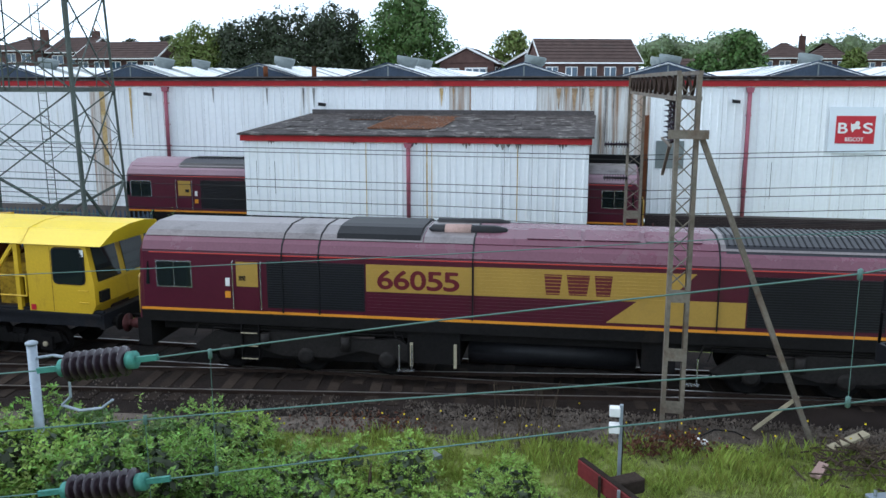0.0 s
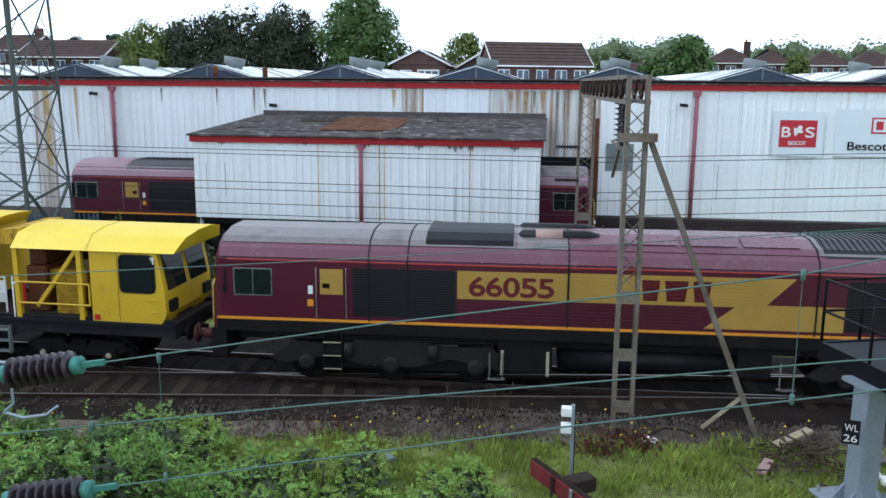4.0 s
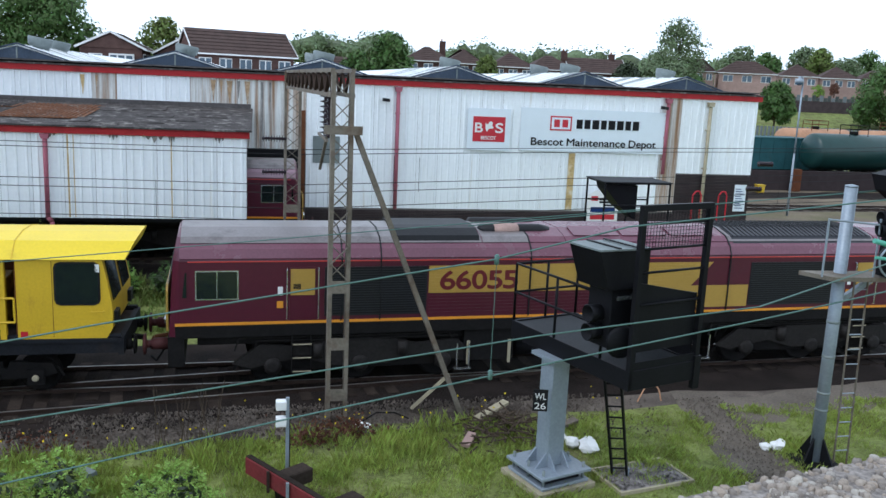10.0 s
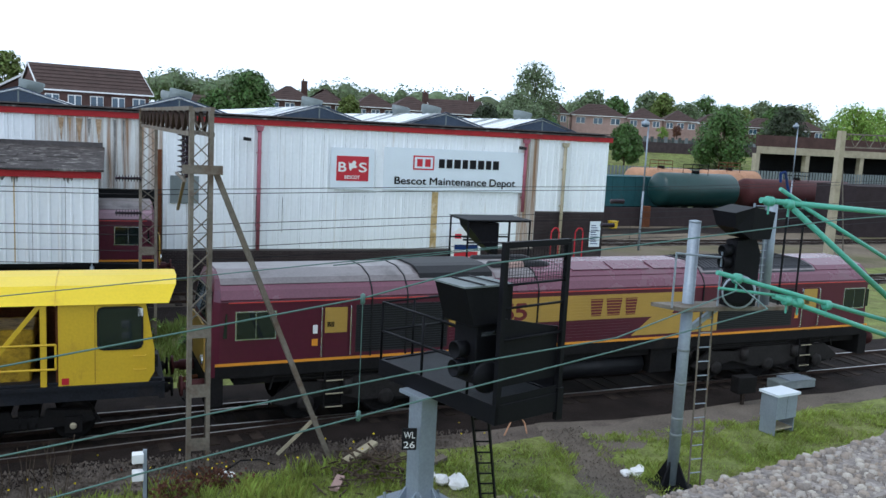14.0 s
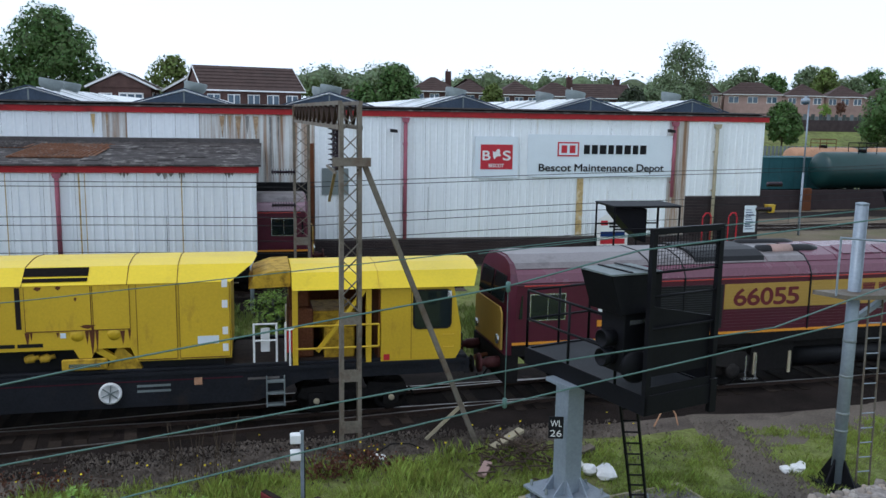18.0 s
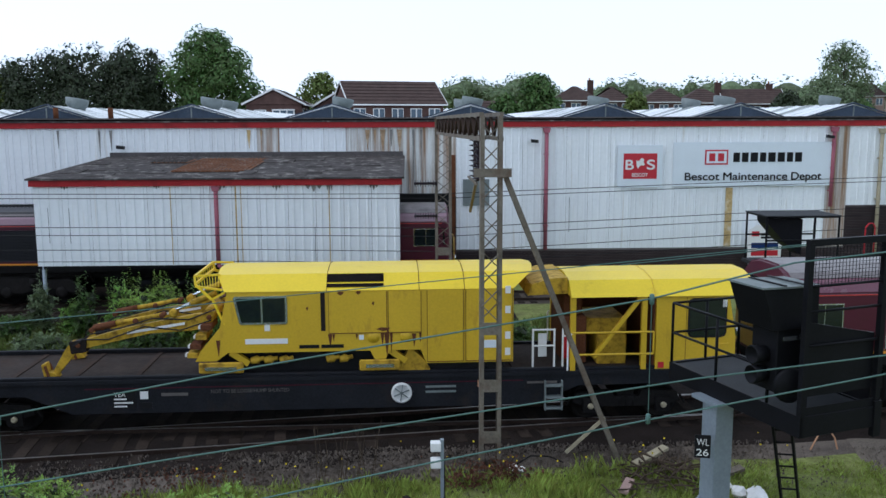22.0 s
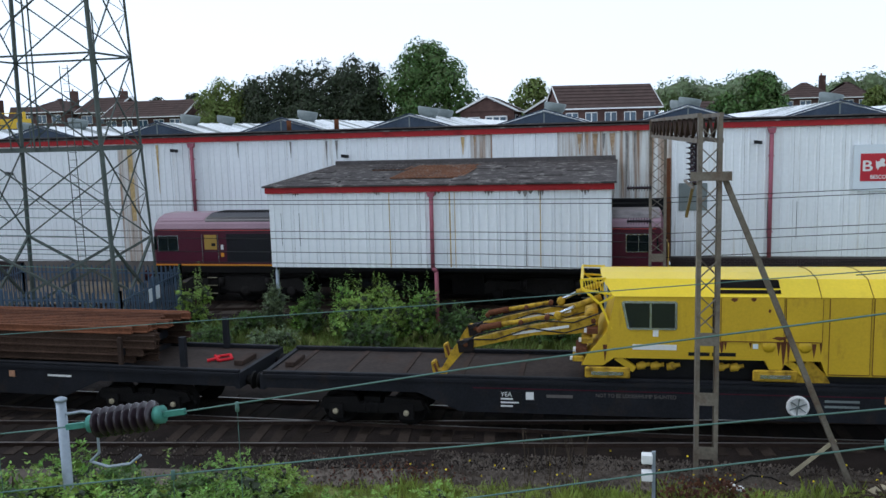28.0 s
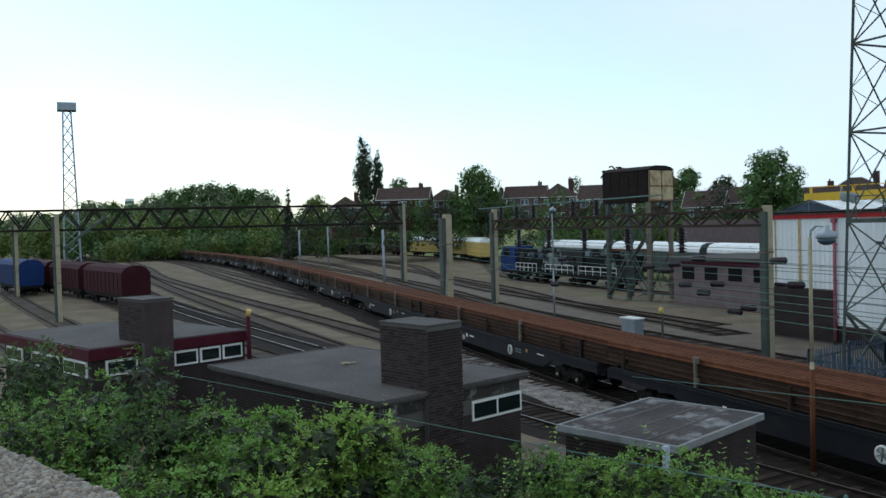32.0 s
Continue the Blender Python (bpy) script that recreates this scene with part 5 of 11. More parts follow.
        part("buffer_beam", box(min(e, e - sg * 0.35), -1.28, 0.62, max(e, e - sg * 0.35), 1.28, 1.30), "underframe", body)
        ck = bmesh.new()
        path_tube(ck, [(e + sg * 0.02, 0, 1.0), (e + sg * 0.35, 0, 0.95), (e + sg * 0.45, 0, 0.8), (e + sg * 0.38, 0, 0.66)], 0.05)
        part("coupling", ck, "rust", body)
        ck = bmesh.new()
        path_tube(ck, [(e, -0.4, 0.95), (e + sg * 0.18, -0.42, 0.7), (e + sg * 0.3, -0.4, 0.5), (e + sg * 0.42, -0.38, 0.62)], 0.025)
        part("brake_hose", ck, "black", body)
    # underframe: fuel tank between the bogies, equipment boxes
    part("fuel_tank", lathe(bmesh.new(), (7.95, 0, 0.78), (1, 0, 0), [(0, 0.2), (0.02, 0.62), (3.9, 0.62), (3.92, 0.2)], 18), "black", t, "long black cylindrical fuel tank", at=Matrix.Diagonal((1, 1.75, 0.78, 1)) @ pose(0, 0, 0.2))
    bxs = box(6.55, -1.25, 0.5, 7.8, 1.25, 1.28)
    bx(bxs, 11.95, -1.2, 0.55, 12.7, 1.2, 1.28)
    bx(bxs, 0.4, -1.1, 1.05, L - 0.4, 1.1, 1.30)
    part("underframe", bxs, "underframe", t)
    for z, r, x0, x1 in ((1.20, 0.022, 1.2, 6.3), (1.12, 0.016, 1.6, 6.5), (1.20, 0.022, 13.2, L - 1.4), (1.14, 0.016, 13.4, L - 1.8)):
        for sy in (-1.16, 1.16):
            part("air_pipe", path_tube(bmesh.new(), [(x0, sy, z - 0.3), (x0 + 0.1, sy, z), ((x0 + x1) / 2, sy, z - 0.015), (x1 - 0.1, sy, z), (x1, sy, z - 0.25)], r, 6), "bogie_dust", t)
    for x in (6.62, 7.66):
        part("tank_bracket", box(x, -1.29, 0.42, x + 0.07, -1.255, 1.0), "concrete", t, "pale steel bracket")
    for x in (6.35, 12.85):
        lad = bx(bmesh.new(), x - 0.04, -1.34, 0.30, x + 0.38, -1.24, 0.335)
        bx(lad, x, -1.33, 0.335, x + 0.035, -1.30, 0.95), bx(lad, x + 0.30, -1.33, 0.335, x + 0.335, -1.30, 0.95)
        part("footstep", lad, "chrome", t, "bright steel footstep")
    sets = []
    for cx in (4.05, L - 4.05):
        f, ws = bogie(t, cx, (-2.0, 0.0, 2.0), 0.53, 2.75, axlebox="underframe")
        sk = bmesh.new()
        for s in (-1, 1):
            prism(sk, [(-2.9, 0.62), (-2.3, 1.05), (-1.3, 0.98), (-0.8, 1.1), (0.8, 1.1), (1.3, 0.98), (2.3, 1.05), (2.9, 0.62), (2.5, 0.5), (1.4, 0.72), (0.6, 0.5), (-0.6, 0.5), (-1.4, 0.72), (-2.5, 0.5)], "y", s * 1.17 - 0.05, s * 1.17 + 0.05)
            for wx in (-2, 0, 2):
                lathe(sk, (wx, s * 1.2, 0.53), (0, s, 0), [(0, 0.2), (0.05, 0.2), (0.07, 0.1)], 12)
            for wx in (-1.0, 1.0):
                lathe(sk, (wx, s * 1.25, 0.72), (0, 0, 1), [(0, 0.12), (0.34, 0.12)], 10)
        part("side_frame", sk, "bogie_dust", f, "dusty cast bogie side frame")
        sets += ws
    # the roof is flatter than its sections: everything above the waist line is drawn down
    for o in t.children_recursive:
        for v in o.data.vertices:
            if v.co.z > 2.98:
                v.co.z = 2.98 + (v.co.z - 2.98) * 0.72
    return t, sets


def flat_wagon(label, length, axles, disc_at, machine=False):
    """A long low flat wagon: fish-bellied solebars, deck, bogies with yellow axle caps, white hand-brake disc."""
    t = thing("flat_wagon", label, "wagon")
    L = length
    sole = bmesh.new()
    for s in (-1, 1):
        y = s * 1.24
        prism(sole, [(0.05, 1.30), (L - 0.05, 1.30), (L - 0.05, 1.0), (L - 3.9, 0.98), (L - 4.9, 0.55), (4.9, 0.55), (3.9, 0.98), (0.05, 1.0)], "y", y - 0.05, y + 0.05)
        bx(sole, 0.05, y - 0.09, 1.25, L - 0.05, y + 0.09, 1.33)
    for x in (0.0, L - 0.12):
        bx(sole, x, -1.3, 0.95, x + 0.12, 1.3, 1.33)
    part("solebar", sole, "wagon", t, "dark blue-grey solebars with faded stencils")
    dk = box(0.02, -1.16, 1.24, L - 0.02, 1.16, 1.29)
    part("deck", dk, "deck", t, "grimy timber and steel deck")
    for s in (-1, 1):
        part("deck_rail", box(0.05, s * 1.19 - 0.06, 1.334, L - 0.05, s * 1.19 + 0.06, 1.40), "wagon", t, "raised edge rail of the deck", bevel=0.012)
    for k in range(int(L / 1.4) if machine else 0):
        x = 0.6 + k * 1.4
        part("cross_bearer", box(x, -1.12, 1.292, x + 0.12, 1.12, 1.312), "trackrail", t)
    for x in (0.35, L - 0.55):
        part("end_box", box(x, -0.5, 1.292, x + 0.25, 0.3, 1.42), "trackrail", t, "rusty box at the deck end", bevel=0.015)
    if machine:
        part("hazard_line", box(5.2, -1.296, 1.12, L - 5.2, -1.291, 1.14), "darkred", t)
    for x0, x1, z0, z1 in ((6.89, 7.48, 0.94, 1.01), (15.2, 15.9, 1.05, 1.10)):
        part("stencil", box(x0, -1.297, z0, x1, -1.2905, z1), "mortar" if machine else "white", t)
    dm = part("brake_disc", lathe(bmesh.new(), (disc_at, -1.29, 0.90), (0, -1, 0), [(0, 0.24), (0.05, 0.24), (0.06, 0.19), (0.03, 0.17), (0.03, 0.01)], 20), "white", t, "white hand-brake wheel")
    sp = bmesh.new()
    for k in range(3):
        a = k * math.pi / 3 + 0.4
        beam(sp, (disc_at - 0.19 * math.cos(a), -1.345, 0.90 - 0.19 * math.sin(a)), (disc_at + 0.19 * math.cos(a), -1.345, 0.90 + 0.19 * math.sin(a)), 0.035, 0.02)
    part("spoke", sp, "vent", dm)
    pl = bmesh.new()
    bx(pl, disc_at + 0.55, -1.3, 1.0, disc_at + 1.25, -1.291, 1.05), bx(pl, disc_at + 0.55, -1.3, 0.88, disc_at + 1.25, -1.291, 0.93)
    part("data_plate", pl, "vent", t)
    part("tail_reflector", box(disc_at + 1.75, -1.31, 1.0, disc_at + 1.92, -1.291, 1.16), "tankorange", t, "faded orange reflector")
    pn = bmesh.new()
    bx(pn, 5.80, -1.298, 0.66, 6.32, -1.2915, 1.06), bx(pn, 6.40, -1.298, 0.66, 6.68, -1.2915, 0.80)
    part("number_panel", pn, "black", t)
    bars = bmesh.new()
    for k in range(3):
        bx(bars, 5.84, -1.302, 0.70 + k * 0.085, 6.12 + 0.14 * (k % 2), -1.2985, 0.735 + k * 0.085)
    bx(bars, 6.42, -1.302, 0.88, 6.60, -1.2985, 1.06)
    part("print", bars, "white", t)
    for x in (0.0, L):
        sg = -1 if x == 0 else 1
        for yy in (-0.86, 0.86):
            part("buffer", lathe(bmesh.new(), (x, yy, 1.05), (sg, 0, 0), [(0, 0.12), (0.1, 0.12), (0.11, 0.08), (0.15, 0.08), (0.16, 0.22), (0.2, 0.2)], 12), "underframe", t)
        part("coupling", beam(bmesh.new(), (x, 0, 0.98), (x + sg * 0.24, 0, 0.95), 0.12, 0.1), "underframe", t)
    sets = []
    for cx in (axles, L - axles):
        sets += bogie(t, cx, (-0.87, 0.87), 0.42, 1.3, axlebox="concrete")[1]
    return t, sets


def build_machine_wagon():
    """The yellow rail-handling machine and its driving cab, on their own flat wagon; left end at x = 0, cab end at 20.1."""
    t, sets = flat_wagon("dark flat wagon carrying a yellow rail-handling machine", 20.3, 2.7, 12.3, True)
    D = 12.3
    letters("letters", "YEA", 0.15, "white", t, pose(5.84, -1.3025, 0.945, 90, 0, 0), depth=0.001, width=0.26)
    letters("letters", "NOT TO BE LOOSE/HUMP SHUNTED", 0.12, "mortar", t, pose(8.0, -1.2975, 0.985, 90, 0, 0), depth=0.001, width=1.75)
    m = thing("rail_handling_machine", "yellow rail-loading machine with cab window, rust streaks and folded crane arm", "machine")
    # main housing: sloped upper cants, notched underside
    hb = bmesh.new()
    low = [(D - 4.15, 1.72), (D - 4.62, 1.72), (D - 4.5, 1.95), (D - 4.05, 2.5), (D - 3.87, 3.30), (D + 2.57, 3.30), (D + 2.57, 1.58), (D + 0.57, 1.58), (D + 0.45, 1.90), (D - 0.25, 1.9), (D - 0.35, 1.70), (D - 0.6, 1.70), (D - 0.7, 1.9), (D - 3.9, 1.9)]
    prism(hb, low, "y", -1.28, 1.28)
    body = part("housing", hb, "yellow", m, "yellow panelled housing with rust streaks")
    cant = [(-1.30, 3.30), (-0.84, 3.62), (-0.25, 3.68), (0.25, 3.68), (0.84, 3.62), (1.30, 3.30)]
    rf = bmesh.new()
    loft(rf, [[(x + e * (z - 3.30), y, z) for y, z in cant] for x, e in ((D - 3.92, -0.7), (D - 1.7, 0.0), (D + 1.5, 0.0), (D + 2.57, 1.5))])
    roof = part("canopy", rf, "yellow_lit", m, "bright yellow sloped roof canopy")
    for x in (D - 1.66, D + 0.42, D + 1.45):
        jb = bmesh.new()
        prof = [(-1.31, 3.30), (-0.85, 3.63), (-0.25, 3.692), (0.25, 3.692), (0.85, 3.63), (1.31, 3.30)]
        prism(jb, prof + [(y * 0.97, z - 0.03) for y, z in prof[::-1]], "x", x - 0.006, x + 0.006)
        part("panel_joint", jb, "rust", roof)
    lv = bmesh.new()
    for z0, z1 in ((3.355, 3.42), (3.45, 3.60)):
        ya, yb = -1.30 + (z0 - 3.30) * 1.44, -1.30 + (z1 - 3.30) * 1.44
        v = [lv.verts.new(p) for p in ((D - 1.66, ya - 0.008, z0 + 0.012), (D - 0.38, ya - 0.008, z0 + 0.012), (D - 0.38, yb - 0.008, z1 + 0.012), (D - 1.66, yb - 0.008, z1 + 0.012))]
        lv.faces.new(v)
    bmesh.ops.solidify(lv, geom=lv.faces[:], thickness=0.01)
    part("louvre", lv, "tank_black", roof, "dark slotted air vents")
    # wire guard over the front window
    gd = bmesh.new()
    for sy in (-1, 1):
        for p, q in (((-4.62, 1.0, 3.62), (-4.08, 0.86, 3.63)), ((-4.62, 1.0, 3.62), (-4.6, 1.05, 3.44)), ((-4.6, 1.05, 3.44), (-4.22, 1.2, 3.12)), ((-4.22, 1.2, 3.12), (-3.92, 1.27, 3.29)), ((-4.6, 1.05, 3.40), (-3.98, 1.22, 3.34)), ((-4.2, 1.2, 3.12), (-3.95, 1.26, 2.55))):
            beam(gd, (D + p[0], sy * p[1], p[2]), (D + q[0], sy * q[1], q[2]), 0.045)
    for z in (3.62, 3.44):
        beam(gd, (D - 4.61, -1.0, z), (D - 4.61, 1.0, z), 0.05)
    for k in range(8):
        beam(gd, (D - 4.55 + k * 0.065, -0.99 - k * 0.003, 3.62), (D - 4.5 + k * 0.062, -1.08 - k * 0.012, 3.40), 0.012)
    for k in range(10):
        y = -0.95 + k * 0.21
        beam(gd, (D - 4.61, y, 3.62), (D - 4.61, y, 3.44), 0.012)
    part("window_guard", gd, "yellow_lit", m, "yellow wire guard before the cab roof")
    # cab window and panels on both sides
    for s in (-1, 1):
        y = s * 1.28
        def pl(nm, x0, x1, z0, z1, mt, out=0.015, parent=body, lb=""):
            a, b_ = sorted((y, y + s * out))
            return part(nm, box(x0, a, z0, x1, b_, z1), mt, parent, lb)
        w = part("cab_window", prism(bmesh.new(), [(D - 3.58, 2.55), (D - 2.58, 2.55), (D - 2.54, 2.59), (D - 2.54, 3.16), (D - 2.58, 3.20), (D - 3.70, 3.20), (D - 3.74, 3.16), (D - 3.62, 2.59)], "y", *sorted((y, y + s * 0.02))), "chrome", body, "two-pane cab window in a pale frame")
        for x0, x1, lean in ((D - 3.57, D - 3.13, 0.11), (D - 3.09, D - 2.59, 0.0)):
            a, b_ = sorted((y + s * 0.02, y + s * 0.026))
            part("pane", prism(bmesh.new(), [(x0, 2.60), (x1, 2.60), (x1, 3.15), (x0 - lean, 3.15)], "y", a, b_), "glass", w)
        for x0, x1, z0, z1 in ((D - 1.62, D - 0.32, 2.32, 3.27), (D - 0.28, D + 0.46, 2.32, 3.27), (D + 0.6, D + 1.42, 1.62, 3.28), (D + 1.48, D + 2.54, 1.62, 3.28)):
            p = pl("door_panel", x0, x1, z0, z1, "yellow", 0.014)
            ed = bmesh.new()
            for q in ((x0 - 0.006, z0, x0 + 0.004, z1), (x1 - 0.004, z0, x1 + 0.006, z1), (x0, z0 - 0.012, x1, z0 + 0.006)):
                a, b_ = sorted((y, y + s * 0.018))
                bx(ed, q[0], a, q[1], q[2], b_, q[3])
            part("rusty_edge", ed, "rust", p)
        for xr, z1, z0, w in ((-1.60, 2.30, 1.98, 0.05), (-1.52, 2.30, 2.12, 0.03), (-0.32, 2.42, 1.72, 0.07), (-0.22, 2.40, 1.80, 0.04), (-0.42, 2.36, 2.0, 0.05), (0.30, 2.28, 1.96, 0.05), (0.44, 2.3, 2.05, 0.03), (-1.0, 2.29, 2.16, 0.03), (-0.70, 2.28, 2.12, 0.03), (-4.1, 2.2, 1.8, 0.05)):
            rr = prism(bmesh.new(), [(D + xr - w, z1), (D + xr + w, z1), (D + xr + w * 0.6, (z0 + z1) / 2), (D + xr, z0), (D + xr - w * 0.5, (z0 + z1) / 2)], "y", *sorted((y + s * 0.001, y + s * 0.004)))
            part("rust_run", rr, "rust", body)
        for xr, zr, w in ((-0.40, 2.40, 0.16), (-0.62, 3.0, 0.03), (-1.35, 3.24, 0.08), (-0.95, 3.25, 0.06), (-2.1, 2.9, 0.025)):
            part("rust_patch", prism(bmesh.new(), [(D + xr - w, zr), (D + xr, zr - 0.05), (D + xr + w * 0.7, zr - 0.02), (D + xr + w, zr + 0.03), (D + xr - w * 0.4, zr + 0.04)], "y", *sorted((y + s * 0.015, y + s * 0.019))), "rust", body)
        pl("air_slot", D - 1.80, D - 1.70, 2.38, 3.27, "tank_black", 0.012)
        pl("safety_label", D - 3.5, D - 2.55, 2.10, 2.22, "white", 0.008)
        pl("safety_label", D + 1.85, D + 2.3, 1.92, 2.10, "signwhite", 0.02)
        for z in (3.18, 2.72, 2.12, 1.74):
            pl("warning_label", D + 2.38, D + 2.5, z, z + 0.17, "white", 0.02)
        pl("warning_label", D - 3.06, D - 2.94, 2.40, 2.55, "white", 0.008)
        pl("round_label", D - 0.95, D - 0.84, 2.16, 2.27, "signwhite", 0.008)
        for x in (D - 0.62, D + 0.12):
            part("round_cover", lathe(bmesh.new(), (x, y, 2.22), (0, s, 0), [(0, 0.14), (0.012, 0.14), (0.014, 0.02)], 14), "yellow", body)
        # hydraulic clamp feet along the side
        for x0, x1 in ((D - 4.55, D - 3.55), (D - 0.95, D - 0.02)):
            c = part("clamp_foot", box(x0, min(y, y + s * 0.06), 1.44, x1, max(y, y + s * 0.06), 1.70), "yellow_worn", m, "yellow clamp beam", bevel=0.03)
            a, b_ = sorted((y + s * 0.06, y + s * 0.09))
            part("steel_strip", box(x0 + 0.15, a, 1.52, x1 - 0.15, b_, 1.60), "chrome", c)
            part("arm", beam(bmesh.new(), ((x0 + x1) / 2 + 0.2, y * 0.9, 1.9), ((x0 + x1) / 2 + 0.6, y * 0.9, 1.62), 0.14), "yellow", c)
        for x in (D - 3.4, D - 3.1, D - 2.75, D - 1.7, D - 1.4):
            ms = lathe(bmesh.new(), (x, y * 0.9, 1.68), (1, 0, 0.2), [(0, 0.08), (0.16, 0.10), (0.2, 0.05), (0.3, 0.05)], 8)
            part("ram", ms, "yellow_worn", m, "oily hydraulic ram")
    for xa, xb in ((D - 2.3, D - 1.85), (D - 1.8, D - 1.3)):
        part("makers_mark", box(xa, -1.287, 1.98, xb, -1.281, 2.06), "text_black", body)
    hood = box(D + 0.6, -1.1, 1.33, D + 2.4, 1.1, 1.62)
    bx(hood, D - 4.2, -0.9, 1.33, D + 0.5, 0.9, 1.95)
    part("chassis", hood, "black", m)
    # rear apron that narrows to the gangway; darker yellow-brown paints its shadow
    ap = prism(bmesh.new(), [(D - 0.1, 1.34), (D + 0.7, 1.34), (D + 0.55, 1.62), (D + 0.2, 1.95)], "y", -1.2, 1.2)
    part("apron", ap, "yellow_worn", m)
    # crane arm, folded forward over the empty deck
    cr = part("crane_arm", lathe(bmesh.new(), (D - 4.4, -0.9, 2.66), (0, 1, 0), [(0, 0.16), (1.3, 0.16)], 12), "yellow_worn", m, "folded oily yellow crane arm")
    def outline(pts, yc, half, nm, mt, lb="", bevel=0.012):
        part(nm, prism(bmesh.new(), [(D + x, z) for x, z in pts], "y", yc - half, yc + half), mt, cr, lb, bevel=bevel)
    for s in (-0.86, 0.80):
        outline([(-4.2, 2.80), (-4.35, 2.42), (-4.75, 2.36), (-5.7, 2.32), (-7.2, 1.97), (-7.36, 2.02), (-7.32, 2.14), (-6.3, 2.42), (-5.3, 2.62), (-4.6, 2.74)], s, 0.085, "boom", "yellow_worn", "tapered yellow boom")
        outline([(-4.9, 2.50), (-6.2, 2.30), (-6.2, 2.36), (-4.9, 2.56)], s - 0.09, 0.006, "label_strip", "white", bevel=0)
        outline([(-7.22, 2.16), (-7.12, 1.98), (-7.42, 1.84), (-7.80, 1.36), (-7.92, 1.42), (-7.60, 1.96), (-7.44, 2.16)], s, 0.06, "forearm", "yellow_worn")
        outline([(-7.10, 2.20), (-7.12, 1.90), (-7.46, 1.86), (-7.50, 2.14)], s, 0.11, "elbow", "tank_black", "oily black elbow joint")
        outline([(-7.84, 1.44), (-7.76, 1.32), (-8.08, 1.28), (-8.14, 1.62), (-8.04, 1.66), (-8.0, 1.44)], s, 0.12, "grab_claw", "yellow_worn")
        for yy in (-0.13, 0.13):
            part("claw_finger", beam(bmesh.new(), (D - 8.05, s + yy, 1.60), (D - 7.96, s + yy, 1.30), 0.05), "rust", cr)
        part("lift_ram", tube(bmesh.new(), (D - 4.18, s, 3.20), (D - 4.75, s, 2.98), 0.075, 10), "yellow_worn", cr)
        part("ram_rod", tube(bmesh.new(), (D - 4.75, s, 2.98), (D - 5.15, s, 2.80), 0.04, 10), "chrome", cr, "bright hydraulic rod")
        part("ram_eye", lathe(bmesh.new(), (D - 5.15, s - 0.1, 2.76), (0, 1, 0), [(0, 0.05), (0.01, 0.10), (0.19, 0.10), (0.20, 0.05)], 10), "yellow_worn", cr)
        part("reach_ram", tube(bmesh.new(), (D - 5.4, s, 2.72), (D - 6.45, s, 2.54), 0.055, 10), "yellow_worn", cr)
        part("reach_ram", tube(bmesh.new(), (D - 6.45, s, 2.54), (D - 6.95, s, 2.44), 0.075, 10), "rust", cr, "rusty ram barrel")
        for x, z in ((-6.98, 2.40), (-6.0, 2.60), (-5.4, 2.72), (-4.35, 2.66), (-7.3, 2.06)):
            part("pivot", lathe(bmesh.new(), (D + x, s - 0.12, z), (0, 1, 0), [(0, 0.03), (0.01, 0.06), (0.23, 0.06), (0.24, 0.03)], 10), "rust", cr)
        for k, pts in enumerate(([(-4.2, 2.85), (-4.8, 2.62), (-5.6, 2.66), (-6.3, 2.46), (-7.0, 2.32), (-7.4, 2.05)], [(-4.3, 2.6), (-5.0, 2.38), (-5.8, 2.48), (-6.6, 2.2), (-7.2, 2.2)])):
            part("hose", path_tube(bmesh.new(), [(D + x, s - 0.11 - 0.02 * k, z) for x, z in pts], 0.017, 6), "black", cr)
    # rusty front plates and clamps at the arm's root
    for k, (x, z) in enumerate(((-4.55, 1.98), (-4.42, 2.2), (-4.3, 2.42), (-4.62, 1.78))):
        part("root_plate", box(D + x - 0.2, -1.22, z, D + x + 0.05, -0.5, z + 0.12), "yellow_worn" if k % 2 else "rust", m, bevel=0.01)
        part("plate_end", box(D + x - 0.26, -1.15, z + 0.02, D + x - 0.2, -0.95, z + 0.08), "white", m)
    # gangway stage with white hand rails and notices between machine and cab
    gw = bmesh.new()
    for x in (D + 3.05, D + 3.55, D + 3.75):
        tube(gw, (x, -1.15, 1.33), (x, -1.15, 2.3), 0.025, 6)
    for z in (2.28, 1.9):
        tube(gw, (D + 3.05, -1.15, z), (D + 3.55, -1.15, z), 0.022, 6)
    tube(gw, (D + 3.75, -1.15, 2.12), (D + 3.95, -1.15, 2.14), 0.022, 6)
    part("hand_rail", gw, "white", m, "white hand rails")
    part("notice", box(D + 3.2, -1.0, 1.6, D + 3.4, -0.97, 2.15), "white", m), part("notice", box(D + 3.78, -0.98, 1.55, D + 3.96, -0.95, 2.1), "bright_red", m, "red and white safety notice")
    # driving cab
    c = thing("driving_cab", "yellow driving cab with open engine bay, brace and rail-guard canopy", "cab")
    x0, x1, xe = D + 3.9, D + 5.9, D + 7.65
    cb = bmesh.new()
    prism(cb, [(x1, 1.30), (xe, 1.30), (xe + 0.14, 1.55), (xe + 0.14, 2.05), (xe - 0.05, 3.1), (x1, 3.1)], "y", -1.28, 1.28)
    cab = part("cab_body", cb, "yellow", c, "yellow steel cab with dark windows")
    can = [(-1.34, 3.06), (-0.98, 3.40), (-0.35, 3.50), (0.35, 3.50), (0.98, 3.40), (1.34, 3.06)]
    rb = bmesh.new()
    loft(rb, [[(x + e * (z - 3.06), y, z) for y, z in can] for x, e in ((x0, 0.0), (x1, 0.0), (xe + 0.42, 0.5))])
    top = part("canopy", rb, "yellow_lit", c, "bright yellow canopy")
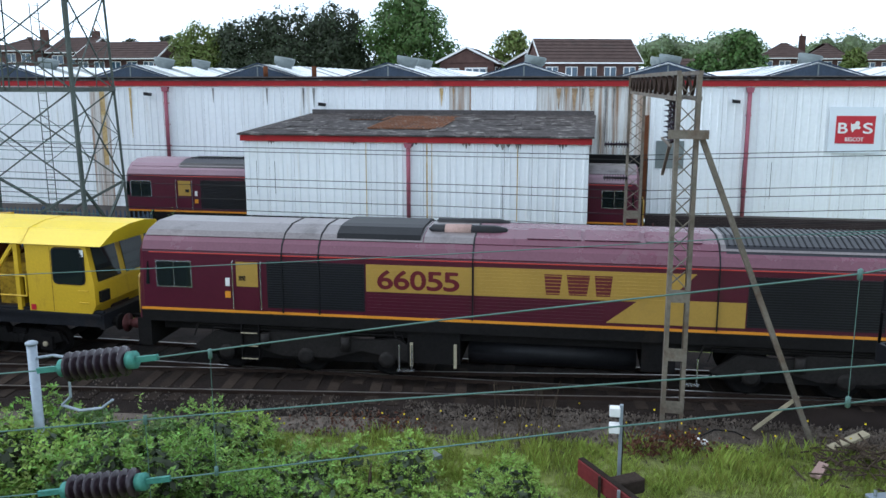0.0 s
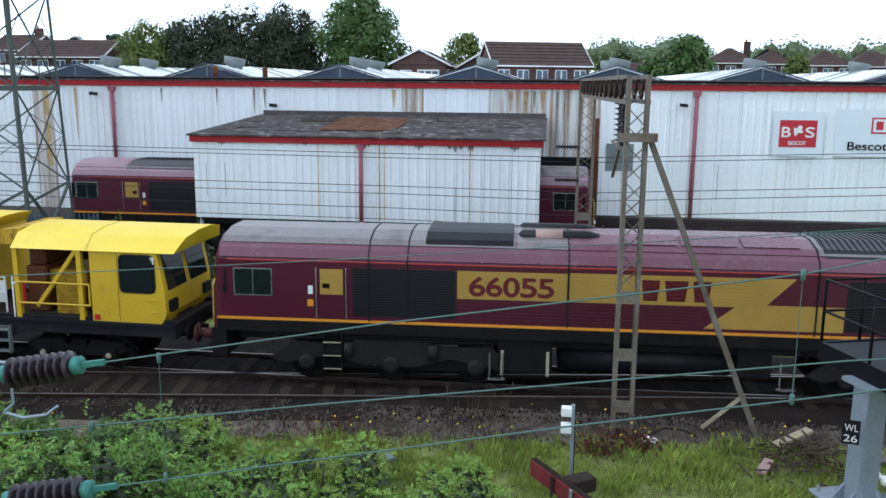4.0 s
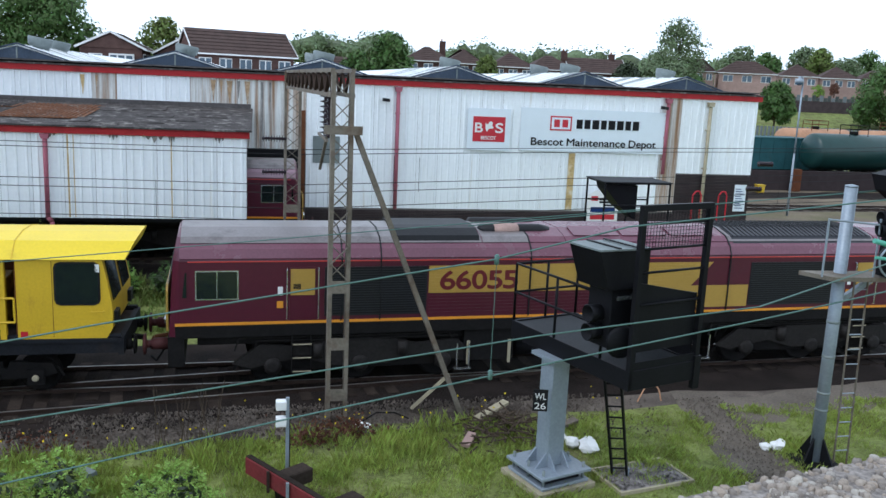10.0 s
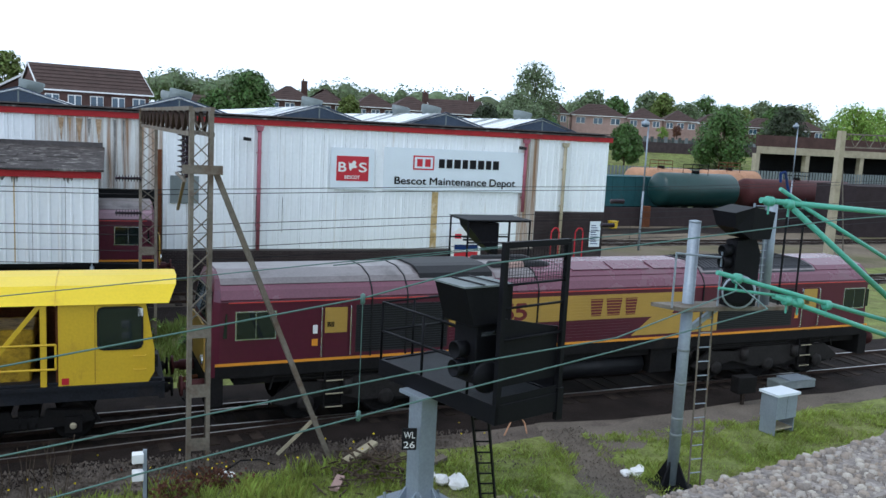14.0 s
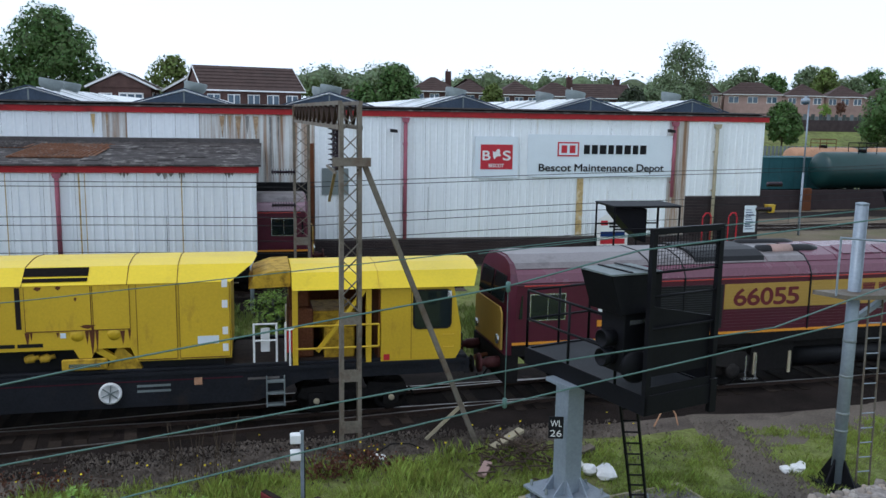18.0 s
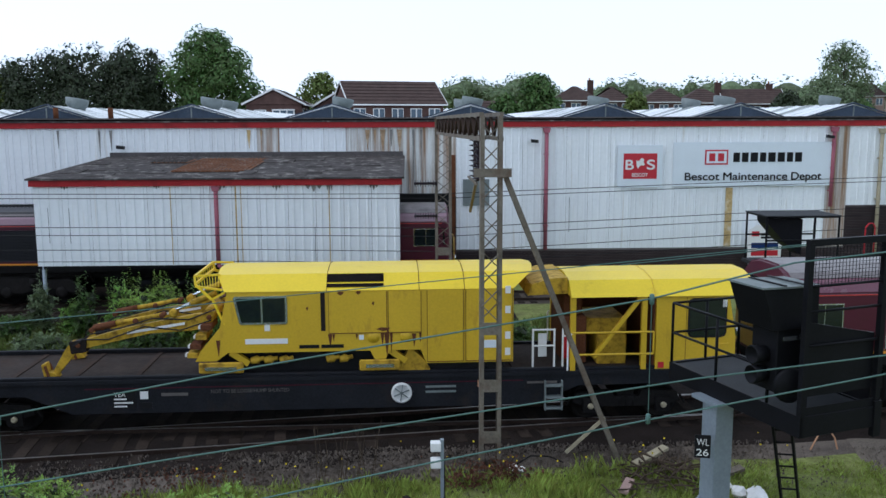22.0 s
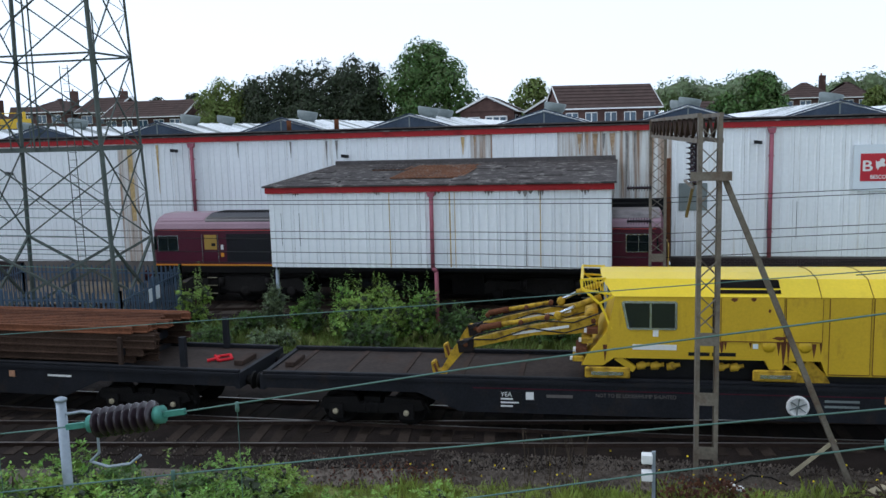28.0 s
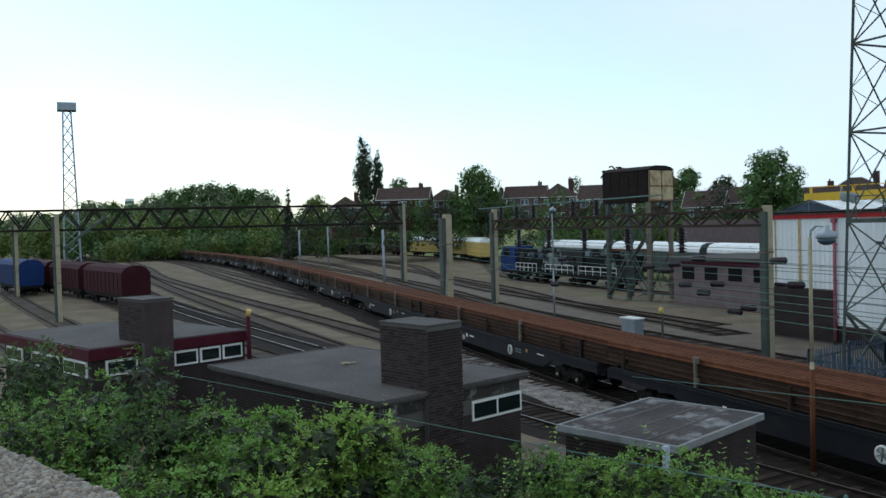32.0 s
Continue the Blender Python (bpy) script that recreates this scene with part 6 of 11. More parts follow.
    for x in (x1 - 0.05,):
        jb = bmesh.new()
        prof = [(-1.35, 3.06), (-0.985, 3.41), (-0.35, 3.512), (0.35, 3.512), (0.985, 3.41), (1.35, 3.06)]
        prism(jb, prof + [(y * 0.97, z - 0.03) for y, z in prof[::-1]], "x", x - 0.01, x + 0.01)
        part("panel_joint", jb, "yellow", top)
    bl = bmesh.new()
    prism(bl, [(D + 2.95, 3.05), (x0 - 0.02, 3.08), (x0 - 0.02, 3.46), (D + 3.45, 3.44), (D + 3.05, 3.3)], "y", -0.95, 0.95)
    part("duct", bl, "yellow_worn", c, "rust-stained yellow duct")
    for s in (-1, 1):
        y = s * 1.28
        a, b_ = sorted((y, y + s * 0.015))
        def rounded(xa, xb, za, zb, r):
            return [(xa + r, za), (xb - r, za), (xb - r * 0.3, za + r * 0.3), (xb, za + r), (xb, zb - r), (xb - r * 0.3, zb - r * 0.3), (xb - r, zb), (xa + r, zb), (xa + r * 0.3, zb - r * 0.3), (xa, zb - r), (xa, za + r), (xa + r * 0.3, za + r * 0.3)]
        w = part("cab_window", prism(bmesh.new(), rounded(x1 + 0.74, x1 + 1.66, 2.06, 3.0, 0.12), "y", a, b_), "black", cab, "rounded dark cab window")
        a, b_ = sorted((y + s * 0.0155, y + s * 0.02))
        part("pane", prism(bmesh.new(), rounded(x1 + 0.78, x1 + 1.62, 2.10, 2.96, 0.10), "y", a, b_), "glass", w)
        for z in (1.62, 1.92):
            part("grab_handle", path_tube(bmesh.new(), [(xe - 0.28, y, z), (xe - 0.28, y + s * 0.05, z), (xe - 0.04, y + s * 0.05, z), (xe - 0.04, y, z)], 0.012), "yellow", cab)
        part("door_seam", box(x1 + 0.70, min(y, y + s * 0.004), 1.36, x1 + 0.71, max(y, y + s * 0.004), 3.02), "rust", cab)
        part("sole_plate", box(x1 + 0.3, min(y, y + s * 0.012), 1.20, xe, max(y, y + s * 0.012), 1.30), "wagon", cab)
        part("warning_label", box(xe - 0.2, a, 2.78, xe - 0.1, b_, 2.95), "white", cab)
        part("warning_label", box(x1 + 0.06, a, 1.36, x1 + 0.2, b_, 1.5), "signred", cab)
        fr = bmesh.new()
        for x in (x0 + 0.06, x1 - 0.28):
            beam(fr, (x, y * 0.96, 1.20), (x, y * 0.96, 3.1), 0.12)
        beam(fr, (x0 + 0.55, y * 0.96, 1.62), (x1 - 0.34, y * 0.96, 3.06), 0.09)
        for z in (2.22, 1.70):
            tube(fr, (x0 + 0.05, y, z), (x1 - 0.05, y, z), 0.025, 6)
        tube(fr, (x1 - 0.05, y, 1.7), (x1 - 0.05, y, 2.22), 0.025, 6)
        part("side_frame", fr, "yellow", c, "yellow braced frame")
        hr = bmesh.new()
        path_tube(hr, [(x0 - 0.06, y, 1.25), (x0 - 0.06, y, 2.15), (x0 + 0.03, y, 2.2)], 0.022)
        part("hand_rail", hr, "white", c)
    # front of the cab, seen from the locomotive's side
    for w0, w1 in ((-1.1, -0.12), (0.12, 1.1)):
        ws = bmesh.new()
        v = [ws.verts.new((xe + 0.145 - (z - 2.05) * 0.181 + dd, yy, z)) for dd in (0.0, 0.015) for yy, z in ((w0, 2.12), (w1, 2.12), (w1, 3.0), (w0, 3.0))]
        for f in ((0, 1, 2, 3), (7, 6, 5, 4), (0, 4, 5, 1), (1, 5, 6, 2), (2, 6, 7, 3), (3, 7, 4, 0)):
            ws.faces.new([v[i] for i in f])
        part("windscreen", ws, "glass", cab)
    for yy in (-0.95, 0.95):
        part("lamp_box", box(xe + 0.142, yy - 0.18, 1.6, xe + 0.22, yy + 0.18, 1.88), "black", cab)
    en = box(x0 + 0.75, -0.8, 1.30, x1 - 0.55, 0.8, 2.05)
    bx(en, x0 + 0.3, -0.6, 2.05, x1 - 0.5, 0.7, 2.4)
    # worn yellow darkens the casing for the shade below the canopy
    part("engine", en, "yellow_worn", c, "yellow engine casing, darkened for the canopy's shade", bevel=0.03)
    gear = box(x0 - 0.05, -0.75, 1.34, x0 + 0.5, 0.9, 2.5)
    bx(gear, x0 - 0.02, -0.6, 2.5, x0 + 0.42, 0.6, 3.0)
    part("gear_casing", gear, "rust", c, "rust-brown gear casing under the duct", bevel=0.04)
    part("bulkhead", box(x1 - 0.05, -1.2, 1.3, x1 - 0.005, 1.2, 3.06), "rust", c)
    part("bay_back", box(x0 + 0.3, 0.9, 1.3, x1 - 0.06, 1.0, 2.6), "rust", c)
    part("floor", box(D + 2.6, -1.2, 1.295, xe, 1.2, 1.34), "deck", c)
    stp = bmesh.new()
    for k in range(3):
        bx(stp, D + 3.3, -1.42, 0.45 + k * 0.27, D + 3.72, -1.26, 0.49 + k * 0.27)
    bx(stp, D + 3.3, -1.40, 0.42, D + 3.33, -1.28, 1.12), bx(stp, D + 3.69, -1.40, 0.42, D + 3.72, -1.28, 1.12)
    part("access_step", stp, "vent", t, "grey steel access steps")
    return (t, m, c), sets


def build_rail_load(bends, L):
    """Layers of rusty long rails on one wagon, with yellow tie clamps."""
    t = thing("rail_stack", "three layers of long rusty rails lying on a wagon", "rail stack", group="rail stacks on the train")
    prof = [(-0.075, 0), (0.075, 0), (0.075, 0.02), (0.015, 0.035), (0.015, 0.12), (0.037, 0.13), (0.037, 0.17), (-0.037, 0.17), (-0.037, 0.13), (-0.015, 0.12), (-0.015, 0.035), (-0.075, 0.02)]
    for lay in range(3):
        rows = 10 if lay < 2 else 12
        for k in range(rows):
            y = -1.0 + k * 2.0 / (rows - 1)
            if 0 < k < rows - 1 and lay < 2 and k > 2:
                continue
            e = bends * random.Random(lay * 31 + k).uniform(0.0, 0.7)
            b = prism(bmesh.new(), [(y + p, 1.425 + lay * 0.37 + q) for p, q in prof], "x", -0.35, L - e if bends else L + 0.02)
            # lower layers carry their shade as a darker brown
            part("rail", b, "railrust" if lay == 2 else "railshade", t)
            if lay < 2:
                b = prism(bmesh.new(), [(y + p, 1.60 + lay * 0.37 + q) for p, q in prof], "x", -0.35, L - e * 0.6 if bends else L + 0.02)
                part("rail", b, "railshade", t)
        for x in (0.8, 4.9, 9.0, 13.1, 17.2) if lay < 2 else ():
            part("spacer", box(x, -1.1, (1.30 if lay == 0 else 1.225 + lay * 0.37), x + 0.14, 1.1, 1.42 + lay * 0.37), "wagon", t)
    for x in (0.85, 4.95, 9.05, 13.15, 17.25):
        c = bmesh.new()
        bx(c, x, -1.22, 1.30, x + 0.10, -1.13, 2.34 if x in (4.95, 13.15) else 2.1)
        if x in (4.95, 13.15):
            bx(c, x - 0.06, -1.20, 2.20, x + 0.18, -1.10, 2.40)
            bx(c, x + 0.02, -1.24, 1.55, x + 0.24, -1.15, 1.72)
        part("clamp", c, "trackrail" if x not in (4.95, 13.15) else "lattice", t, "steel rail clamp")
    return t


LOCO, LOCO_SETS = build_loco("locomotive", "maroon and gold freight locomotive with grimy roof")
MACHINE, MACHINE_SETS = build_machine_wagon()
WAG_L, WAG_PITCH = 20.6, 21.3
RAIL_WAGON, RAIL_SETS = flat_wagon("dark blue-grey flat wagon loaded with long rails", WAG_L, 2.8, 12.3)
tagged(RAIL_WAGON, group="rail-carrying wagons of the train")
LOAD = build_rail_load(0.0, 20.93)
FIRST_LOAD = build_rail_load(1.0, 18.2)
for yy in (-1.12, 1.12):
    part("stake", box(18.95, yy - 0.06, 1.3, 19.10, yy + 0.06, 2.15), "wagon", RAIL_WAGON, "upright end stake")
for yy in (-1.12, 1.12):
    part("stake", box(0.35, yy - 0.06, 1.3, 0.5, yy + 0.06, 1.5), "wagon", RAIL_WAGON)

# distance of the left end of each vehicle from the left end of the locomotive
TRAIN = [(LOCO, 0.0, 4.05, LOCO_L - 4.05)]
for ob in MACHINE:
    TRAIN.append((ob, -21.36, 2.7, 17.6))
WAGON_SETS = list(RAIL_SETS)
first_left = -21.36 - 0.45 - WAG_L
TRAIN.append((RAIL_WAGON, first_left, 2.8, WAG_L - 2.8))
TRAIN.append((FIRST_LOAD, first_left - 0.0, 2.8, WAG_L - 2.8))
STRAP = solid("red_strap", path_tube(bmesh.new(), [(19.2, -0.3, 1.33), (19.45, -0.15, 1.37), (19.3, 0.1, 1.34), (19.6, 0.2, 1.37), (19.75, 0.0, 1.33), (19.5, -0.25, 1.33), (19.3, -0.05, 1.40)], 0.04), "bright_red", "crumpled bright red strap on the wagon deck", "strap")
TRAIN.append((STRAP, first_left, 2.8, WAG_L - 2.8))
for n in range(1, 13):
    w = copy_thing(RAIL_WAGON, pose(0, 0, 0))
    g = copy_thing(LOAD, pose(0, 0, 0)) if n > 1 else LOAD
    TRAIN.append((w, first_left - n * WAG_PITCH, 2.8, WAG_L - 2.8))
    TRAIN.append((g, first_left - n * WAG_PITCH, 2.8, WAG_L - 2.8))
    if n < 3:
        for o in w.children_recursive:
            if o.name.startswith("wheelset"):
                WAGON_SETS.append(o)

# place of the locomotive's left end along the line, second by second
RUN = [(0, -10.84), (2, -9.30), (4, -7.62), (6.5, -5.27), (9, -2.68), (10.5, -1.22), (13, 1.22), (14.75, 2.88), (16.5, 4.42), (18, 5.70), (19, 6.52), (20, 7.30), (21, 8.12), (22, 8.85), (23, 9.56), (24, 10.24), (24.5, 10.57), (26.5, 11.81), (27, 12.13), (28, 12.79), (29, 13.42), (30, 14.0), (31, 14.58), (32, 15.12)]
ARC = np.concatenate([[0], np.cumsum(np.hypot(*np.diff(MAIN, axis=0).T))])
ARC0 = float(np.interp(0.0, MAIN[:, 0], ARC))


def on_line(s):
    """The place on the running line at s metres of line past x = 0."""
    return np.array([np.interp(s + ARC0, ARC, MAIN[:, 0]), np.interp(s + ARC0, ARC, MAIN[:, 1])])


def vehicle_pose(left, a, b, advance):
    p, q = on_line(left + a + advance), on_line(left + b + advance)
    d = (q - p) / np.hypot(*(q - p))
    o = p - d * a
    return pose(o[0], o[1], 0, 0, 0, math.degrees(math.atan2(d[1], d[0])))


def motions():
    """The train draws slowly to the right; its wheels turn with it."""
    ts, xs = [t for t, _ in RUN], [x for _, x in RUN]
    for ob, left, a, b in TRAIN:
        keep = ob.scale.copy()
        walk(ob, [(t, vehicle_pose(left, a, b, x)) for t, x in RUN])
        ob.scale = keep
    for wheels, r in ((LOCO_SETS, 0.53), (MACHINE_SETS + WAGON_SETS, 0.42)):
        rows = []
        for k in range(81):
            t = k * 0.4
            rows.append((t, math.degrees((float(np.interp(t, ts, xs)) - xs[0]) / r)))
        for w in wheels:
            x, y, z = w.location
            walk(w, [(t, pose(x, y, z, 0, turn, 0)) for t, turn in rows])


# ---- plants ----
def unit(v):
    return v / np.maximum(np.linalg.norm(v, axis=1, keepdims=True), 1e-6)


def skin_points(rs, lumps, count):
    """Places near the skin of the lumps (centre x y z, radii x y z), and the way out from each."""
    lm = np.array(lumps, float)
    w = np.maximum(lm[:, 3], lm[:, 4]) ** 2
    k = rs.choice(len(lm), count, p=w / w.sum())
    d = unit(rs.normal(size=(count, 3)))
    c, r = lm[k, :3], lm[k, 3:]
    wob = np.sin(d[:, 0] * 5.1 + c[:, 0]) * np.sin(d[:, 1] * 4.7 + c[:, 1]) + 0.6 * np.sin(d[:, 2] * 8.3 + d[:, 0] * 6.1 + c[:, 2])
    deep = (1 - 0.5 * rs.random(count) ** 2.2) * (1 + 0.13 * wob)
    return c + d * r * deep[:, None], d


def leaf_cloud(rng, lumps, count, size, flat=0.6):
    """Single leaves, turned outwards and upwards, thick near the skin of each lump."""
    rs = np.random.RandomState(rng.randrange(1 << 30))
    p, d = skin_points(rs, lumps, count)
    s = (size * rs.uniform(0.6, 1.35, count))[:, None]
    face = unit(d * 0.9 + rs.normal(size=(count, 3)) * (0.55, 0.55, 0.45) + (0, 0, 0.45))
    t = unit(np.cross(face, rs.normal(size=(count, 3)) * (1, 1, flat)))
    u = np.cross(face, t)
    return np.stack([p - t * s, p + u * s * 0.55, p + t * s, p - u * s * 0.55], 1)


def spray_cloud(rng, lumps, sprays, size, pairs=3):
    """Compound leaves: each spray is a short stalk with paired leaflets and one at its tip, drooping outwards."""
    rs = np.random.RandomState(rng.randrange(1 << 30))
    p, d = skin_points(rs, lumps, sprays)
    run = unit(d * 0.8 + rs.normal(size=(sprays, 3)) * 0.55 + (0, 0, 0.15))
    side = unit(np.cross(run, np.array((0, 0, 1.0)) + rs.normal(size=(sprays, 3)) * 0.35))
    up = np.cross(side, run)
    big = (size * rs.uniform(0.65, 1.3, sprays))[:, None]
    out = []
    for k in range(pairs * 2 + 1):
        tip = k == pairs * 2
        sg = 0.0 if tip else (1 if k % 2 else -1)
        f = 1.0 if tip else 0.25 + 0.75 * (k // 2) / pairs
        base = p + run * big * (1.6 * f) - np.array((0, 0, 1.0)) * big * (0.5 * f * f)
        way = unit(run * (1.0 if tip else 0.45) + side * sg * 0.9 + rs.normal(size=(sprays, 3)) * 0.22 - np.array((0, 0, 0.18)))
        wide = unit(np.cross(way, up + rs.normal(size=(sprays, 3)) * 0.35))
        ln = big * rs.uniform(0.8, 1.15, (sprays, 1))
        mid = base + way * ln * 0.45
        out.append(np.stack([base, mid + wide * ln * 0.24, base + way * ln, mid - wide * ln * 0.24], 1))
    return np.concatenate(out)


def tree(label, x, y, height, width, leaf="leaf_mid", seed=0, leaves=3400, leaf_size=0.30, base=None, shape="round", trunk=0.3, category="tree", name="tree", sprays=False, clumps=27):
    """A tapered trunk that forks into limbs, and an uneven crown of leaves."""
    if leaf_size > 0.13:
        leaf_size, leaves = leaf_size * 0.66, int(leaves * 0.9)
    rng = random.Random(seed * 7 + 3)
    z0 = ground_z(x, y) if base is None else base
    t = thing(name, label, category, pose(x, y, z0))
    b = bmesh.new()
    r = 0.02 * height + 0.05
    low = height * trunk
    tube(b, (0, 0, -0.2), (0.05, 0, low), r, 8, r * 0.7)
    tube(b, (0.05, 0, low), (0.1, 0.05, height * 0.85), r * 0.7, 7, r * 0.15)
    lumps = []
    n = {"round": 22, "column": 13, "cone": 10, "bush": clumps}[shape]
    height *= 1.12
    for k in range(n):
        a = k * 2.4 + rng.uniform(-0.4, 0.4)
        f = (k + 0.5) / n
        if shape == "round":
            zz = low + (height - low) * (0.16 + 0.68 * f)
            out = width / 2 * 0.66 * math.sin(math.pi * min(1, 0.22 + f * 0.72)) * rng.uniform(0.7, 1.1)
            rad = width / 2 * rng.uniform(0.28, 0.46)
            lumps.append((out * math.cos(a), out * math.sin(a), zz, rad, rad, rad * 0.8))
        elif shape == "column":
            zz = low + (height - low) * f * 0.95
            rad = width / 2 * math.sqrt(max(0.05, 1.0 - ((f - 0.36) / 0.66) ** 2)) * rng.uniform(0.85, 1.1)
            lumps.append((rng.uniform(-0.12, 0.12) * width, rng.uniform(-0.12, 0.12) * width, zz, rad, rad, (height - low) / n * 1.2))
        elif shape == "cone":
            zz = low + (height - low) * f * 0.94
            rad = width / 2 * (1.06 - 0.85 * f) * rng.uniform(0.85, 1.1)
            lumps.append((rng.uniform(-0.08, 0.08) * width, rng.uniform(-0.08, 0.08) * width, zz, rad, rad, (height - low) / n * 1.1))
        else:
            zz = height * (0.18 + 0.62 * rng.random())
            out = width / 2 * 0.75 * math.sqrt(rng.random())
            zz *= 1.08 - 0.35 * (out / (width / 2)) ** 2
            rad = width / 2 * rng.uniform(0.18, 0.36) * math.sqrt(27 / clumps)
            lumps.append((out * math.cos(a), out * math.sin(a), zz, rad, rad, min(rad, height * 0.34)))
        lx, ly, lz = lumps[-1][:3]
        if shape != "bush":
            tube(b, (0.05, 0, low + (lz - low) * 0.35), (lx, ly, lz), r * 0.28, 5, r * 0.08)
    if name == "scrub":
        b.free()
        leaves, leaf_size = int(leaves * 0.62), leaf_size * 1.2
    else:
        part("trunk", b, "bark", t)
    co = spray_cloud(rng, lumps, leaves // 7, leaf_size) if sprays else leaf_cloud(rng, lumps, leaves, leaf_size)
    tagged(quads("crown", co, leaf, t), kind="stuff")
    if not sprays and name == "tree" and leaves > 2000:
        deep = [(lx, ly, lz, rx * 0.7, ry * 0.7, rz * 0.7) for lx, ly, lz, rx, ry, rz in lumps]
        tagged(quads("inner_leaves", leaf_cloud(rng, deep, leaves // 9, leaf_size * 2.2), leaf, t), kind="stuff")
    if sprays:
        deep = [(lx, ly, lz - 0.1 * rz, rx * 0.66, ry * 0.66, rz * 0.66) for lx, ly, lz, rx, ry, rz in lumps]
        # darker leaf colour here paints the shaded hollows inside the bush
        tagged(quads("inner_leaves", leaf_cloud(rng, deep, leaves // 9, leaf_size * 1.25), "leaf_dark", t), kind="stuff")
    return t


def bush_shoots(t, rng, height, width, count, leaf):
    verts, faces = [], []
    for _ in range(count):
        a, rr = rng.uniform(0, math.tau), width / 2 * rng.random() ** 0.8 * 0.85
        x, y = rr * math.cos(a), rr * math.sin(a)
        top = height * rng.uniform(0.85, 1.14)
        for k in range(16):
            z = top * (0.62 + 0.38 * k / 15)
            for s in (-1, 1):
                an = rng.uniform(0, math.tau)
                d = Vector((math.cos(an), math.sin(an), 0.35))
                u = Vector((-math.sin(an), math.cos(an), 0))
                p, n, ln = Vector((x + rng.uniform(-0.03, 0.03), y, z)), len(verts), 0.085
                verts += [p, p + d * ln * 0.5 + u * ln * 0.24, p + d * ln, p + d * ln * 0.5 - u * ln * 0.24]
                faces.append((n, n + 1, n + 2, n + 3))
    tagged(raw("shoot_growth", verts, faces, leaf, t), kind="stuff")


def grass_patch(name, label, x0, x1, y_of, n, h, material, seed, lean=0.4, width=0.012):
    """Blades of grass over a strip of ground, denser in clumps, thin along the trodden path."""
    rs = np.random.RandomState(seed)
    m = n * 3
    x = rs.uniform(x0, x1, m)
    gx = np.linspace(x0, x1, 40)
    lo, hi = np.interp(x, gx, [y_of(v)[0] for v in gx]), np.interp(x, gx, [y_of(v)[1] for v in gx])
    y = lo + (hi - lo) * rs.random(m)
    patch = 0.5 * np.sin(x * 1.9 + seed + 1.3 * np.sin(y * 1.1)) * np.sin(y * 2.3 + seed) + 0.4 * np.sin(x * 5.3 + y * 3.1) * np.sin(y * 4.7 - x * 2.0)
    keep = (patch > rs.uniform(-0.8, 0.35, m)) & (np.abs(x - np.interp(y, [11, 13, 15.5, 17.5], [8.5, 9.6, 10.0, 10.4])) > rs.uniform(0.25, 0.75, m))
    x, y, patch = x[keep][:n], y[keep][:n], patch[keep][:n]
    g = np.array([ground_z(a, b) for a, b in zip(x, y)])
    hh = h * rs.uniform(0.3, 1.5, len(x)) * (1 + 1.0 * patch)
    out = []
    for _ in range(5):
        k = len(x)
        a = rs.uniform(0, math.tau, k)
        d = np.stack([np.cos(a), np.sin(a), 0 * a], 1)
        u = np.stack([-d[:, 1], d[:, 0], 0 * a], 1) * (width * rs.uniform(0.6, 1.4, k))[:, None]
        p = np.stack([x + rs.normal(0, 0.05, k), y + rs.normal(0, 0.05, k), g], 1)
        q = (hh * rs.uniform(0.6, 1.2, k))[:, None]
        z = np.array((0, 0, 1.0))
        out.append(np.stack([p - u, p + u, p + d * q * lean * 0.4 + z * q * 0.65 + u * 0.6, p + d * q * lean + z * q], 1))
    return tagged(quads(name, np.concatenate(out), material), label, kind="stuff")


def scatter_flowers(name, label, spots, n, material, size, seed, h=(0.25, 0.6)):
    rng = random.Random(seed)
    verts, faces = [], []
    for _ in range(n):
        cx, cy, r = rng.choice(spots)
        p = Vector((cx + rng.gauss(0, r), cy + rng.gauss(0, r * 0.5), rng.uniform(*h)))
        for _ in range(3):
            d = Vector((rng.gauss(0, 1), rng.gauss(0, 1), rng.gauss(0, 1))).normalized() * size
            u = d.cross(Vector((rng.gauss(0, 1), rng.gauss(0, 1), rng.gauss(0, 1)))).normalized() * size
            i = len(verts)
            verts += [p - d, p + u, p + d, p - u]
            faces.append((i, i + 1, i + 2, i + 3))
    return tagged(raw(name, verts, faces, material), label, kind="stuff")


def stones(name, label, spots, n, size, material, seed, z=-0.08):
    rng = random.Random(seed)
    verts, faces = [], []
    for _ in range(n):
        x0, x1, y0, y1 = rng.choice(spots)
        x, y, s = rng.uniform(x0, x1), rng.uniform(y0, y1), size * rng.uniform(0.5, 1.5)
        i = len(verts)
        verts += [(x + rng.uniform(-s, s), y + rng.uniform(-s, s), z - s * 0.3) for _ in range(3)] + [(x + rng.uniform(-s, s) * 0.5, y + rng.uniform(-s, s) * 0.5, z + s * rng.uniform(0.5, 1.1)) for _ in range(2)]
        faces += [(i, i + 1, i + 3), (i + 1, i + 2, i + 3), (i + 2, i, i + 4), (i, i + 3, i + 4), (i + 2, i + 4, i + 3)]
    return tagged(raw(name, verts, faces, material), label, kind="stuff")


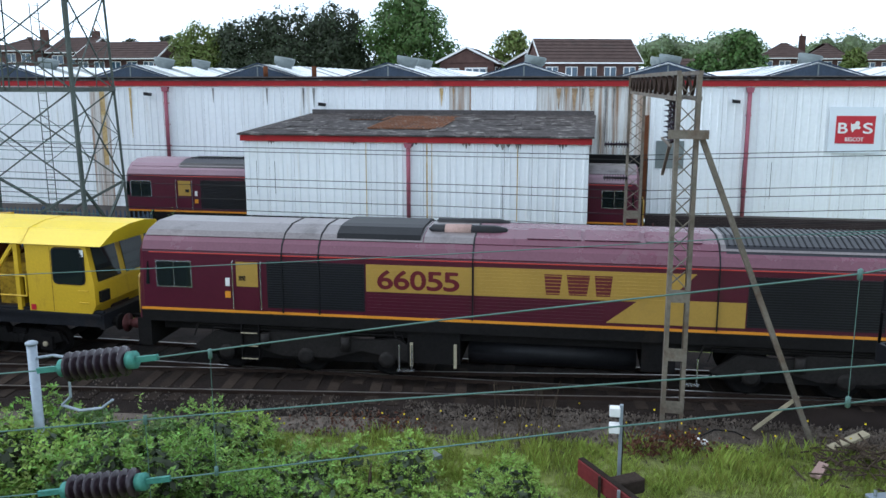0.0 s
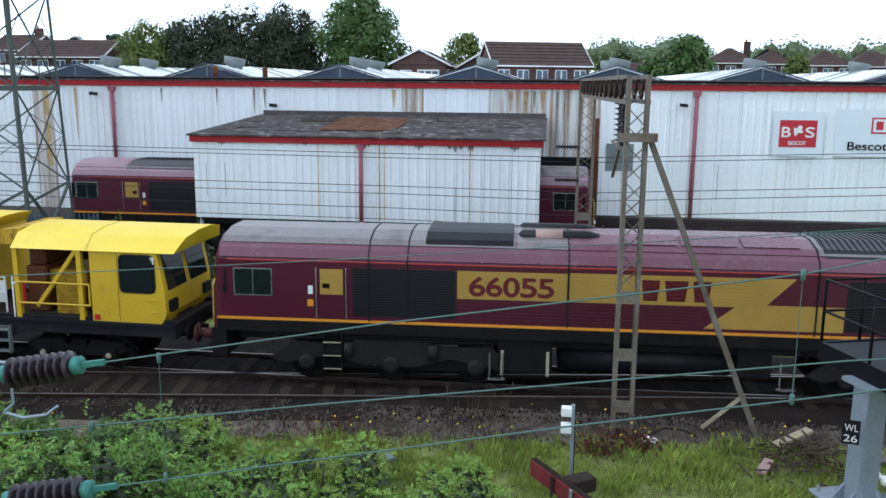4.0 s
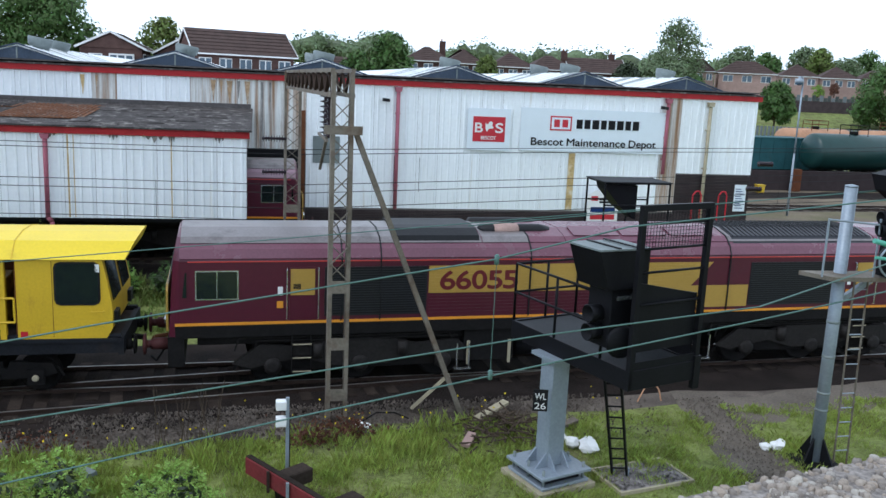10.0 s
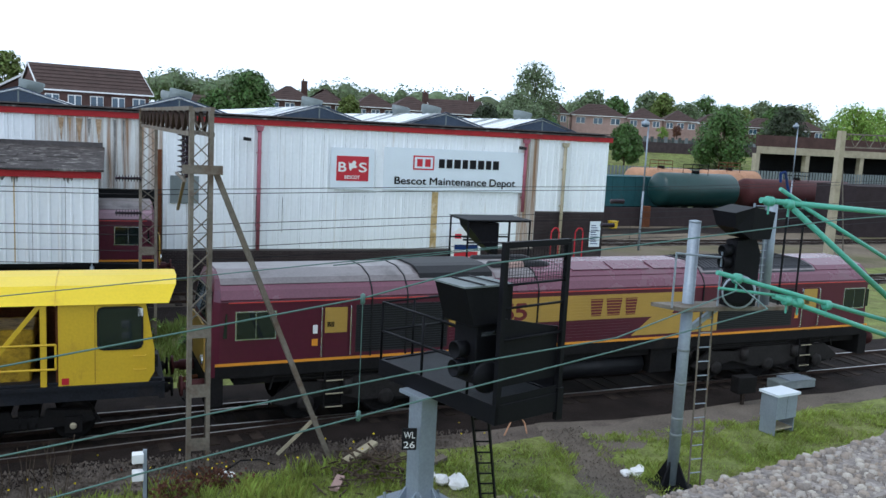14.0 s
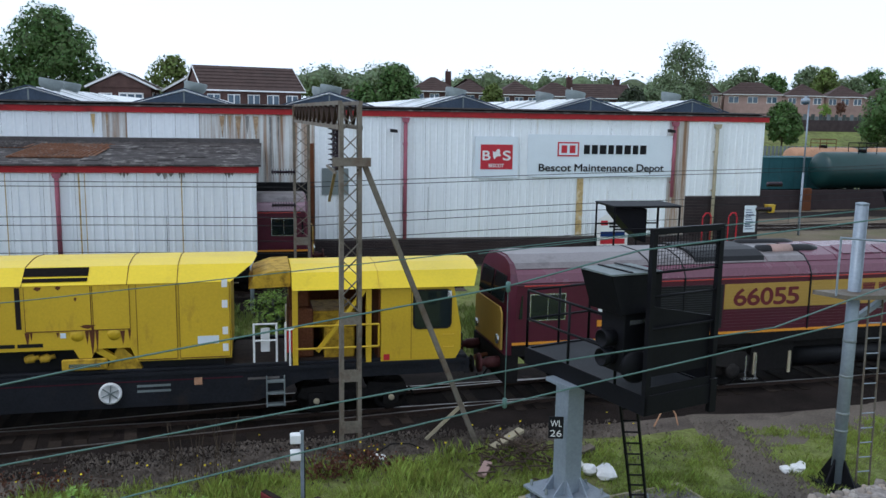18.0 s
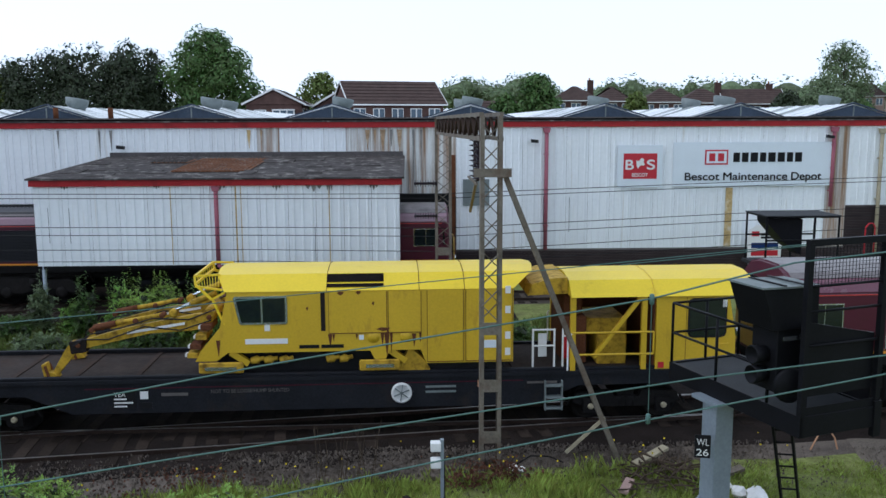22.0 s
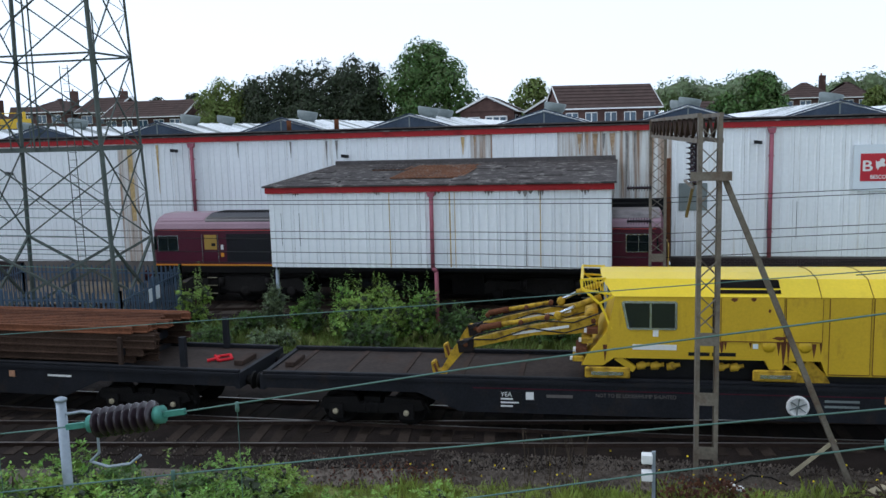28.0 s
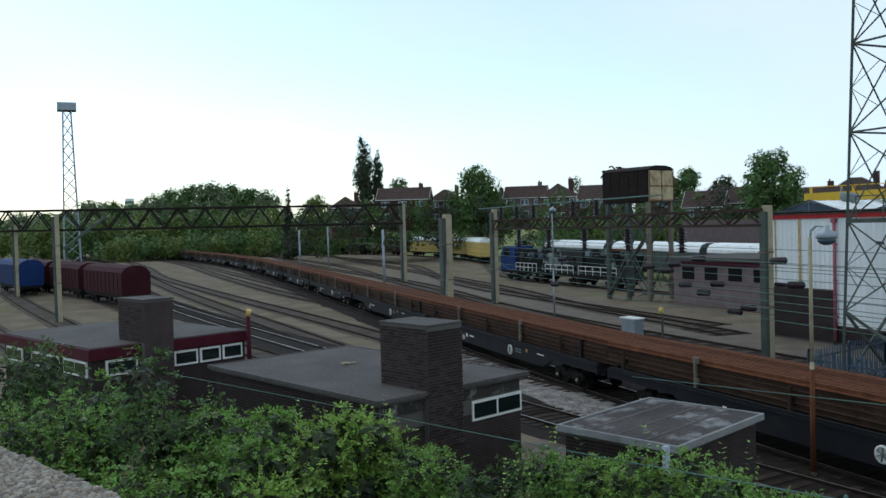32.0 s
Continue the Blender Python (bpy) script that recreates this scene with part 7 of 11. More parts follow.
def build_verge():
    """The near side of the line: grass, weeds, bramble and loose stone."""
    edge = lambda x: float(np.interp(x, [-16, -9, 0, 6, 12, 20], [15.2, 15.8, 16.6, 17.1, 17.4, 17.6]))
    ribbon("stone_verge", curve([(-24, 13.6), (-9, 16.4), (0, 17.5), (9, 18.2), (24, 18.8)]), 2.2, -0.112, "ballast", "grey-brown stone shoulder beside the line", uneven=0.35)
    ribbon("dirt_path", curve([(8.5, 11.0), (9.6, 13.0), (10.0, 15.5), (10.4, 17.5)]), 1.5, -0.108, "dirt", "trodden stony path through the grass", every=1, uneven=0.4)
    ribbon("dirt_ground", curve([(10.5, 16.6), (14, 17.3), (19, 18.4), (26, 18.8)]), 1.6, -0.105, "dirt", "bare oily earth by the line", every=1, uneven=0.5)
    grass_patch("grass", "fresh green tufted grass on the verge", -10, 20, lambda x: (9.5, edge(x) - 0.5), 34000, 0.085, "blade", 3, lean=0.6, width=0.005)
    grass_patch("tall_grass", "taller seeding grass and weeds", -11, 6, lambda x: (edge(x) - 2.4, edge(x) - 0.3), 3000, 0.17, "blade", 4, lean=0.35, width=0.004)
    spots = [(-4 + k * 1.15, edge(-4 + k * 1.15) - 0.5, 0.5) for k in range(7)] + [(-9, 15.0, 0.8), (-6.5, 15.2, 0.6), (1.9, 16.2, 0.4), (4.9, 16.6, 0.4), (7.0, 16.4, 0.5), (-10.4, 14.8, 0.5)]
    scatter_flowers("ragwort", "yellow-flowering weeds along the ballast", spots, 60, "flower", 0.024, 11, (0.15, 0.5))
    scatter_flowers("dock_weed", "red-brown dock leaves at the foot of the portal", [(1.0, 15.9, 0.28), (1.5, 16.0, 0.3), (2.0, 16.1, 0.25)], 260, "redweed", 0.036, 32, (-0.08, 0.22))
    scatter_flowers("red_weed", "reddish sorrel along the ballast edge", [(-5.0, 15.9, 0.7), (-3.9, 16.0, 0.5), (1.2, 16.3, 0.35), (1.9, 16.4, 0.2), (-4.4, 16.1, 0.6)], 420, "redweed", 0.026, 12, (-0.05, 0.25))
    stones("loose_stone", "loose pale ballast stones", [(-12, 9, 15.4, 17.8), (-8, 0, 15.6, 17.2), (-4, 6, 16.2, 17.8), (-4, 6, 16.6, 17.8), (-1, 8, 16.9, 18.0)], 10500, 0.034, "ballast", 8)
    stones("path_gravel", "grey gravel trodden into the path", [(8.3, 9.3, 11.0, 12.2), (9.0, 10.2, 12.2, 13.6), (9.4, 10.5, 13.6, 15.5), (9.7, 10.9, 15.5, 17.5)], 2000, 0.026, "dirt", 18)
    # low bramble along the near edge
    rng = random.Random(21)
    for x, y, h, w, lf, sd in ((-6.2, 12.2, 1.5, 3.6, "leaf_elder", 1), (-3.6, 12.6, 1.15, 3.0, "leaf_bright", 2), (-1.2, 12.0, 1.1, 2.4, "leaf_bright", 3), (-4.9, 11.0, 1.6, 3.4, "leaf_elder", 4), (-2.3, 10.6, 1.35, 2.6, "leaf_bright", 5), (1.8, 11.5, 0.7, 1.5, "leaf_elder", 6), (-7.0, 14.0, 0.9, 2.8, "leaf_bright", 7), (-1.3, 13.3, 0.7, 1.5, "leaf_bright", 15)):
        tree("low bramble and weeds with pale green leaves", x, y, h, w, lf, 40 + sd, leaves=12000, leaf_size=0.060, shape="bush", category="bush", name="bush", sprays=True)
    # taller elder bushes below the bridge
    elder = ((-27.5, -1.2, 3.7, 4.6), (-24.0, 0.6, 3.6, 4.2), (-21.3, 2.0, 3.8, 3.6), (-19.2, 3.2, 3.4, 3.4), (-17.2, 4.2, 3.2, 3.2), (-15.6, 5.2, 3.3, 3.0), (-14.4, 6.0, 3.5, 2.8), (-13.3, 6.9, 3.0, 2.6),
             (-12.6, 7.7, 3.7, 2.4), (-11.7, 8.5, 3.2, 2.8), (-10.7, 9.2, 3.3, 2.8), (-9.8, 9.7, 3.2, 2.8), (-8.9, 10.4, 2.8, 2.8), (-7.6, 9.4, 2.9, 2.8), (-8.7, 8.9, 2.9, 2.6), (-7.3, 11.2, 2.0, 2.6), (-6.3, 9.2, 2.9, 2.4),
             (-15.2, 3.6, 2.4, 3.2), (-18.5, 1.2, 2.6, 3.6), (-22.5, -0.8, 2.6, 4.0), (-12.2, 5.6, 2.2, 3.0), (-10.2, 7.2, 2.2, 2.8), (-5.3, 10.2, 2.0, 2.2), (-6.75, 8.9, 2.9, 2.2), (-6.3, 7.0, 2.2, 2.2))
    for sd, (x, y, h, w) in enumerate(elder):
        h, w = h * (1.06, 0.84, 1.0, 0.92, 1.08)[sd % 5], w * (0.92, 1.1, 1.0)[sd % 3]
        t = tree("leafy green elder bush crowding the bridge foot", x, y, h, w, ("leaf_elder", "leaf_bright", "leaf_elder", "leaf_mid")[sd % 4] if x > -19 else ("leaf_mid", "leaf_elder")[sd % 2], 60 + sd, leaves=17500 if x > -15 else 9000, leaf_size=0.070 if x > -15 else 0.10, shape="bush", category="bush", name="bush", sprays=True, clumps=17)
        bush_shoots(t, random.Random(sd), h * 0.93, w * 0.8, 5, "leaf_bright")
    # bare dead stems by the ballast
    st = bmesh.new()
    for k in range(14):
        x, y = rng.uniform(-1.9, -0.7), rng.uniform(15.6, 16.2)
        p = Vector((x, y, -0.1))
        for _ in range(4):
            q = p + Vector((rng.uniform(-0.07, 0.07), rng.uniform(-0.05, 0.05), rng.uniform(0.2, 0.42)))
            tube(st, p, q, 0.008, 4)
            p = q
    tagged(solid("dead_stems", st, "bark", "bare brown dead weed stems", "plant"), kind="stuff")
    # weeds between the line and the annexe
    for sd, (x, y, h, w, lf) in enumerate(((-6.7, 27.6, 2.0, 1.5, "leaf_elder"), (-7.7, 27.3, 1.7, 1.5, "leaf_bright"), (-8.9, 27.2, 1.9, 1.6, "leaf_bright"), (-9.5, 27.8, 2.0, 1.1, "leaf_elder"), (-8.2, 26.4, 1.0, 1.9, "leaf_mid"), (-10.8, 28.2, 1.8, 0.9, "leaf_mid"), (-11.2, 28.5, 1.1, 1.0, "leaf_elder"), (-12.3, 28.4, 1.9, 0.9, "leaf_grey"), (-13.1, 28.0, 0.8, 1.2, "leaf_mid"),
                                              (-15.6, 28.6, 2.0, 1.4, "leaf_bright"), (-5.3, 27.6, 1.2, 1.5, "leaf_mid"), (-4.2, 27.9, 0.9, 1.3, "leaf_elder"), (-11.6, 26.2, 0.6, 2.0, "leaf_grey"), (-14.0, 26.6, 0.6, 2.0, "leaf_mid"), (-2.4, 27.6, 1.1, 1.9, "leaf_mid"), (3.0, 26.5, 0.9, 2.2, "leaf_mid"), (-8.6, 29.4, 1.7, 1.4, "leaf_bright"), (0.4, 27.4, 1.3, 2.0, "leaf_bright"))):
        t = tree("self-sown green shrub beside the sidings", x, y, h * 0.92, w, lf, 90 + sd, leaves=3600, leaf_size=0.085, shape="bush", category="bush", name="shrub", sprays=True)
        bush_shoots(t, random.Random(50 + sd), h * 1.12, w * 0.9, 9, lf)
    grass_patch("far_grass", "rank grass between the sidings", -17, 10, lambda x: (23.4, 30.0), 9000, 0.22, "leaf_olive", 14, width=0.009)


# ---- line-side equipment ----
def lattice_leg(t, x, y, z1, w=0.36, d=0.30, material="lattice", brace_from=3.0):
    """Two channel posts joined by batten plates low down and by crossed bars higher up."""
    for s in (-1, 1):
        part("post", box(x + s * w / 2 - 0.04, y - d / 2, -0.1, x + s * w / 2 + 0.04, y + d / 2, z1), material, t)
    for z in (0.45, 1.55, 2.75):
        part("batten", box(x - w / 2, y - d / 2 - 0.012, z, x + w / 2, y - d / 2 - 0.002, z + 0.26), material, t)
    z = brace_from
    k = 0
    while z < z1 - 0.3:
        s = 1 if k % 2 else -1
        part("lacing_bar", beam(bmesh.new(), (x - s * w / 2, y - d / 2 - 0.01, z), (x + s * w / 2, y - d / 2 - 0.01, z + 0.36), 0.05, 0.02), material, t)
        part("lacing_bar", beam(bmesh.new(), (x + s * w / 2, y + d / 2 + 0.01, z), (x - s * w / 2, y + d / 2 + 0.01, z + 0.36), 0.05, 0.02), material, t)
        z += 0.36
        k += 1


def insulator(bm_or_none, a, b, n=8, r=0.135, core=0.04):
    """A ribbed porcelain insulator between two points."""
    bm = bm_or_none or bmesh.new()
    a, b = Vector(a), Vector(b)
    d = b - a
    L = d.length
    prof = [(0, 0.02), (0.001, core * 1.3)]
    for k in range(n):
        s = L * (k + 0.5) / n
        prof += [(s - L / n * 0.22, core), (s - L / n * 0.10, r * 0.9), (s - L / n * 0.04, r), (s + L / n * 0.07, r * 0.97), (s + L / n * 0.16, r * 0.55), (s + L / n * 0.30, core)]
    prof += [(L - 0.001, core * 1.3), (L, 0.02)]
    lathe(bm, a, d, prof, 14)
    return bm


def build_portal():
    t = thing("catenary_portal", "rusting lattice steel portal over the running line", "gantry")
    lattice_leg(t, 1.66, 16.9, 7.15)
    lattice_leg(t, 1.15, 27.5, 7.2, w=0.45)
    for s in (-0.2, 0.2):
        for z in (6.70, 7.18):
            part("boom_chord", beam(bmesh.new(), (1.66 + s, 16.8, z), (1.15 + s, 27.6, z), 0.08), "lattice", t)
    n = 22
    for k in range(n):
        f0, f1 = k / n, (k + 1) / n
        for s in (-0.2, 0.2):
            p, q = Vector((1.66 + s - 0.51 * f0, 16.9 + 10.6 * f0, 6.73)), Vector((1.66 + s - 0.51 * f1, 16.9 + 10.6 * f1, 7.15))
            if k % 2:
                p.z, q.z = q.z, p.z
            part("lacing_bar", beam(bmesh.new(), p, q, 0.06, 0.03), "trackrail", t)
    # raking stay with its foot in the grass and a second strut
    part("stay", beam(bmesh.new(), (1.95, 16.9, 5.95), (4.42, 17.05, -0.1), 0.13, 0.10), "lattice", t, "raking steel stay")
    part("stay_foot", beam(bmesh.new(), (3.35, 17.3, 0.0), (4.1, 17.05, 0.85), 0.07), "concrete", t)
    part("bracket", box(1.3, 16.7, 5.95, 2.05, 16.76, 6.12), "lattice", t)
    for yy, zz in ((18.6, 5.6), (19.6, 5.7)):
        i = part("insulator", insulator(None, (1.55, yy, 6.68), (1.55, yy, 5.75)), "insulator", t, "brown hanging insulator")
    rg = beam(bmesh.new(), (1.5, 18.6, 5.75), (1.5, 20.4, 4.9), 0.06)
    beam(rg, (1.5, 18.4, 5.7), (1.5, 21.0, 5.7), 0.05)
    part("registration_arm", rg, "lattice", t)
    for z in (6.0, 4.95):
        part("insulator", insulator(None, (0.2, 27.3, z - 0.9), (0.95, 27.3, z - 0.9), n=9, r=0.11), "insulator", t)


def build_wires():
    def wire(name, pts, r, mt="copper", label="weathered green overhead wire", parent=None):
        b = bmesh.new()
        path_tube(b, pts, r, 5)
        return solid(name, b, mt, label, "wire")
    Y = 8.0
    upper = [(-30, 2.0, 2.6), (-11.7, Y, 3.10), (-6.5, Y, 3.81), (-6.0, Y, 3.88)]
    wire("contact_wire", upper, 0.0095)
    wire("contact_wire", [(-4.55, Y, 4.12), (-1.46, Y, 4.69), (2.35, Y, 5.31), (3.75, Y, 5.65), (9.5, 9.0, 6.05), (30, 14, 6.6)], 0.0095)
    wire("contact_wire", [(-40, -3.0, 1.2), (-11.95, Y, 2.26), (-5.8, Y, 3.24), (-2.28, Y, 3.78), (2.83, Y, 4.50), (5.36, Y, 4.78), (8.4, 9.6, 4.95)], 0.0095)
    wire("contact_wire", [(-26.7, Y, -0.02), (-6.7, Y, 2.30), (-6.14, Y, 2.40)], 0.0095)
    wire("contact_wire", [(-4.5, Y, 2.73), (0.24, Y, 3.69), (3.2, Y, 4.24), (5.37, Y, 4.63), (7.5, Y, 5.05), (9.2, 10.6, 4.9)], 0.0095)
    wire("contact_wire", [(-19, 14, 2.75), (-9.9, 14, 3.5), (-3.5, 14, 4.03), (5.3, 14, 4.83), (12, 14, 5.4)], 0.009)
    wire("contact_wire", [(3.58, 14, 4.63), (9.17, 14, 5.16), (14, 14, 5.6)], 0.010)
    for x, z0, z1 in ((2.36, 5.31, 4.07), (-3.95, 4.2, 2.84), (-4.75, 3.40, 2.2), (-6.9, 3.77, 2.28)):
        d = bmesh.new()
        path_tube(d, [(x, Y, z0), (x, Y, z1)], 0.004, 4)
        lathe(d, (x, Y, z0 - 0.06), (0, 0, 1), [(0, 0.012), (0.01, 0.025), (0.1, 0.025), (0.11, 0.01)], 6)
        lathe(d, (x, Y, z1 - 0.03), (0, 0, 1), [(0, 0.012), (0.01, 0.025), (0.1, 0.025), (0.11, 0.01)], 6)
        solid("dropper", d, "copper", "thin hanging dropper between two wires", "wire")
    # strain insulators in the near wires
    for (x0, z0, x1, z1) in ((-6.0, 3.88, -4.55, 4.12), (-6.14, 2.40, -4.5, 2.73)):
        t = thing("strain_insulator", "brown ribbed porcelain insulator with green copper end fittings", "insulator", group="strain insulators")
        a, b = Vector((x0, Y, z0)), Vector((x1, Y, z1))
        d = (b - a).normalized()
        L = (b - a).length
        part("ribs", insulator(None, a + d * (L * 0.25), a + d * (L * 0.77), n=8, r=0.168, core=0.06), "insulator", t)
        for s0, s1 in ((0.20, 0.26), (0.76, 0.82)):
            part("end_cap", lathe(bmesh.new(), a + d * (L * s0), d, [(0, 0.05), (0.005, 0.10), (L * (s1 - s0), 0.10), (L * (s1 - s0) + 0.005, 0.05)], 12), "verdigris", t)
        part("clamp", beam(bmesh.new(), a, a + d * L * 0.22, 0.045, 0.06), "verdigris", t)
        part("clamp", beam(bmesh.new(), b - d * L * 0.2, b, 0.045, 0.06), "verdigris", t)
    p = thing("feeder_post", "short grey galvanised post with a bent cable", "post", pose(-7.37, 9.75, 0))
    part("post", tube(bmesh.new(), (0, 0, -0.2), (0, 0, 3.56), 0.066, 10), "galv", p)
    part("cap", lathe(bmesh.new(), (0, 0, 3.56), (0, 0, 1), [(0, 0.082), (0.03, 0.082), (0.05, 0.04)], 10), "galv", p)
    cb = bmesh.new()
    path_tube(cb, [(0.07, 0, 3.38), (0.3, 0.02, 3.42), (0.5, 0.02, 3.40), (0.5, 0.02, 2.85), (0.36, 0.02, 2.72), (0.62, 0.02, 2.66), (0.95, 0.02, 2.72), (1.12, 0.02, 2.85)], 0.02, 6)
    part("cable", cb, "galv", p)
    # thin depot wires along the sheds
    for z in (2.45, 2.85, 3.35, 3.62, 4.6, 4.75):
        for zz in ((0.0, 0.012),):
            wire("depot_wire", [(-36, 29.0, z + 0.25), (-20, 29.0, z), (-5, 29.0, z - 0.1), (1.2, 27.5, z), (12, 30, z + 0.15), (24, 32, z + 0.3), (45, 36, z + 0.9)], 0.012, "black", "thin dark overhead wire before the depot")
    for x, z in ((4.7, 4.5), (5.6, 4.45), (-11.5, 4.2), (-12.2, 4.2), (-3.2, 3.5), (19.8, 4.1)):
        d = tube(bmesh.new(), (x, 29.2, z), (x, 29.2, z - 1.2), 0.008, 4)
        solid("dropper", d, "black", "thin hanging dropper between two wires", "wire")
    for x, z in ((20.3, 4.35), (19.9, 3.3), (-31.2, 3.7)):
        solid("wire_insulator", insulator(None, (x, 31.6, z), (x + 0.7, 31.6, z), n=9, r=0.11), "insulator", "dark ribbed insulator in a depot wire", "insulator", group="depot wire insulators")


def build_signal():
    """Cantilever colour-light signal: grey box post on a bolted base, black platform with rails, hooded head."""
    AT = pose(5.80, 11.90, 0, 0, 0, 18)
    s = thing("signal_gantry", "black railway signal on a platform carried by a grey box post", "signal")
    P = AT @ pose(0.12, 2.0, 0)
    def p(name, bm, m, label="", bevel=0.0):
        return part(name, bm, m, s, label, P, bevel)
    p("post", box(-0.185, -0.185, 0.26, 0.185, 0.185, 2.34), "galv", "pale grey box-section post", bevel=0.012)
    p("base_plate", box(-0.56, -0.56, 0.20, 0.56, 0.56, 0.26), "galv", bevel=0.01)
    p("base_plate", box(-0.53, -0.53, 0.0, 0.53, 0.53, 0.06), "galv", bevel=0.01)
    # added black block paints the shade in the gap between the plates
    p("packing", box(-0.40, -0.40, 0.06, 0.40, 0.40, 0.20), "sigblack")
    p("foundation", box(-0.62, -0.62, -0.4, 0.62, 0.62, -0.004), "concrete")
    p("head_plate", box(-0.30, -0.34, 2.28, 0.30, 0.34, 2.345), "galv")
    for sx in (-0.45, 0.45):
        for sy in (-0.45, 0, 0.45):
            p("bolt", tube(bmesh.new(), (sx, sy, 0.0), (sx, sy, 0.36), 0.028, 8), "vent")
    for k in range(4):
        for o in (-0.15, 0.15):
            g = prism(bmesh.new(), [(0.185, 0.26), (0.42, 0.26), (0.20, 0.52), (0.185, 0.52)], "y", o - 0.012, o + 0.012)
            bmesh.ops.rotate(g, verts=g.verts, cent=(0, 0, 0), matrix=Matrix.Rotation(k * math.pi / 2, 3, "Z"))
            p("gusset", g, "galv")
    pl = part("number_plate", box(-0.13, -0.02, -0.2, 0.13, 0.0, 0.2), "text_black", s, "black plate with white figures", pose(4.93, 13.50, 1.60, 0, 0, -14))
    for txt, z in (("WL", 0.02), ("26", -0.16)):
        letters("letters", txt, 0.17, "white", pl, pose(-0.10, -0.024, z, 90, 0, 0), depth=0.002, width=0.20)
    part("plate_bracket", beam(bmesh.new(), (4.9, 13.5, 1.6), (5.1, 13.65, 1.6), 0.04), "galv", s)
    # platform: x across, y along the deck
    W, L, zt = 1.55, 3.27, 2.62
    dk = thing("signal_platform", "black steel signal platform with handrails and hooded lamp head", "signal")
    def q(name, bm, m="sigblack", label="", parent=None, bevel=0.0):
        return part(name, bm, m, parent or dk, label, AT if parent is None else None, bevel)
    q("deck", box(0.04, 0.04, zt - 0.05, W - 0.04, L - 0.04, zt), "sigfloor", "dark steel grating deck")
    for x0, y0, x1, y1 in ((0, 0, 0.07, L), (W - 0.07, 0, W, L), (0.07, 0, W - 0.07, 0.07), (0.07, L - 0.07, W - 0.07, L)):
        q("edge_beam", box(x0, y0, zt - 0.30, x1, y1, zt + 0.03), bevel=0.006)
    for y in (1.0, 2.0, 2.7):
        q("cross_beam", box(0.07, y - 0.05, zt - 0.26, W - 0.07, y + 0.05, zt - 0.05))
    q("end_bracket", box(W - 0.12, -0.03, zt - 0.45, W + 0.02, 0.06, zt + 0.12))
    def rail(a, b, n, low=0.58, high=1.13):
        a, b = Vector((*a, zt)), Vector((*b, zt))
        for h in (low, high):
            q("hand_rail", tube(bmesh.new(), a + Vector((0, 0, h)), b + Vector((0, 0, h)), 0.024, 8))
        for k in range(n + 1):
            w = a.lerp(b, k / n)
            q("stanchion", tube(bmesh.new(), w - Vector((0, 0, 0.2)), w + Vector((0, 0, high)), 0.026, 8))
    rail((0.03, 3.24), (0.03, 0.75), 2)
    rail((0.03, 3.24), (1.52, 3.24), 2)
    rail((1.52, 3.24), (1.52, 1.6), 2)
    # lamp head: deep raked hood over a lamp case, facing along the line
    hd = part("signal_head", box(-0.12, 0.42, zt + 0.30, 0.46, 0.98, zt + 1.30), "sigblack", dk, "black hooded signal lamp head", AT, 0.015)
    def h(name, bm, m="sigblack", label="", bevel=0.0):
        return part(name, bm, m, hd, label, None, bevel)
    h("hood", prism(bmesh.new(), [(-0.28, zt + 1.30), (0.55, zt + 1.30), (0.55, zt + 1.92), (-0.52, zt + 1.95)], "y", 0.32, 1.08), label="deep black raked hood", bevel=0.012)
    h("lid", prism(bmesh.new(), [(-0.54, zt + 1.953), (0.57, zt + 1.923), (0.57, zt + 1.95), (-0.54, zt + 1.98)], "y", 0.29, 1.11), "vent", "pale grey lid")
    for x in (-0.15, 0.2):
        h("lid_strap", box(x, 0.30, zt + 1.975, x + 0.05, 1.10, zt + 1.99), "sigblack")
    h("cover_plate", box(-0.02, 0.405, zt + 1.10, 0.34, 0.418, zt + 1.17), "chrome")
    for z in (0.86, 0.55):
        h("lamp_hood", lathe(bmesh.new(), (-0.12, 0.68, zt + z), (-1, 0, 0), [(0, 0.13), (0.24, 0.15), (0.25, 0.13), (0.02, 0.11), (0.02, 0.01)], 16))
    ds = bmesh.new()
    lathe(ds, (0.12, 0.40, zt + 0.42), (-0.3, -1, 0), [(0, 0.25), (0.06, 0.28), (0.10, 0.24), (0.11, 0.02)], 18)
    h("dish", ds)
    h("cable_pipe", path_tube(bmesh.new(), [(0.3, 0.40, zt + 1.2), (0.3, 0.30, zt + 1.0), (0.34, 0.28, zt + 0.5), (0.34, 0.28, zt)], 0.03))
    # back screen: tall frame at the near end of the deck
    fr = thing("signal_back_screen", "tall black access frame with mesh panel behind the signal", "frame")
    def b(name, bm, label="", m="sigblack"):
        return part(name, bm, m, fr, label, AT)
    for x in (0.05, W - 0.05):
        b("upright", box(x - 0.045, 0.0, zt - 0.28, x + 0.045, 0.09, zt + 2.64))
    b("top_beam", box(0.0, 0.005, zt + 2.60, W, 0.085, zt + 2.70))
    for z in (2.40, 2.0, 1.62, 1.10):
        b("rail", tube(bmesh.new(), (0.09, 0.045, zt + z), (W - 0.09, 0.045, zt + z), 0.022, 8))
    me = bmesh.new()
    for k in range(22):
        x = 0.1 + 1.35 * k / 21
        beam(me, (x, 0.045, zt + 2.02), (x, 0.045, zt + 2.58), 0.006)
    for k in range(10):
        z = zt + 2.04 + k * 0.058
        beam(me, (0.1, 0.045, z), (W - 0.1, 0.045, z), 0.006)
    b("mesh_panel", me, "fine black wire mesh")
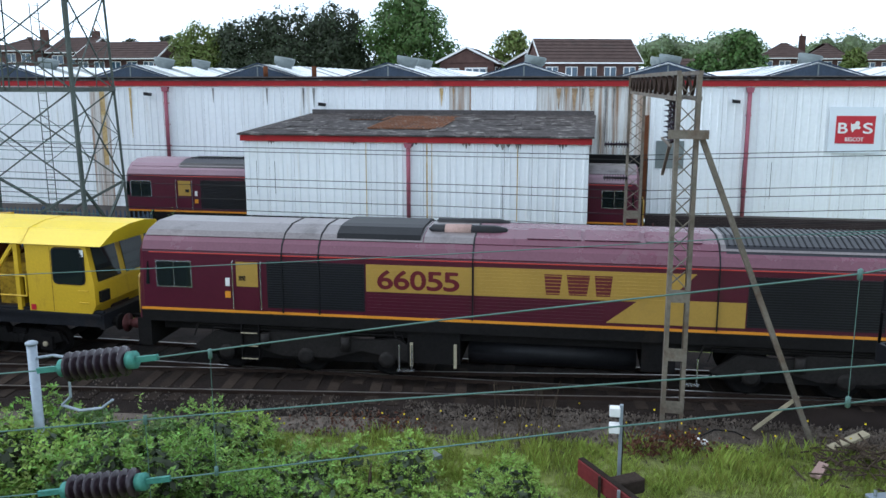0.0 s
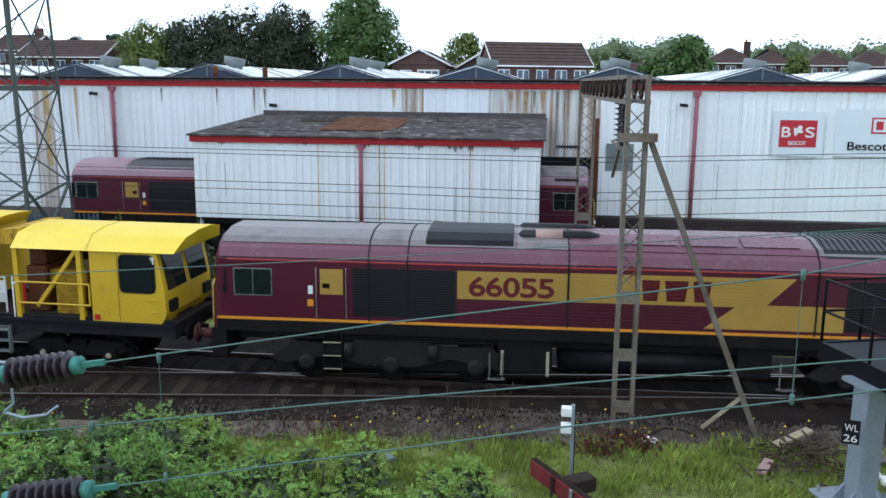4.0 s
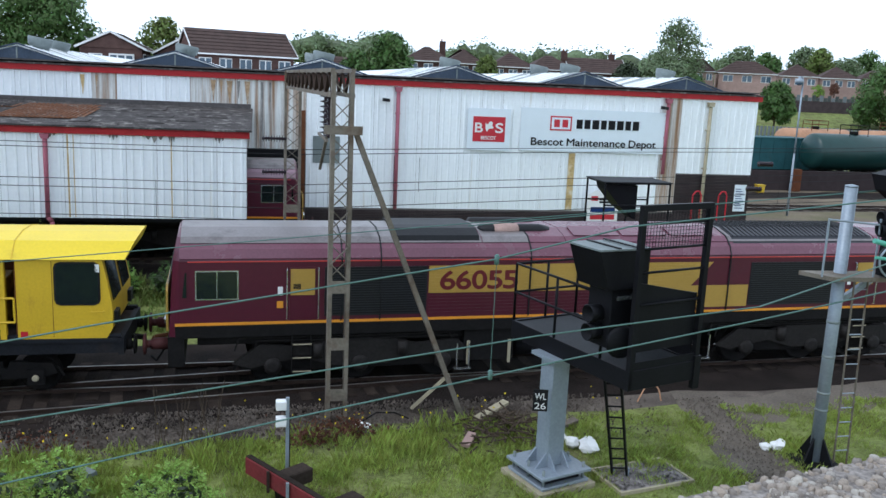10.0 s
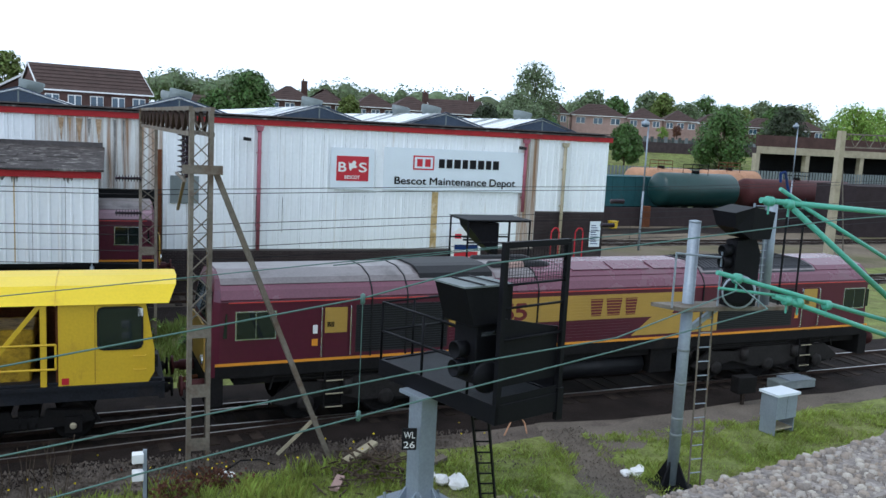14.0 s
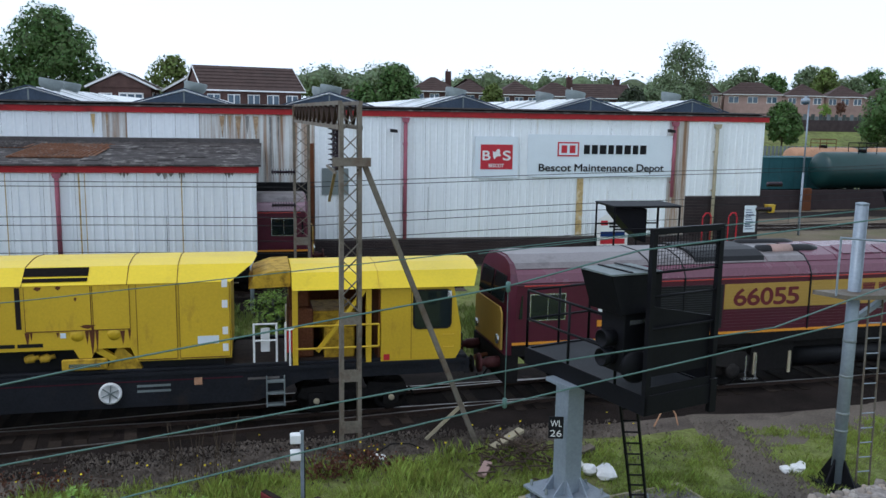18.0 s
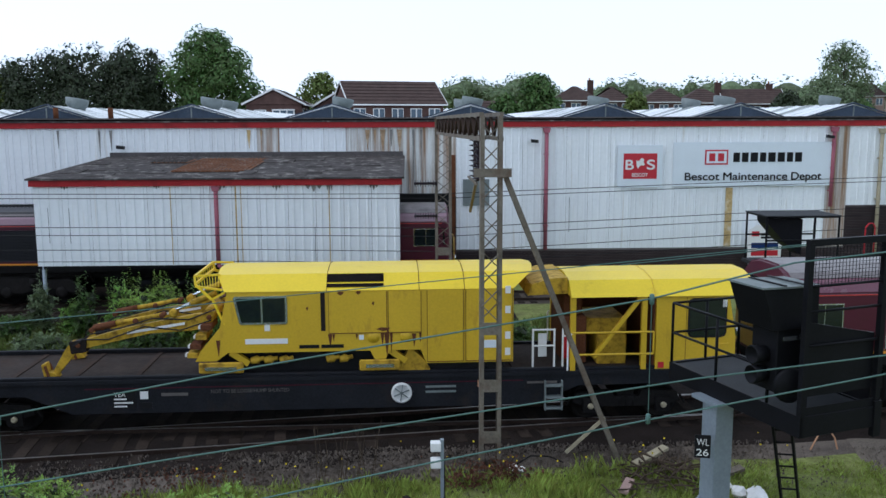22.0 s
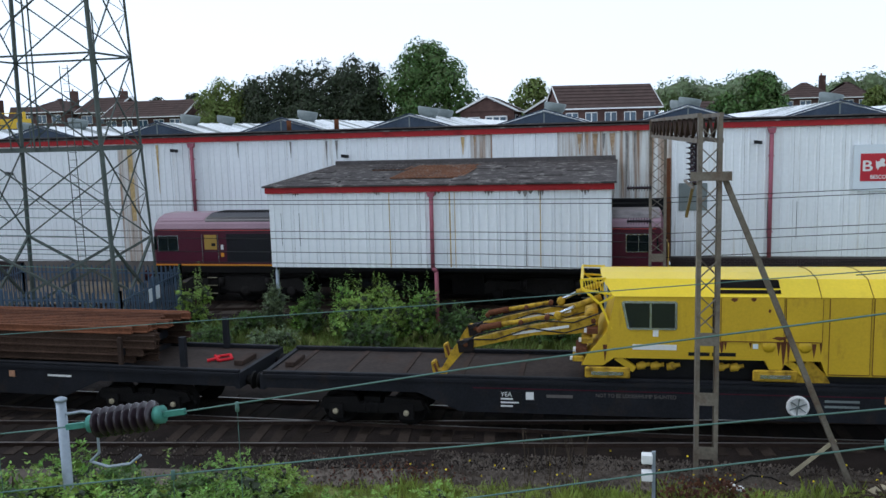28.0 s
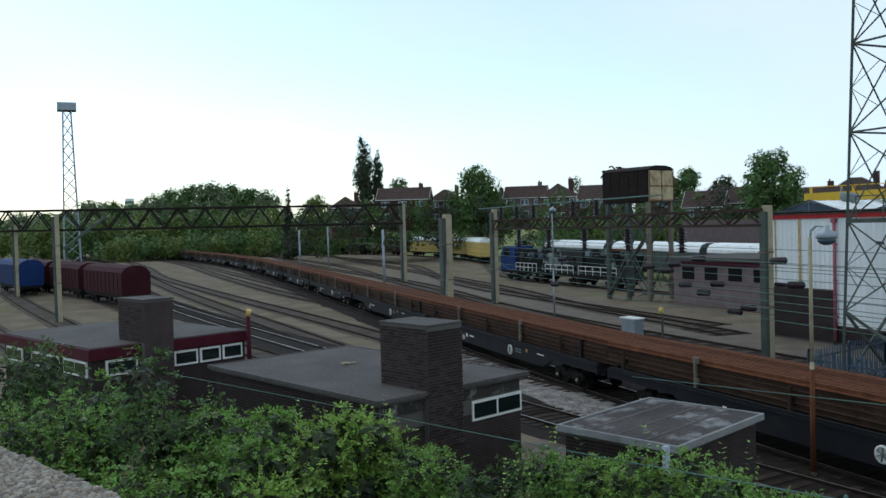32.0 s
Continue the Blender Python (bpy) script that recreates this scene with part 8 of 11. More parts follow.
    b("back_plate", prism(bmesh.new(), [(0.1, zt + 1.46), (W - 0.1, zt + 1.18), (W - 0.1, zt + 0.30), (0.1, zt + 0.30)], "y", 0.10, 0.13), "solid black back plate")
    b("side_plate", prism(bmesh.new(), [(0.13, zt + 1.18), (1.5, zt + 1.0), (1.5, zt + 0.05), (0.13, zt + 0.05)], "x", W - 0.10, W - 0.06))
    b("toe_board", box(0.1, 0.02, zt + 0.031, W - 0.1, 0.05, zt + 0.16))
    # leaning ladder on a gravel pad
    ld = thing("ladder", "dark steel ladder leaning up to the signal platform", "ladder")
    a0, a1, wd = Vector((6.73, 13.82, -0.1)), Vector((5.86, 12.62, 2.32)), Vector((0.135, -0.03, 0))
    for o in (-1, 1):
        part("stile", beam(bmesh.new(), a0 + wd * o, a1 + wd * o, 0.035, 0.075), "sigblack", ld)
    for k in range(9):
        w = a0.lerp(a1, (k + 0.8) / 9.4)
        part("rung", tube(bmesh.new(), w - wd, w + wd, 0.016, 6), "sigblack", ld)
    for o in (-1, 1):
        part("foot", box(-0.03, -0.03, -0.1, 0.03, 0.03, 0.06), "galv", ld, "", pose(a0.x + wd.x * o, a0.y + wd.y * o, 0))
    G = pose(6.47, 13.13, 0, 0, 0, 11.2)
    pad = thing("gravel_pad", "square gravel pad with a pale concrete kerb", "pad", G, kind="structure")
    part("gravel", box(0, 0, -0.12, 1.55, 0.95, -0.075), "greyballast", pad)
    for x0, y0, x1, y1 in ((-0.05, -0.05, 1.6, 0), (-0.05, 0.95, 1.6, 1.0), (-0.05, 0, 0, 0.95), (1.55, 0, 1.6, 0.95)):
        part("kerb", box(x0, y0, -0.14, x1, y1, -0.055), "concrete", pad)
    gv = stones("pad_gravel", "grey gravel on the pad", [(0.05, 1.5, 0.05, 0.9)], 900, 0.026, "greyballast", 61, z=-0.07)
    gv.matrix_basis = G


def build_second_signal():
    t = thing("tubular_signal_post", "grey tubular post with a small platform and ladder", "signal")
    part("post", tube(bmesh.new(), (10.95, 13.9, -0.1), (10.95, 13.9, 5.45), 0.12, 14), "galv", t)
    part("cap", lathe(bmesh.new(), (10.95, 13.9, 5.45), (0, 0, 1), [(0, 0.125), (0.03, 0.12), (0.05, 0.02)], 14), "galv", t)
    ft = bmesh.new()
    for k in range(4):
        a = k * math.pi / 2 + 0.4
        prism(ft, [(0.10, -0.08), (0.42, -0.08), (0.13, 0.45)], "y", -0.02, 0.02)
        bmesh.ops.rotate(ft, verts=ft.verts[-6:], cent=(0, 0, 0), matrix=Matrix.Rotation(a, 3, "Z"))
    bx(ft, -0.38, -0.38, -0.12, 0.38, 0.38, -0.05)
    part("foot", ft, "sigblack", t, "black gusseted foot", pose(10.95, 13.9, 0))
    for z in (1.0, 1.35, 2.1, 2.8):
        part("band", lathe(bmesh.new(), (10.95, 13.9, z), (0, 0, 1), [(0, 0.12), (0.003, 0.127), (0.05, 0.127), (0.053, 0.12)], 14), "vent", t)
    dk = prism(bmesh.new(), [(10.2, 14.1), (10.5, 13.5), (13.0, 13.3), (12.9, 13.95)], "z", 3.72, 3.80)
    part("deck", dk, "lattice", t, "small weathered platform")
    part("bracket", beam(bmesh.new(), (10.95, 13.9, 3.2), (11.6, 13.8, 3.7), 0.1), "galv", t)
    hr = bmesh.new()
    for x in (10.3, 11.4):
        tube(hr, (x, 13.55, 3.8), (x, 13.55, 4.9), 0.022, 6)
    tube(hr, (10.3, 13.55, 4.88), (12.0, 13.45, 4.75), 0.022, 6)
    part("hand_rail", hr, "galv", t)
    for o in (-0.15, 0.15):
        part("ladder_stile", beam(bmesh.new(), (11.42 + o, 13.75, -0.1), (11.32 + o, 13.75, 3.8), 0.035, 0.02), "lattice", t)
    for k in range(12):
        part("rung", tube(bmesh.new(), (11.26 - 0.008 * k, 13.75, 0.2 + k * 0.3), (11.58 - 0.008 * k, 13.75, 0.2 + k * 0.3), 0.012, 6), "galv", t)
    # signal head seen from behind, with its tall visor
    x, y = 11.75, 13.5
    bk = prism(bmesh.new(), [(x - 0.22, 3.82), (x + 0.42, 3.82), (x + 0.42, 4.9), (x + 0.28, 5.2), (x - 0.18, 5.15)], "y", y - 0.16, y + 0.16)
    h = part("signal_head", bk, "sigblack", t, "tall black colour-light signal head with visor")
    hv = bmesh.new()
    loft(hv, [[(x - 0.46, y - 0.34, 5.72), (x - 0.46, y + 0.34, 5.72), (x - 0.36, y + 0.30, 5.42), (x - 0.36, y - 0.30, 5.42)], [(x + 0.0, y - 0.36, 5.84), (x + 0.0, y + 0.36, 5.84), (x, y + 0.34, 5.2), (x, y - 0.34, 5.2)], [(x + 0.55, y - 0.32, 5.74), (x + 0.55, y + 0.32, 5.74), (x + 0.5, y + 0.3, 5.2), (x + 0.5, y - 0.3, 5.2)]])
    part("visor", hv, "sigblack", h)
    for z in (4.95, 4.72):
        part("lamp_hood", lathe(bmesh.new(), (x - 0.18, y, z), (-1, 0, -0.1), [(0, 0.12), (0.22, 0.13), (0.23, 0.11), (0.02, 0.1), (0.02, 0.01)], 14), "sigblack", h)
    part("lens_drum", lathe(bmesh.new(), (x - 0.1, y - 0.16, 4.15), (-0.4, -1, 0), [(0, 0.32), (0.1, 0.34), (0.16, 0.3), (0.17, 0.2), (0.2, 0.02)], 18), "sigblack", h)
    part("drum_rim", lathe(bmesh.new(), (x - 0.14, y - 0.28, 4.15), (-0.4, -1, 0), [(0, 0.34), (0.015, 0.345), (0.03, 0.33), (0.03, 0.30)], 18), "galv", h)
    # mast and caged ladder behind the head
    m = thing("cantilever_mast", "grey mast with caged ladder and green cantilever tubes", "mast")
    part("mast", tube(bmesh.new(), (12.63, 13.6, 3.78), (12.6, 13.6, 5.95), 0.10, 12), "galv", m)
    for o in (-0.35, -0.65):
        part("ladder_stile", beam(bmesh.new(), (12.65 + o, 13.4, 3.8), (12.6 + o, 13.4, 5.9), 0.03), "galv", m)
    for k in range(14):
        part("cage_bar", tube(bmesh.new(), (11.98, 13.38, 3.9 + k * 0.15), (12.34, 13.38, 3.9 + k * 0.15), 0.009, 5), "galv", m)
    for x2 in (12.9, 13.35):
        part("cage_post", beam(bmesh.new(), (x2, 13.5, 3.8), (x2, 13.5, 6.0), 0.03), "sigblack", m)
    for a, b, r in (((9.93, 11, 6.15), (13.6, 11, 5.93), 0.05), ((10.31, 11, 6.34), (10.95, 11, 6.04), 0.035), ((10.5, 11, 6.10), (13.8, 11, 3.95), 0.05), ((10.75, 11, 6.1), (13.8, 11, 4.75), 0.035), ((9.19, 11, 4.96), (13.6, 11, 3.9), 0.04), ((10.41, 11, 4.54), (13.8, 11, 3.55), 0.045), ((9.25, 11, 4.7), (10.9, 11, 4.5), 0.025)):
        part("green_tube", tube(bmesh.new(), a, b, r, 10), "greentube", m, "mint-green steel cantilever tube")
    for a in ((10.52, 11, 6.1), (10.1, 11, 6.14), (9.6, 11, 4.86), (10.7, 11, 4.46), (11.6, 11, 4.36), (10.95, 11, 4.42)):
        part("clamp", lathe(bmesh.new(), (a[0] - 0.06, a[1], a[2]), (1, 0, -0.1), [(0, 0.05), (0.01, 0.085), (0.12, 0.085), (0.13, 0.05)], 10), "greentube", m)
        part("pendant", tube(bmesh.new(), (a[0], a[1], a[2]), (a[0], a[1], a[2] - 0.22), 0.018, 6), "greentube", m)
    lp = bmesh.new()
    path_tube(lp, [(10.55, 11, 6.15), (10.45, 11, 6.4), (10.38, 11, 6.62), (10.28, 11, 6.6), (10.3, 11, 6.45)], 0.022, 6)
    part("cable_loop", lp, "blue", m)


def build_lineside():
    t = thing("marker_post", "thin grey post with two white reflector boxes", "post", pose(0.55, 14.0, 0))
    part("post", box(-0.03, -0.03, -0.1, 0.03, 0.03, 1.62), "galv", t)
    for z in (1.42, 1.12):
        part("reflector_box", box(-0.20, -0.10, z, -0.02, 0.06, z + 0.16), "white", t, bevel=0.012)
    part("junction_box", box(-0.02, -0.1, 0.05, 0.09, 0.02, 0.17), "white", t)
    part("cable", tube(bmesh.new(), (0.04, -0.02, 0.1), (0.04, -0.02, 1.3), 0.01, 5), "black", t)
    b = thing("buffer_stop", "low buffer stop with a worn red beam and sleepers", "buffer stop")
    b0, b1 = Vector((-0.12, 14.02, 0.42)), Vector((1.25, 11.95, 0.42))
    part("beam", beam(bmesh.new(), b0, b1, 0.10, 0.30), "redwood", b, "worn red timber beam", bevel=0.012)
    along = (b1 - b0).normalized()
    back = Vector((-along.y, along.x, 0))
    part("cap_plank", beam(bmesh.new(), b0 + Vector((0, 0, 0.158)) + back * 0.02, b1 + Vector((0, 0, 0.158)) + back * 0.02, 0.10, 0.016), "sleeper", b)
    for f in (0.30, 0.52, 0.8):
        p = b0.lerp(b1, f)
        part("strap", beam(bmesh.new(), p - back * 0.09 + Vector((0, 0, -0.2)), p - back * 0.09 + Vector((0, 0, 0.17)), 0.05), "galv" if f > 0.4 else "trackrail", b)
        part("strut", beam(bmesh.new(), p + back * 0.12, (p.x + back.x * 0.2, p.y + back.y * 0.2, -0.1), 0.14), "underframe", b)
    for f in (0.36, 0.9):
        p = b0.lerp(b1, f)
        part("sleeper", beam(bmesh.new(), p + back * 0.1, p + back * 0.62, 0.30, 0.26), "sleeper", b, "charred sleeper stub", bevel=0.02)
    CAB = pose(15.72, 16.05, 0, 0, 0, 8)
    c = thing("cable_cabinet", "grey steel line-side cabinet with open lower front", "cabinet", CAB @ Matrix.Diagonal((0.68, 0.70, 0.92, 1)))
    part("body", box(-0.55, -0.35, 0.35, 0.55, 0.35, 1.0), "galv", c)
    part("lid", box(-0.62, -0.42, 1.003, 0.62, 0.42, 1.07), "signwhite", c)
    for x in (-0.52, 0.48):
        part("leg", box(x, -0.33, -0.1, x + 0.04, 0.33, 0.35), "galv", c)
    part("shelf", box(-0.48, -0.3, 0.04, 0.48, 0.3, 0.08), "concrete", c)
    part("seam", box(-0.01, -0.356, 0.37, 0.01, -0.351, 0.98), "vent", c)
    d = thing("point_motor", "low grey point machine beside the rails", "machine", pose(19.0, 19.0, 0, 0, 0, 3) @ Matrix.Diagonal((1, 0.8, 0.75, 1)))
    part("case", box(-0.75, -0.3, -0.05, 0.75, 0.3, 0.30), "vent", d, bevel=0.03)
    part("cover", box(-0.35, -0.32, 0.303, 0.5, 0.32, 0.36), "galv", d)
    e = thing("junction_case", "small dark junction box on a stake", "cabinet", pose(16.4, 18.1, 0))
    part("case", box(-0.32, -0.16, 0.25, 0.32, 0.16, 0.72), "underframe", e, bevel=0.02)
    part("stake", box(-0.04, -0.04, -0.1, 0.04, 0.04, 0.25), "sleeper", e)
    g = thing("ground_frame", "dark ground-mounted switch frame by the rails", "machine", pose(22.6, 18.2, 0))
    part("cap", lathe(bmesh.new(), (0, 0, 0.75), (0, 0, 1), [(0, 0.3), (0.12, 0.32), (0.2, 0.18), (0.22, 0.02)], 14), "galv", g)
    for k in range(4):
        a = k * math.pi / 2 + 0.7
        part("leg", beam(bmesh.new(), (0.26 * math.cos(a), 0.26 * math.sin(a), -0.1), (0.22 * math.cos(a), 0.22 * math.sin(a), 0.78), 0.05), "sigblack", g)
    # rubble, broken sleepers, dumped sacks, hoses
    rng = random.Random(77)
    pile = bmesh.new()
    for _ in range(110):
        x, y = 4.95 + rng.gauss(0, 0.45), 16.0 + rng.gauss(0, 0.45)
        a = rng.uniform(0, math.tau)
        ln = rng.uniform(0.15, 0.6)
        zz = max(0.0, 0.28 - 0.3 * math.hypot(x - 4.95, y - 16)) * rng.random() * 1.3
        beam(pile, (x, y, zz), (x + ln * math.cos(a), y + ln * math.sin(a), zz + rng.uniform(-0.02, 0.12)), 0.025)
    tagged(solid("brushwood_heap", pile, "bark", "heap of cut brushwood and dead stalks in the grass", "heap"), kind="stuff")
    for x, y, a, ln, mt, z in ((5.0, 16.7, 35, 1.0, "concrete", 0.16), (4.2, 15.5, 60, 0.5, "brick_pink", 0.05), (6.3, 16.4, 5, 0.6, "concrete", 0.02), (6.6, 16.2, 20, 0.4, "dirt", 0.02), (-2.9, 14.9, -55, 0.5, "vent", 0.05)):
        solid("plank", box(-ln / 2, -0.09, -0.03, ln / 2, 0.09, 0.05), mt, "broken weathered plank lying in the grass", "plank", at=pose(x, y, z - 0.04, 6, -8, a), bevel=0.01)
    for x, y, s in ((6.3, 15.2, 0.16), (6.55, 14.95, 0.2), (6.15, 15.45, 0.13), (6.7, 15.3, 0.12), (10.55, 14.55, 0.14), (10.3, 14.6, 0.11), (10.75, 14.75, 0.1), (2.15, 16.65, 0.1), (2.3, 16.6, 0.08)):
        st = bmesh.new()
        bmesh.ops.create_icosphere(st, subdivisions=2, radius=s)
        for v in st.verts:
            v.co *= 1 + 0.5 * noise.noise(v.co * 9 + Vector((x, y, 0)))
            v.co.z *= 0.75
        solid("rubble_lump", st, "white", "pale lump of broken plaster in the grass", "rubble", group="pale rubble", at=pose(x, y, s * 0.5 - 0.1))
    h = bmesh.new()
    path_tube(h, [(8.7, 17.3, -0.05), (8.9, 17.35, 0.3), (9.1, 17.4, 0.42), (9.25, 17.35, 0.2), (9.3, 17.3, -0.05)], 0.018, 6)
    solid("orange_hose", h, "tankorange", "looped orange cable standing out of the ballast", "cable")
    k = bmesh.new()
    path_tube(k, [(2.2, 16.7, 0.0), (2.5, 16.75, 0.16), (2.9, 16.8, 0.12), (3.2, 16.8, -0.02)], 0.015, 6)
    solid("loose_cable", k, "underframe", "dark cable looped over the grass", "cable")


def build_bridge():
    """The footbridge parapet that the camera looks over."""
    t = thing("bridge_parapet", "rough exposed-aggregate concrete parapet of the footbridge", "wall", kind="structure")
    line = [(-16.0, -4.6), (-5.5, -0.38), (-4.1, 0.21), (1.3, 2.18), (2.93, 2.53), (12.0, 4.35)]
    for (x0, y0), (x1, y1) in zip(line, line[1:]):
        d = Vector((x1 - x0, y1 - y0, 0)).normalized()
        n = Vector((d.y, -d.x, 0)) * 0.36
        v = [(x0, y0), (x1, y1), (x1 + n.x, y1 + n.y), (x0 + n.x, y0 + n.y)]
        part("coping", prism(bmesh.new(), v, "z", 5.62, 5.80), "parapet", t)
        part("wall", prism(bmesh.new(), [(x0 - n.x * 0.0 + n.x * 0.1, y0 + n.y * 0.1), (x1 + n.x * 0.1, y1 + n.y * 0.1), (x1 + n.x * 0.9, y1 + n.y * 0.9), (x0 + n.x * 0.9, y0 + n.y * 0.9)], "z", 4.6, 5.618), "concrete", t)
    # rounded pebbles set in the coping
    rs = np.random.RandomState(9)
    verts, faces, base = [], [], 0
    for (x0, y0), (x1, y1) in zip(line[1:], line[2:]):
        L = math.hypot(x1 - x0, y1 - y0)
        m = int(L * 600)
        u, w, r = rs.uniform(0, L, m), rs.uniform(0.0, 0.35, m), rs.choice((0.007, 0.010, 0.013, 0.017, 0.022), m)
        dx, dy = (x1 - x0) / L, (y1 - y0) / L
        cx, cy = x0 + dx * u + dy * w, y0 + dy * u - dx * w
        turn, flat = rs.uniform(0, math.tau, m), rs.uniform(0.55, 1.0, m)
        pts = []
        for wide, z in ((1.0, -0.2), (0.82, 0.55)):
            for k in range(5):
                a = k * math.tau / 5
                ex, ey = r * wide * np.cos(a), r * wide * flat * np.sin(a)
                pts.append(np.stack([cx + ex * np.cos(turn) - ey * np.sin(turn), cy + ex * np.sin(turn) + ey * np.cos(turn), 5.8 + r * z], 1))
        pts.append(np.stack([cx, cy, 5.8 + r * 0.8], 1))
        verts += np.stack(pts, 1).reshape(-1, 3).tolist()
        for i in range(m):
            o = base + i * 11
            for k in range(5):
                q = (k + 1) % 5
                faces += [(o + k, o + q, o + 5 + q, o + 5 + k), (o + 5 + k, o + 5 + q, o + 10)]
        base += m * 11
    ag = raw("aggregate", verts, faces, "pebble", t)
    ag.data.polygons.foreach_set("use_smooth", [True] * len(ag.data.polygons))
    tagged(ag, kind="stuff")
    deck = bmesh.new()
    prism(deck, [(-16, -7.0), (12, 1.6), (12, 3.9), (1.3, 1.8), (-4.1, -0.1), (-16, -4.85)], "z", 5.2, 5.35)
    part("deck", deck, "concrete", t)


def brick_faces(parent, w, h, z0, at, bw=0.225, bh=0.075, cap=300, material="brick"):
    """Bricks on the front (-y) face of a local frame, from x = 0 to w."""
    me = mesh_of(box(0, -0.018, 0, bw - 0.012, 0.0, bh - 0.012), "brick", material)
    rest, count = bmesh.new(), 0
    for r in range(int(h / bh)):
        x = -(bw / 2 if r % 2 else 0.0)
        while x < w - 0.02:
            a, b = max(x, 0.0), min(x + bw, w)
            if b - a > bw - 0.01 and count < cap:
                shared("brick", me, parent, at @ pose(a, 0, z0 + r * bh))
                count += 1
            elif b - a > 0.03:
                bx(rest, a, -0.018, z0 + r * bh, b - 0.012, 0.0, z0 + (r + 1) * bh - 0.012)
            x += bw
    if len(rest.verts):
        tagged(part("brickwork", rest, material, parent, "", at), kind="stuff")
    else:
        rest.free()


def build_huts():
    # hut C: small flat-roofed hut behind the bushes
    c = thing("relay_hut", "small brick hut with a mossy flat felt roof and pale edging", "hut", pose(-13.07, 10.66, 0, 0, 0, 110.5))
    W, Dp, H = 3.6, 2.85, 2.55
    part("wall", box(0.1, 0.1, -0.1, W - 0.1, Dp - 0.1, H - 0.1), "mortar", c)
    part("roof", box(0, 0, H - 0.08, W, Dp, H + 0.05), "hut_roof", c, "stained grey and white felt roof")
    for q in ((-0.05, -0.05, W + 0.05, 0.005), (-0.05, Dp - 0.005, W + 0.05, Dp + 0.05), (-0.05, 0.005, 0.005, Dp - 0.005), (W - 0.005, 0.005, W + 0.05, Dp - 0.005)):
        part("roof_edge", box(q[0], q[1], H - 0.06, q[2], q[3], H + 0.08), "roofedge", c)
    for y in (0.72, 1.42, 2.12):
        part("felt_seam", box(0.01, y, H + 0.05, W - 0.01, y + 0.09, H + 0.058), "felt", c)
    brick_faces(c, W - 0.2, H - 0.15, 0.0, pose(0.1, 0.098, 0), cap=240)
    brick_faces(c, Dp - 0.2, H - 0.15, 0.0, pose(W - 0.098, 0.1, 0, 0, 0, 90), cap=0)
    brick_faces(c, Dp - 0.2, H - 0.15, 0.0, pose(0.098, Dp - 0.1, 0, 0, 0, -90), cap=0)
    p = thing("vent_pipe", "pale vent pipe beside the hut", "pipe", pose(-12.2, 9.7, 0))
    part("pipe", tube(bmesh.new(), (0, 0, -0.1), (0, 0, 2.95), 0.07, 10), "galv", p)
    # hut A: office with chimney stack and a ribbon window
    a = thing("yard_office", "flat-roofed dark brick yard office with a brick chimney stack", "building", pose(-26.16, 3.87, 0, 0, 0, 18.4))
    W, Dp, H = 8.2, 5.1, 3.0
    part("wall", box(0.15, 0.15, -0.1, W - 0.15, Dp - 0.15, H - 0.14), "mortar", a)
    part("roof", box(0, 0, H - 0.14, W, Dp, H), "felt", a, "grey felt roof")
    for q in ((-0.05, -0.05, W + 0.05, 0.03), (-0.05, Dp - 0.03, W + 0.05, Dp + 0.05), (-0.05, 0.03, 0.03, Dp - 0.03), (W - 0.03, 0.03, W + 0.05, Dp - 0.03)):
        part("roof_edge", box(q[0], q[1], H - 0.08, q[2], q[3], H + 0.02), "felt", a)
    brick_faces(a, W - 0.3, 1.5, 1.35, pose(0.15, 0.147, 0), cap=300)
    brick_faces(a, Dp - 0.3, 2.2, 0.0, pose(W - 0.147, 0.15, 0, 0, 0, 90), cap=160)
    part("fascia_board", box(W - 0.15, 0.2, 2.55, W - 0.11, Dp - 0.2, 2.86), "peeled", a, "peeling weathered fascia board")
    w = part("window", box(W - 0.14, 3.1, 1.98, W - 0.09, 4.95, 2.5), "white", a, "white-framed ribbon window")
    for y0, y1 in ((3.16, 3.98), (4.05, 4.88)):
        part("pane", box(W - 0.092, y0, 2.05, W - 0.08, y1, 2.43), "glass", w)
    s = part("chimney", box(W - 1.75, 1.5, 1.6, W + 0.05, 2.65, 4.58), "mortar", a, "square dark brick stack")
    brick_faces(s, 1.8, 1.52, 3.02, pose(W - 1.75, 1.497, 0), cap=170)
    brick_faces(s, 1.15, 2.9, 1.62, pose(W + 0.053, 1.5, 0, 0, 0, 90), cap=130)
    part("chimney_cap", box(W - 1.78, 1.47, 4.58, W + 0.08, 2.68, 4.62), "felt", s)
    sc = bmesh.new()
    beam(sc, (3.0, 2.7, 3.03), (3.35, 2.75, 3.05), 0.12, 0.05), beam(sc, (3.2, 2.6, 3.03), (3.3, 3.0, 3.04), 0.06, 0.05)
    part("roof_debris", sc, "concrete", a)
    # hut B: further office with red fascia
    b = thing("yard_office", "flat-roofed yard office with dark red fascia and white windows", "building", pose(-40.34, -2.62, 0, 0, 0, 22))
    W, Dp, H = 8.7, 6.6, 3.0
    part("wall", box(0.15, 0.15, -0.1, W - 0.15, Dp - 0.15, H - 0.4), "brick", b)
    part("fascia", box(0, 0, H - 0.42, W, Dp, H - 0.02), "darkred", b, "dark red fascia band")
    part("roof", box(0.1, 0.1, H - 0.02, W - 0.1, Dp - 0.1, H + 0.02), "felt", b)
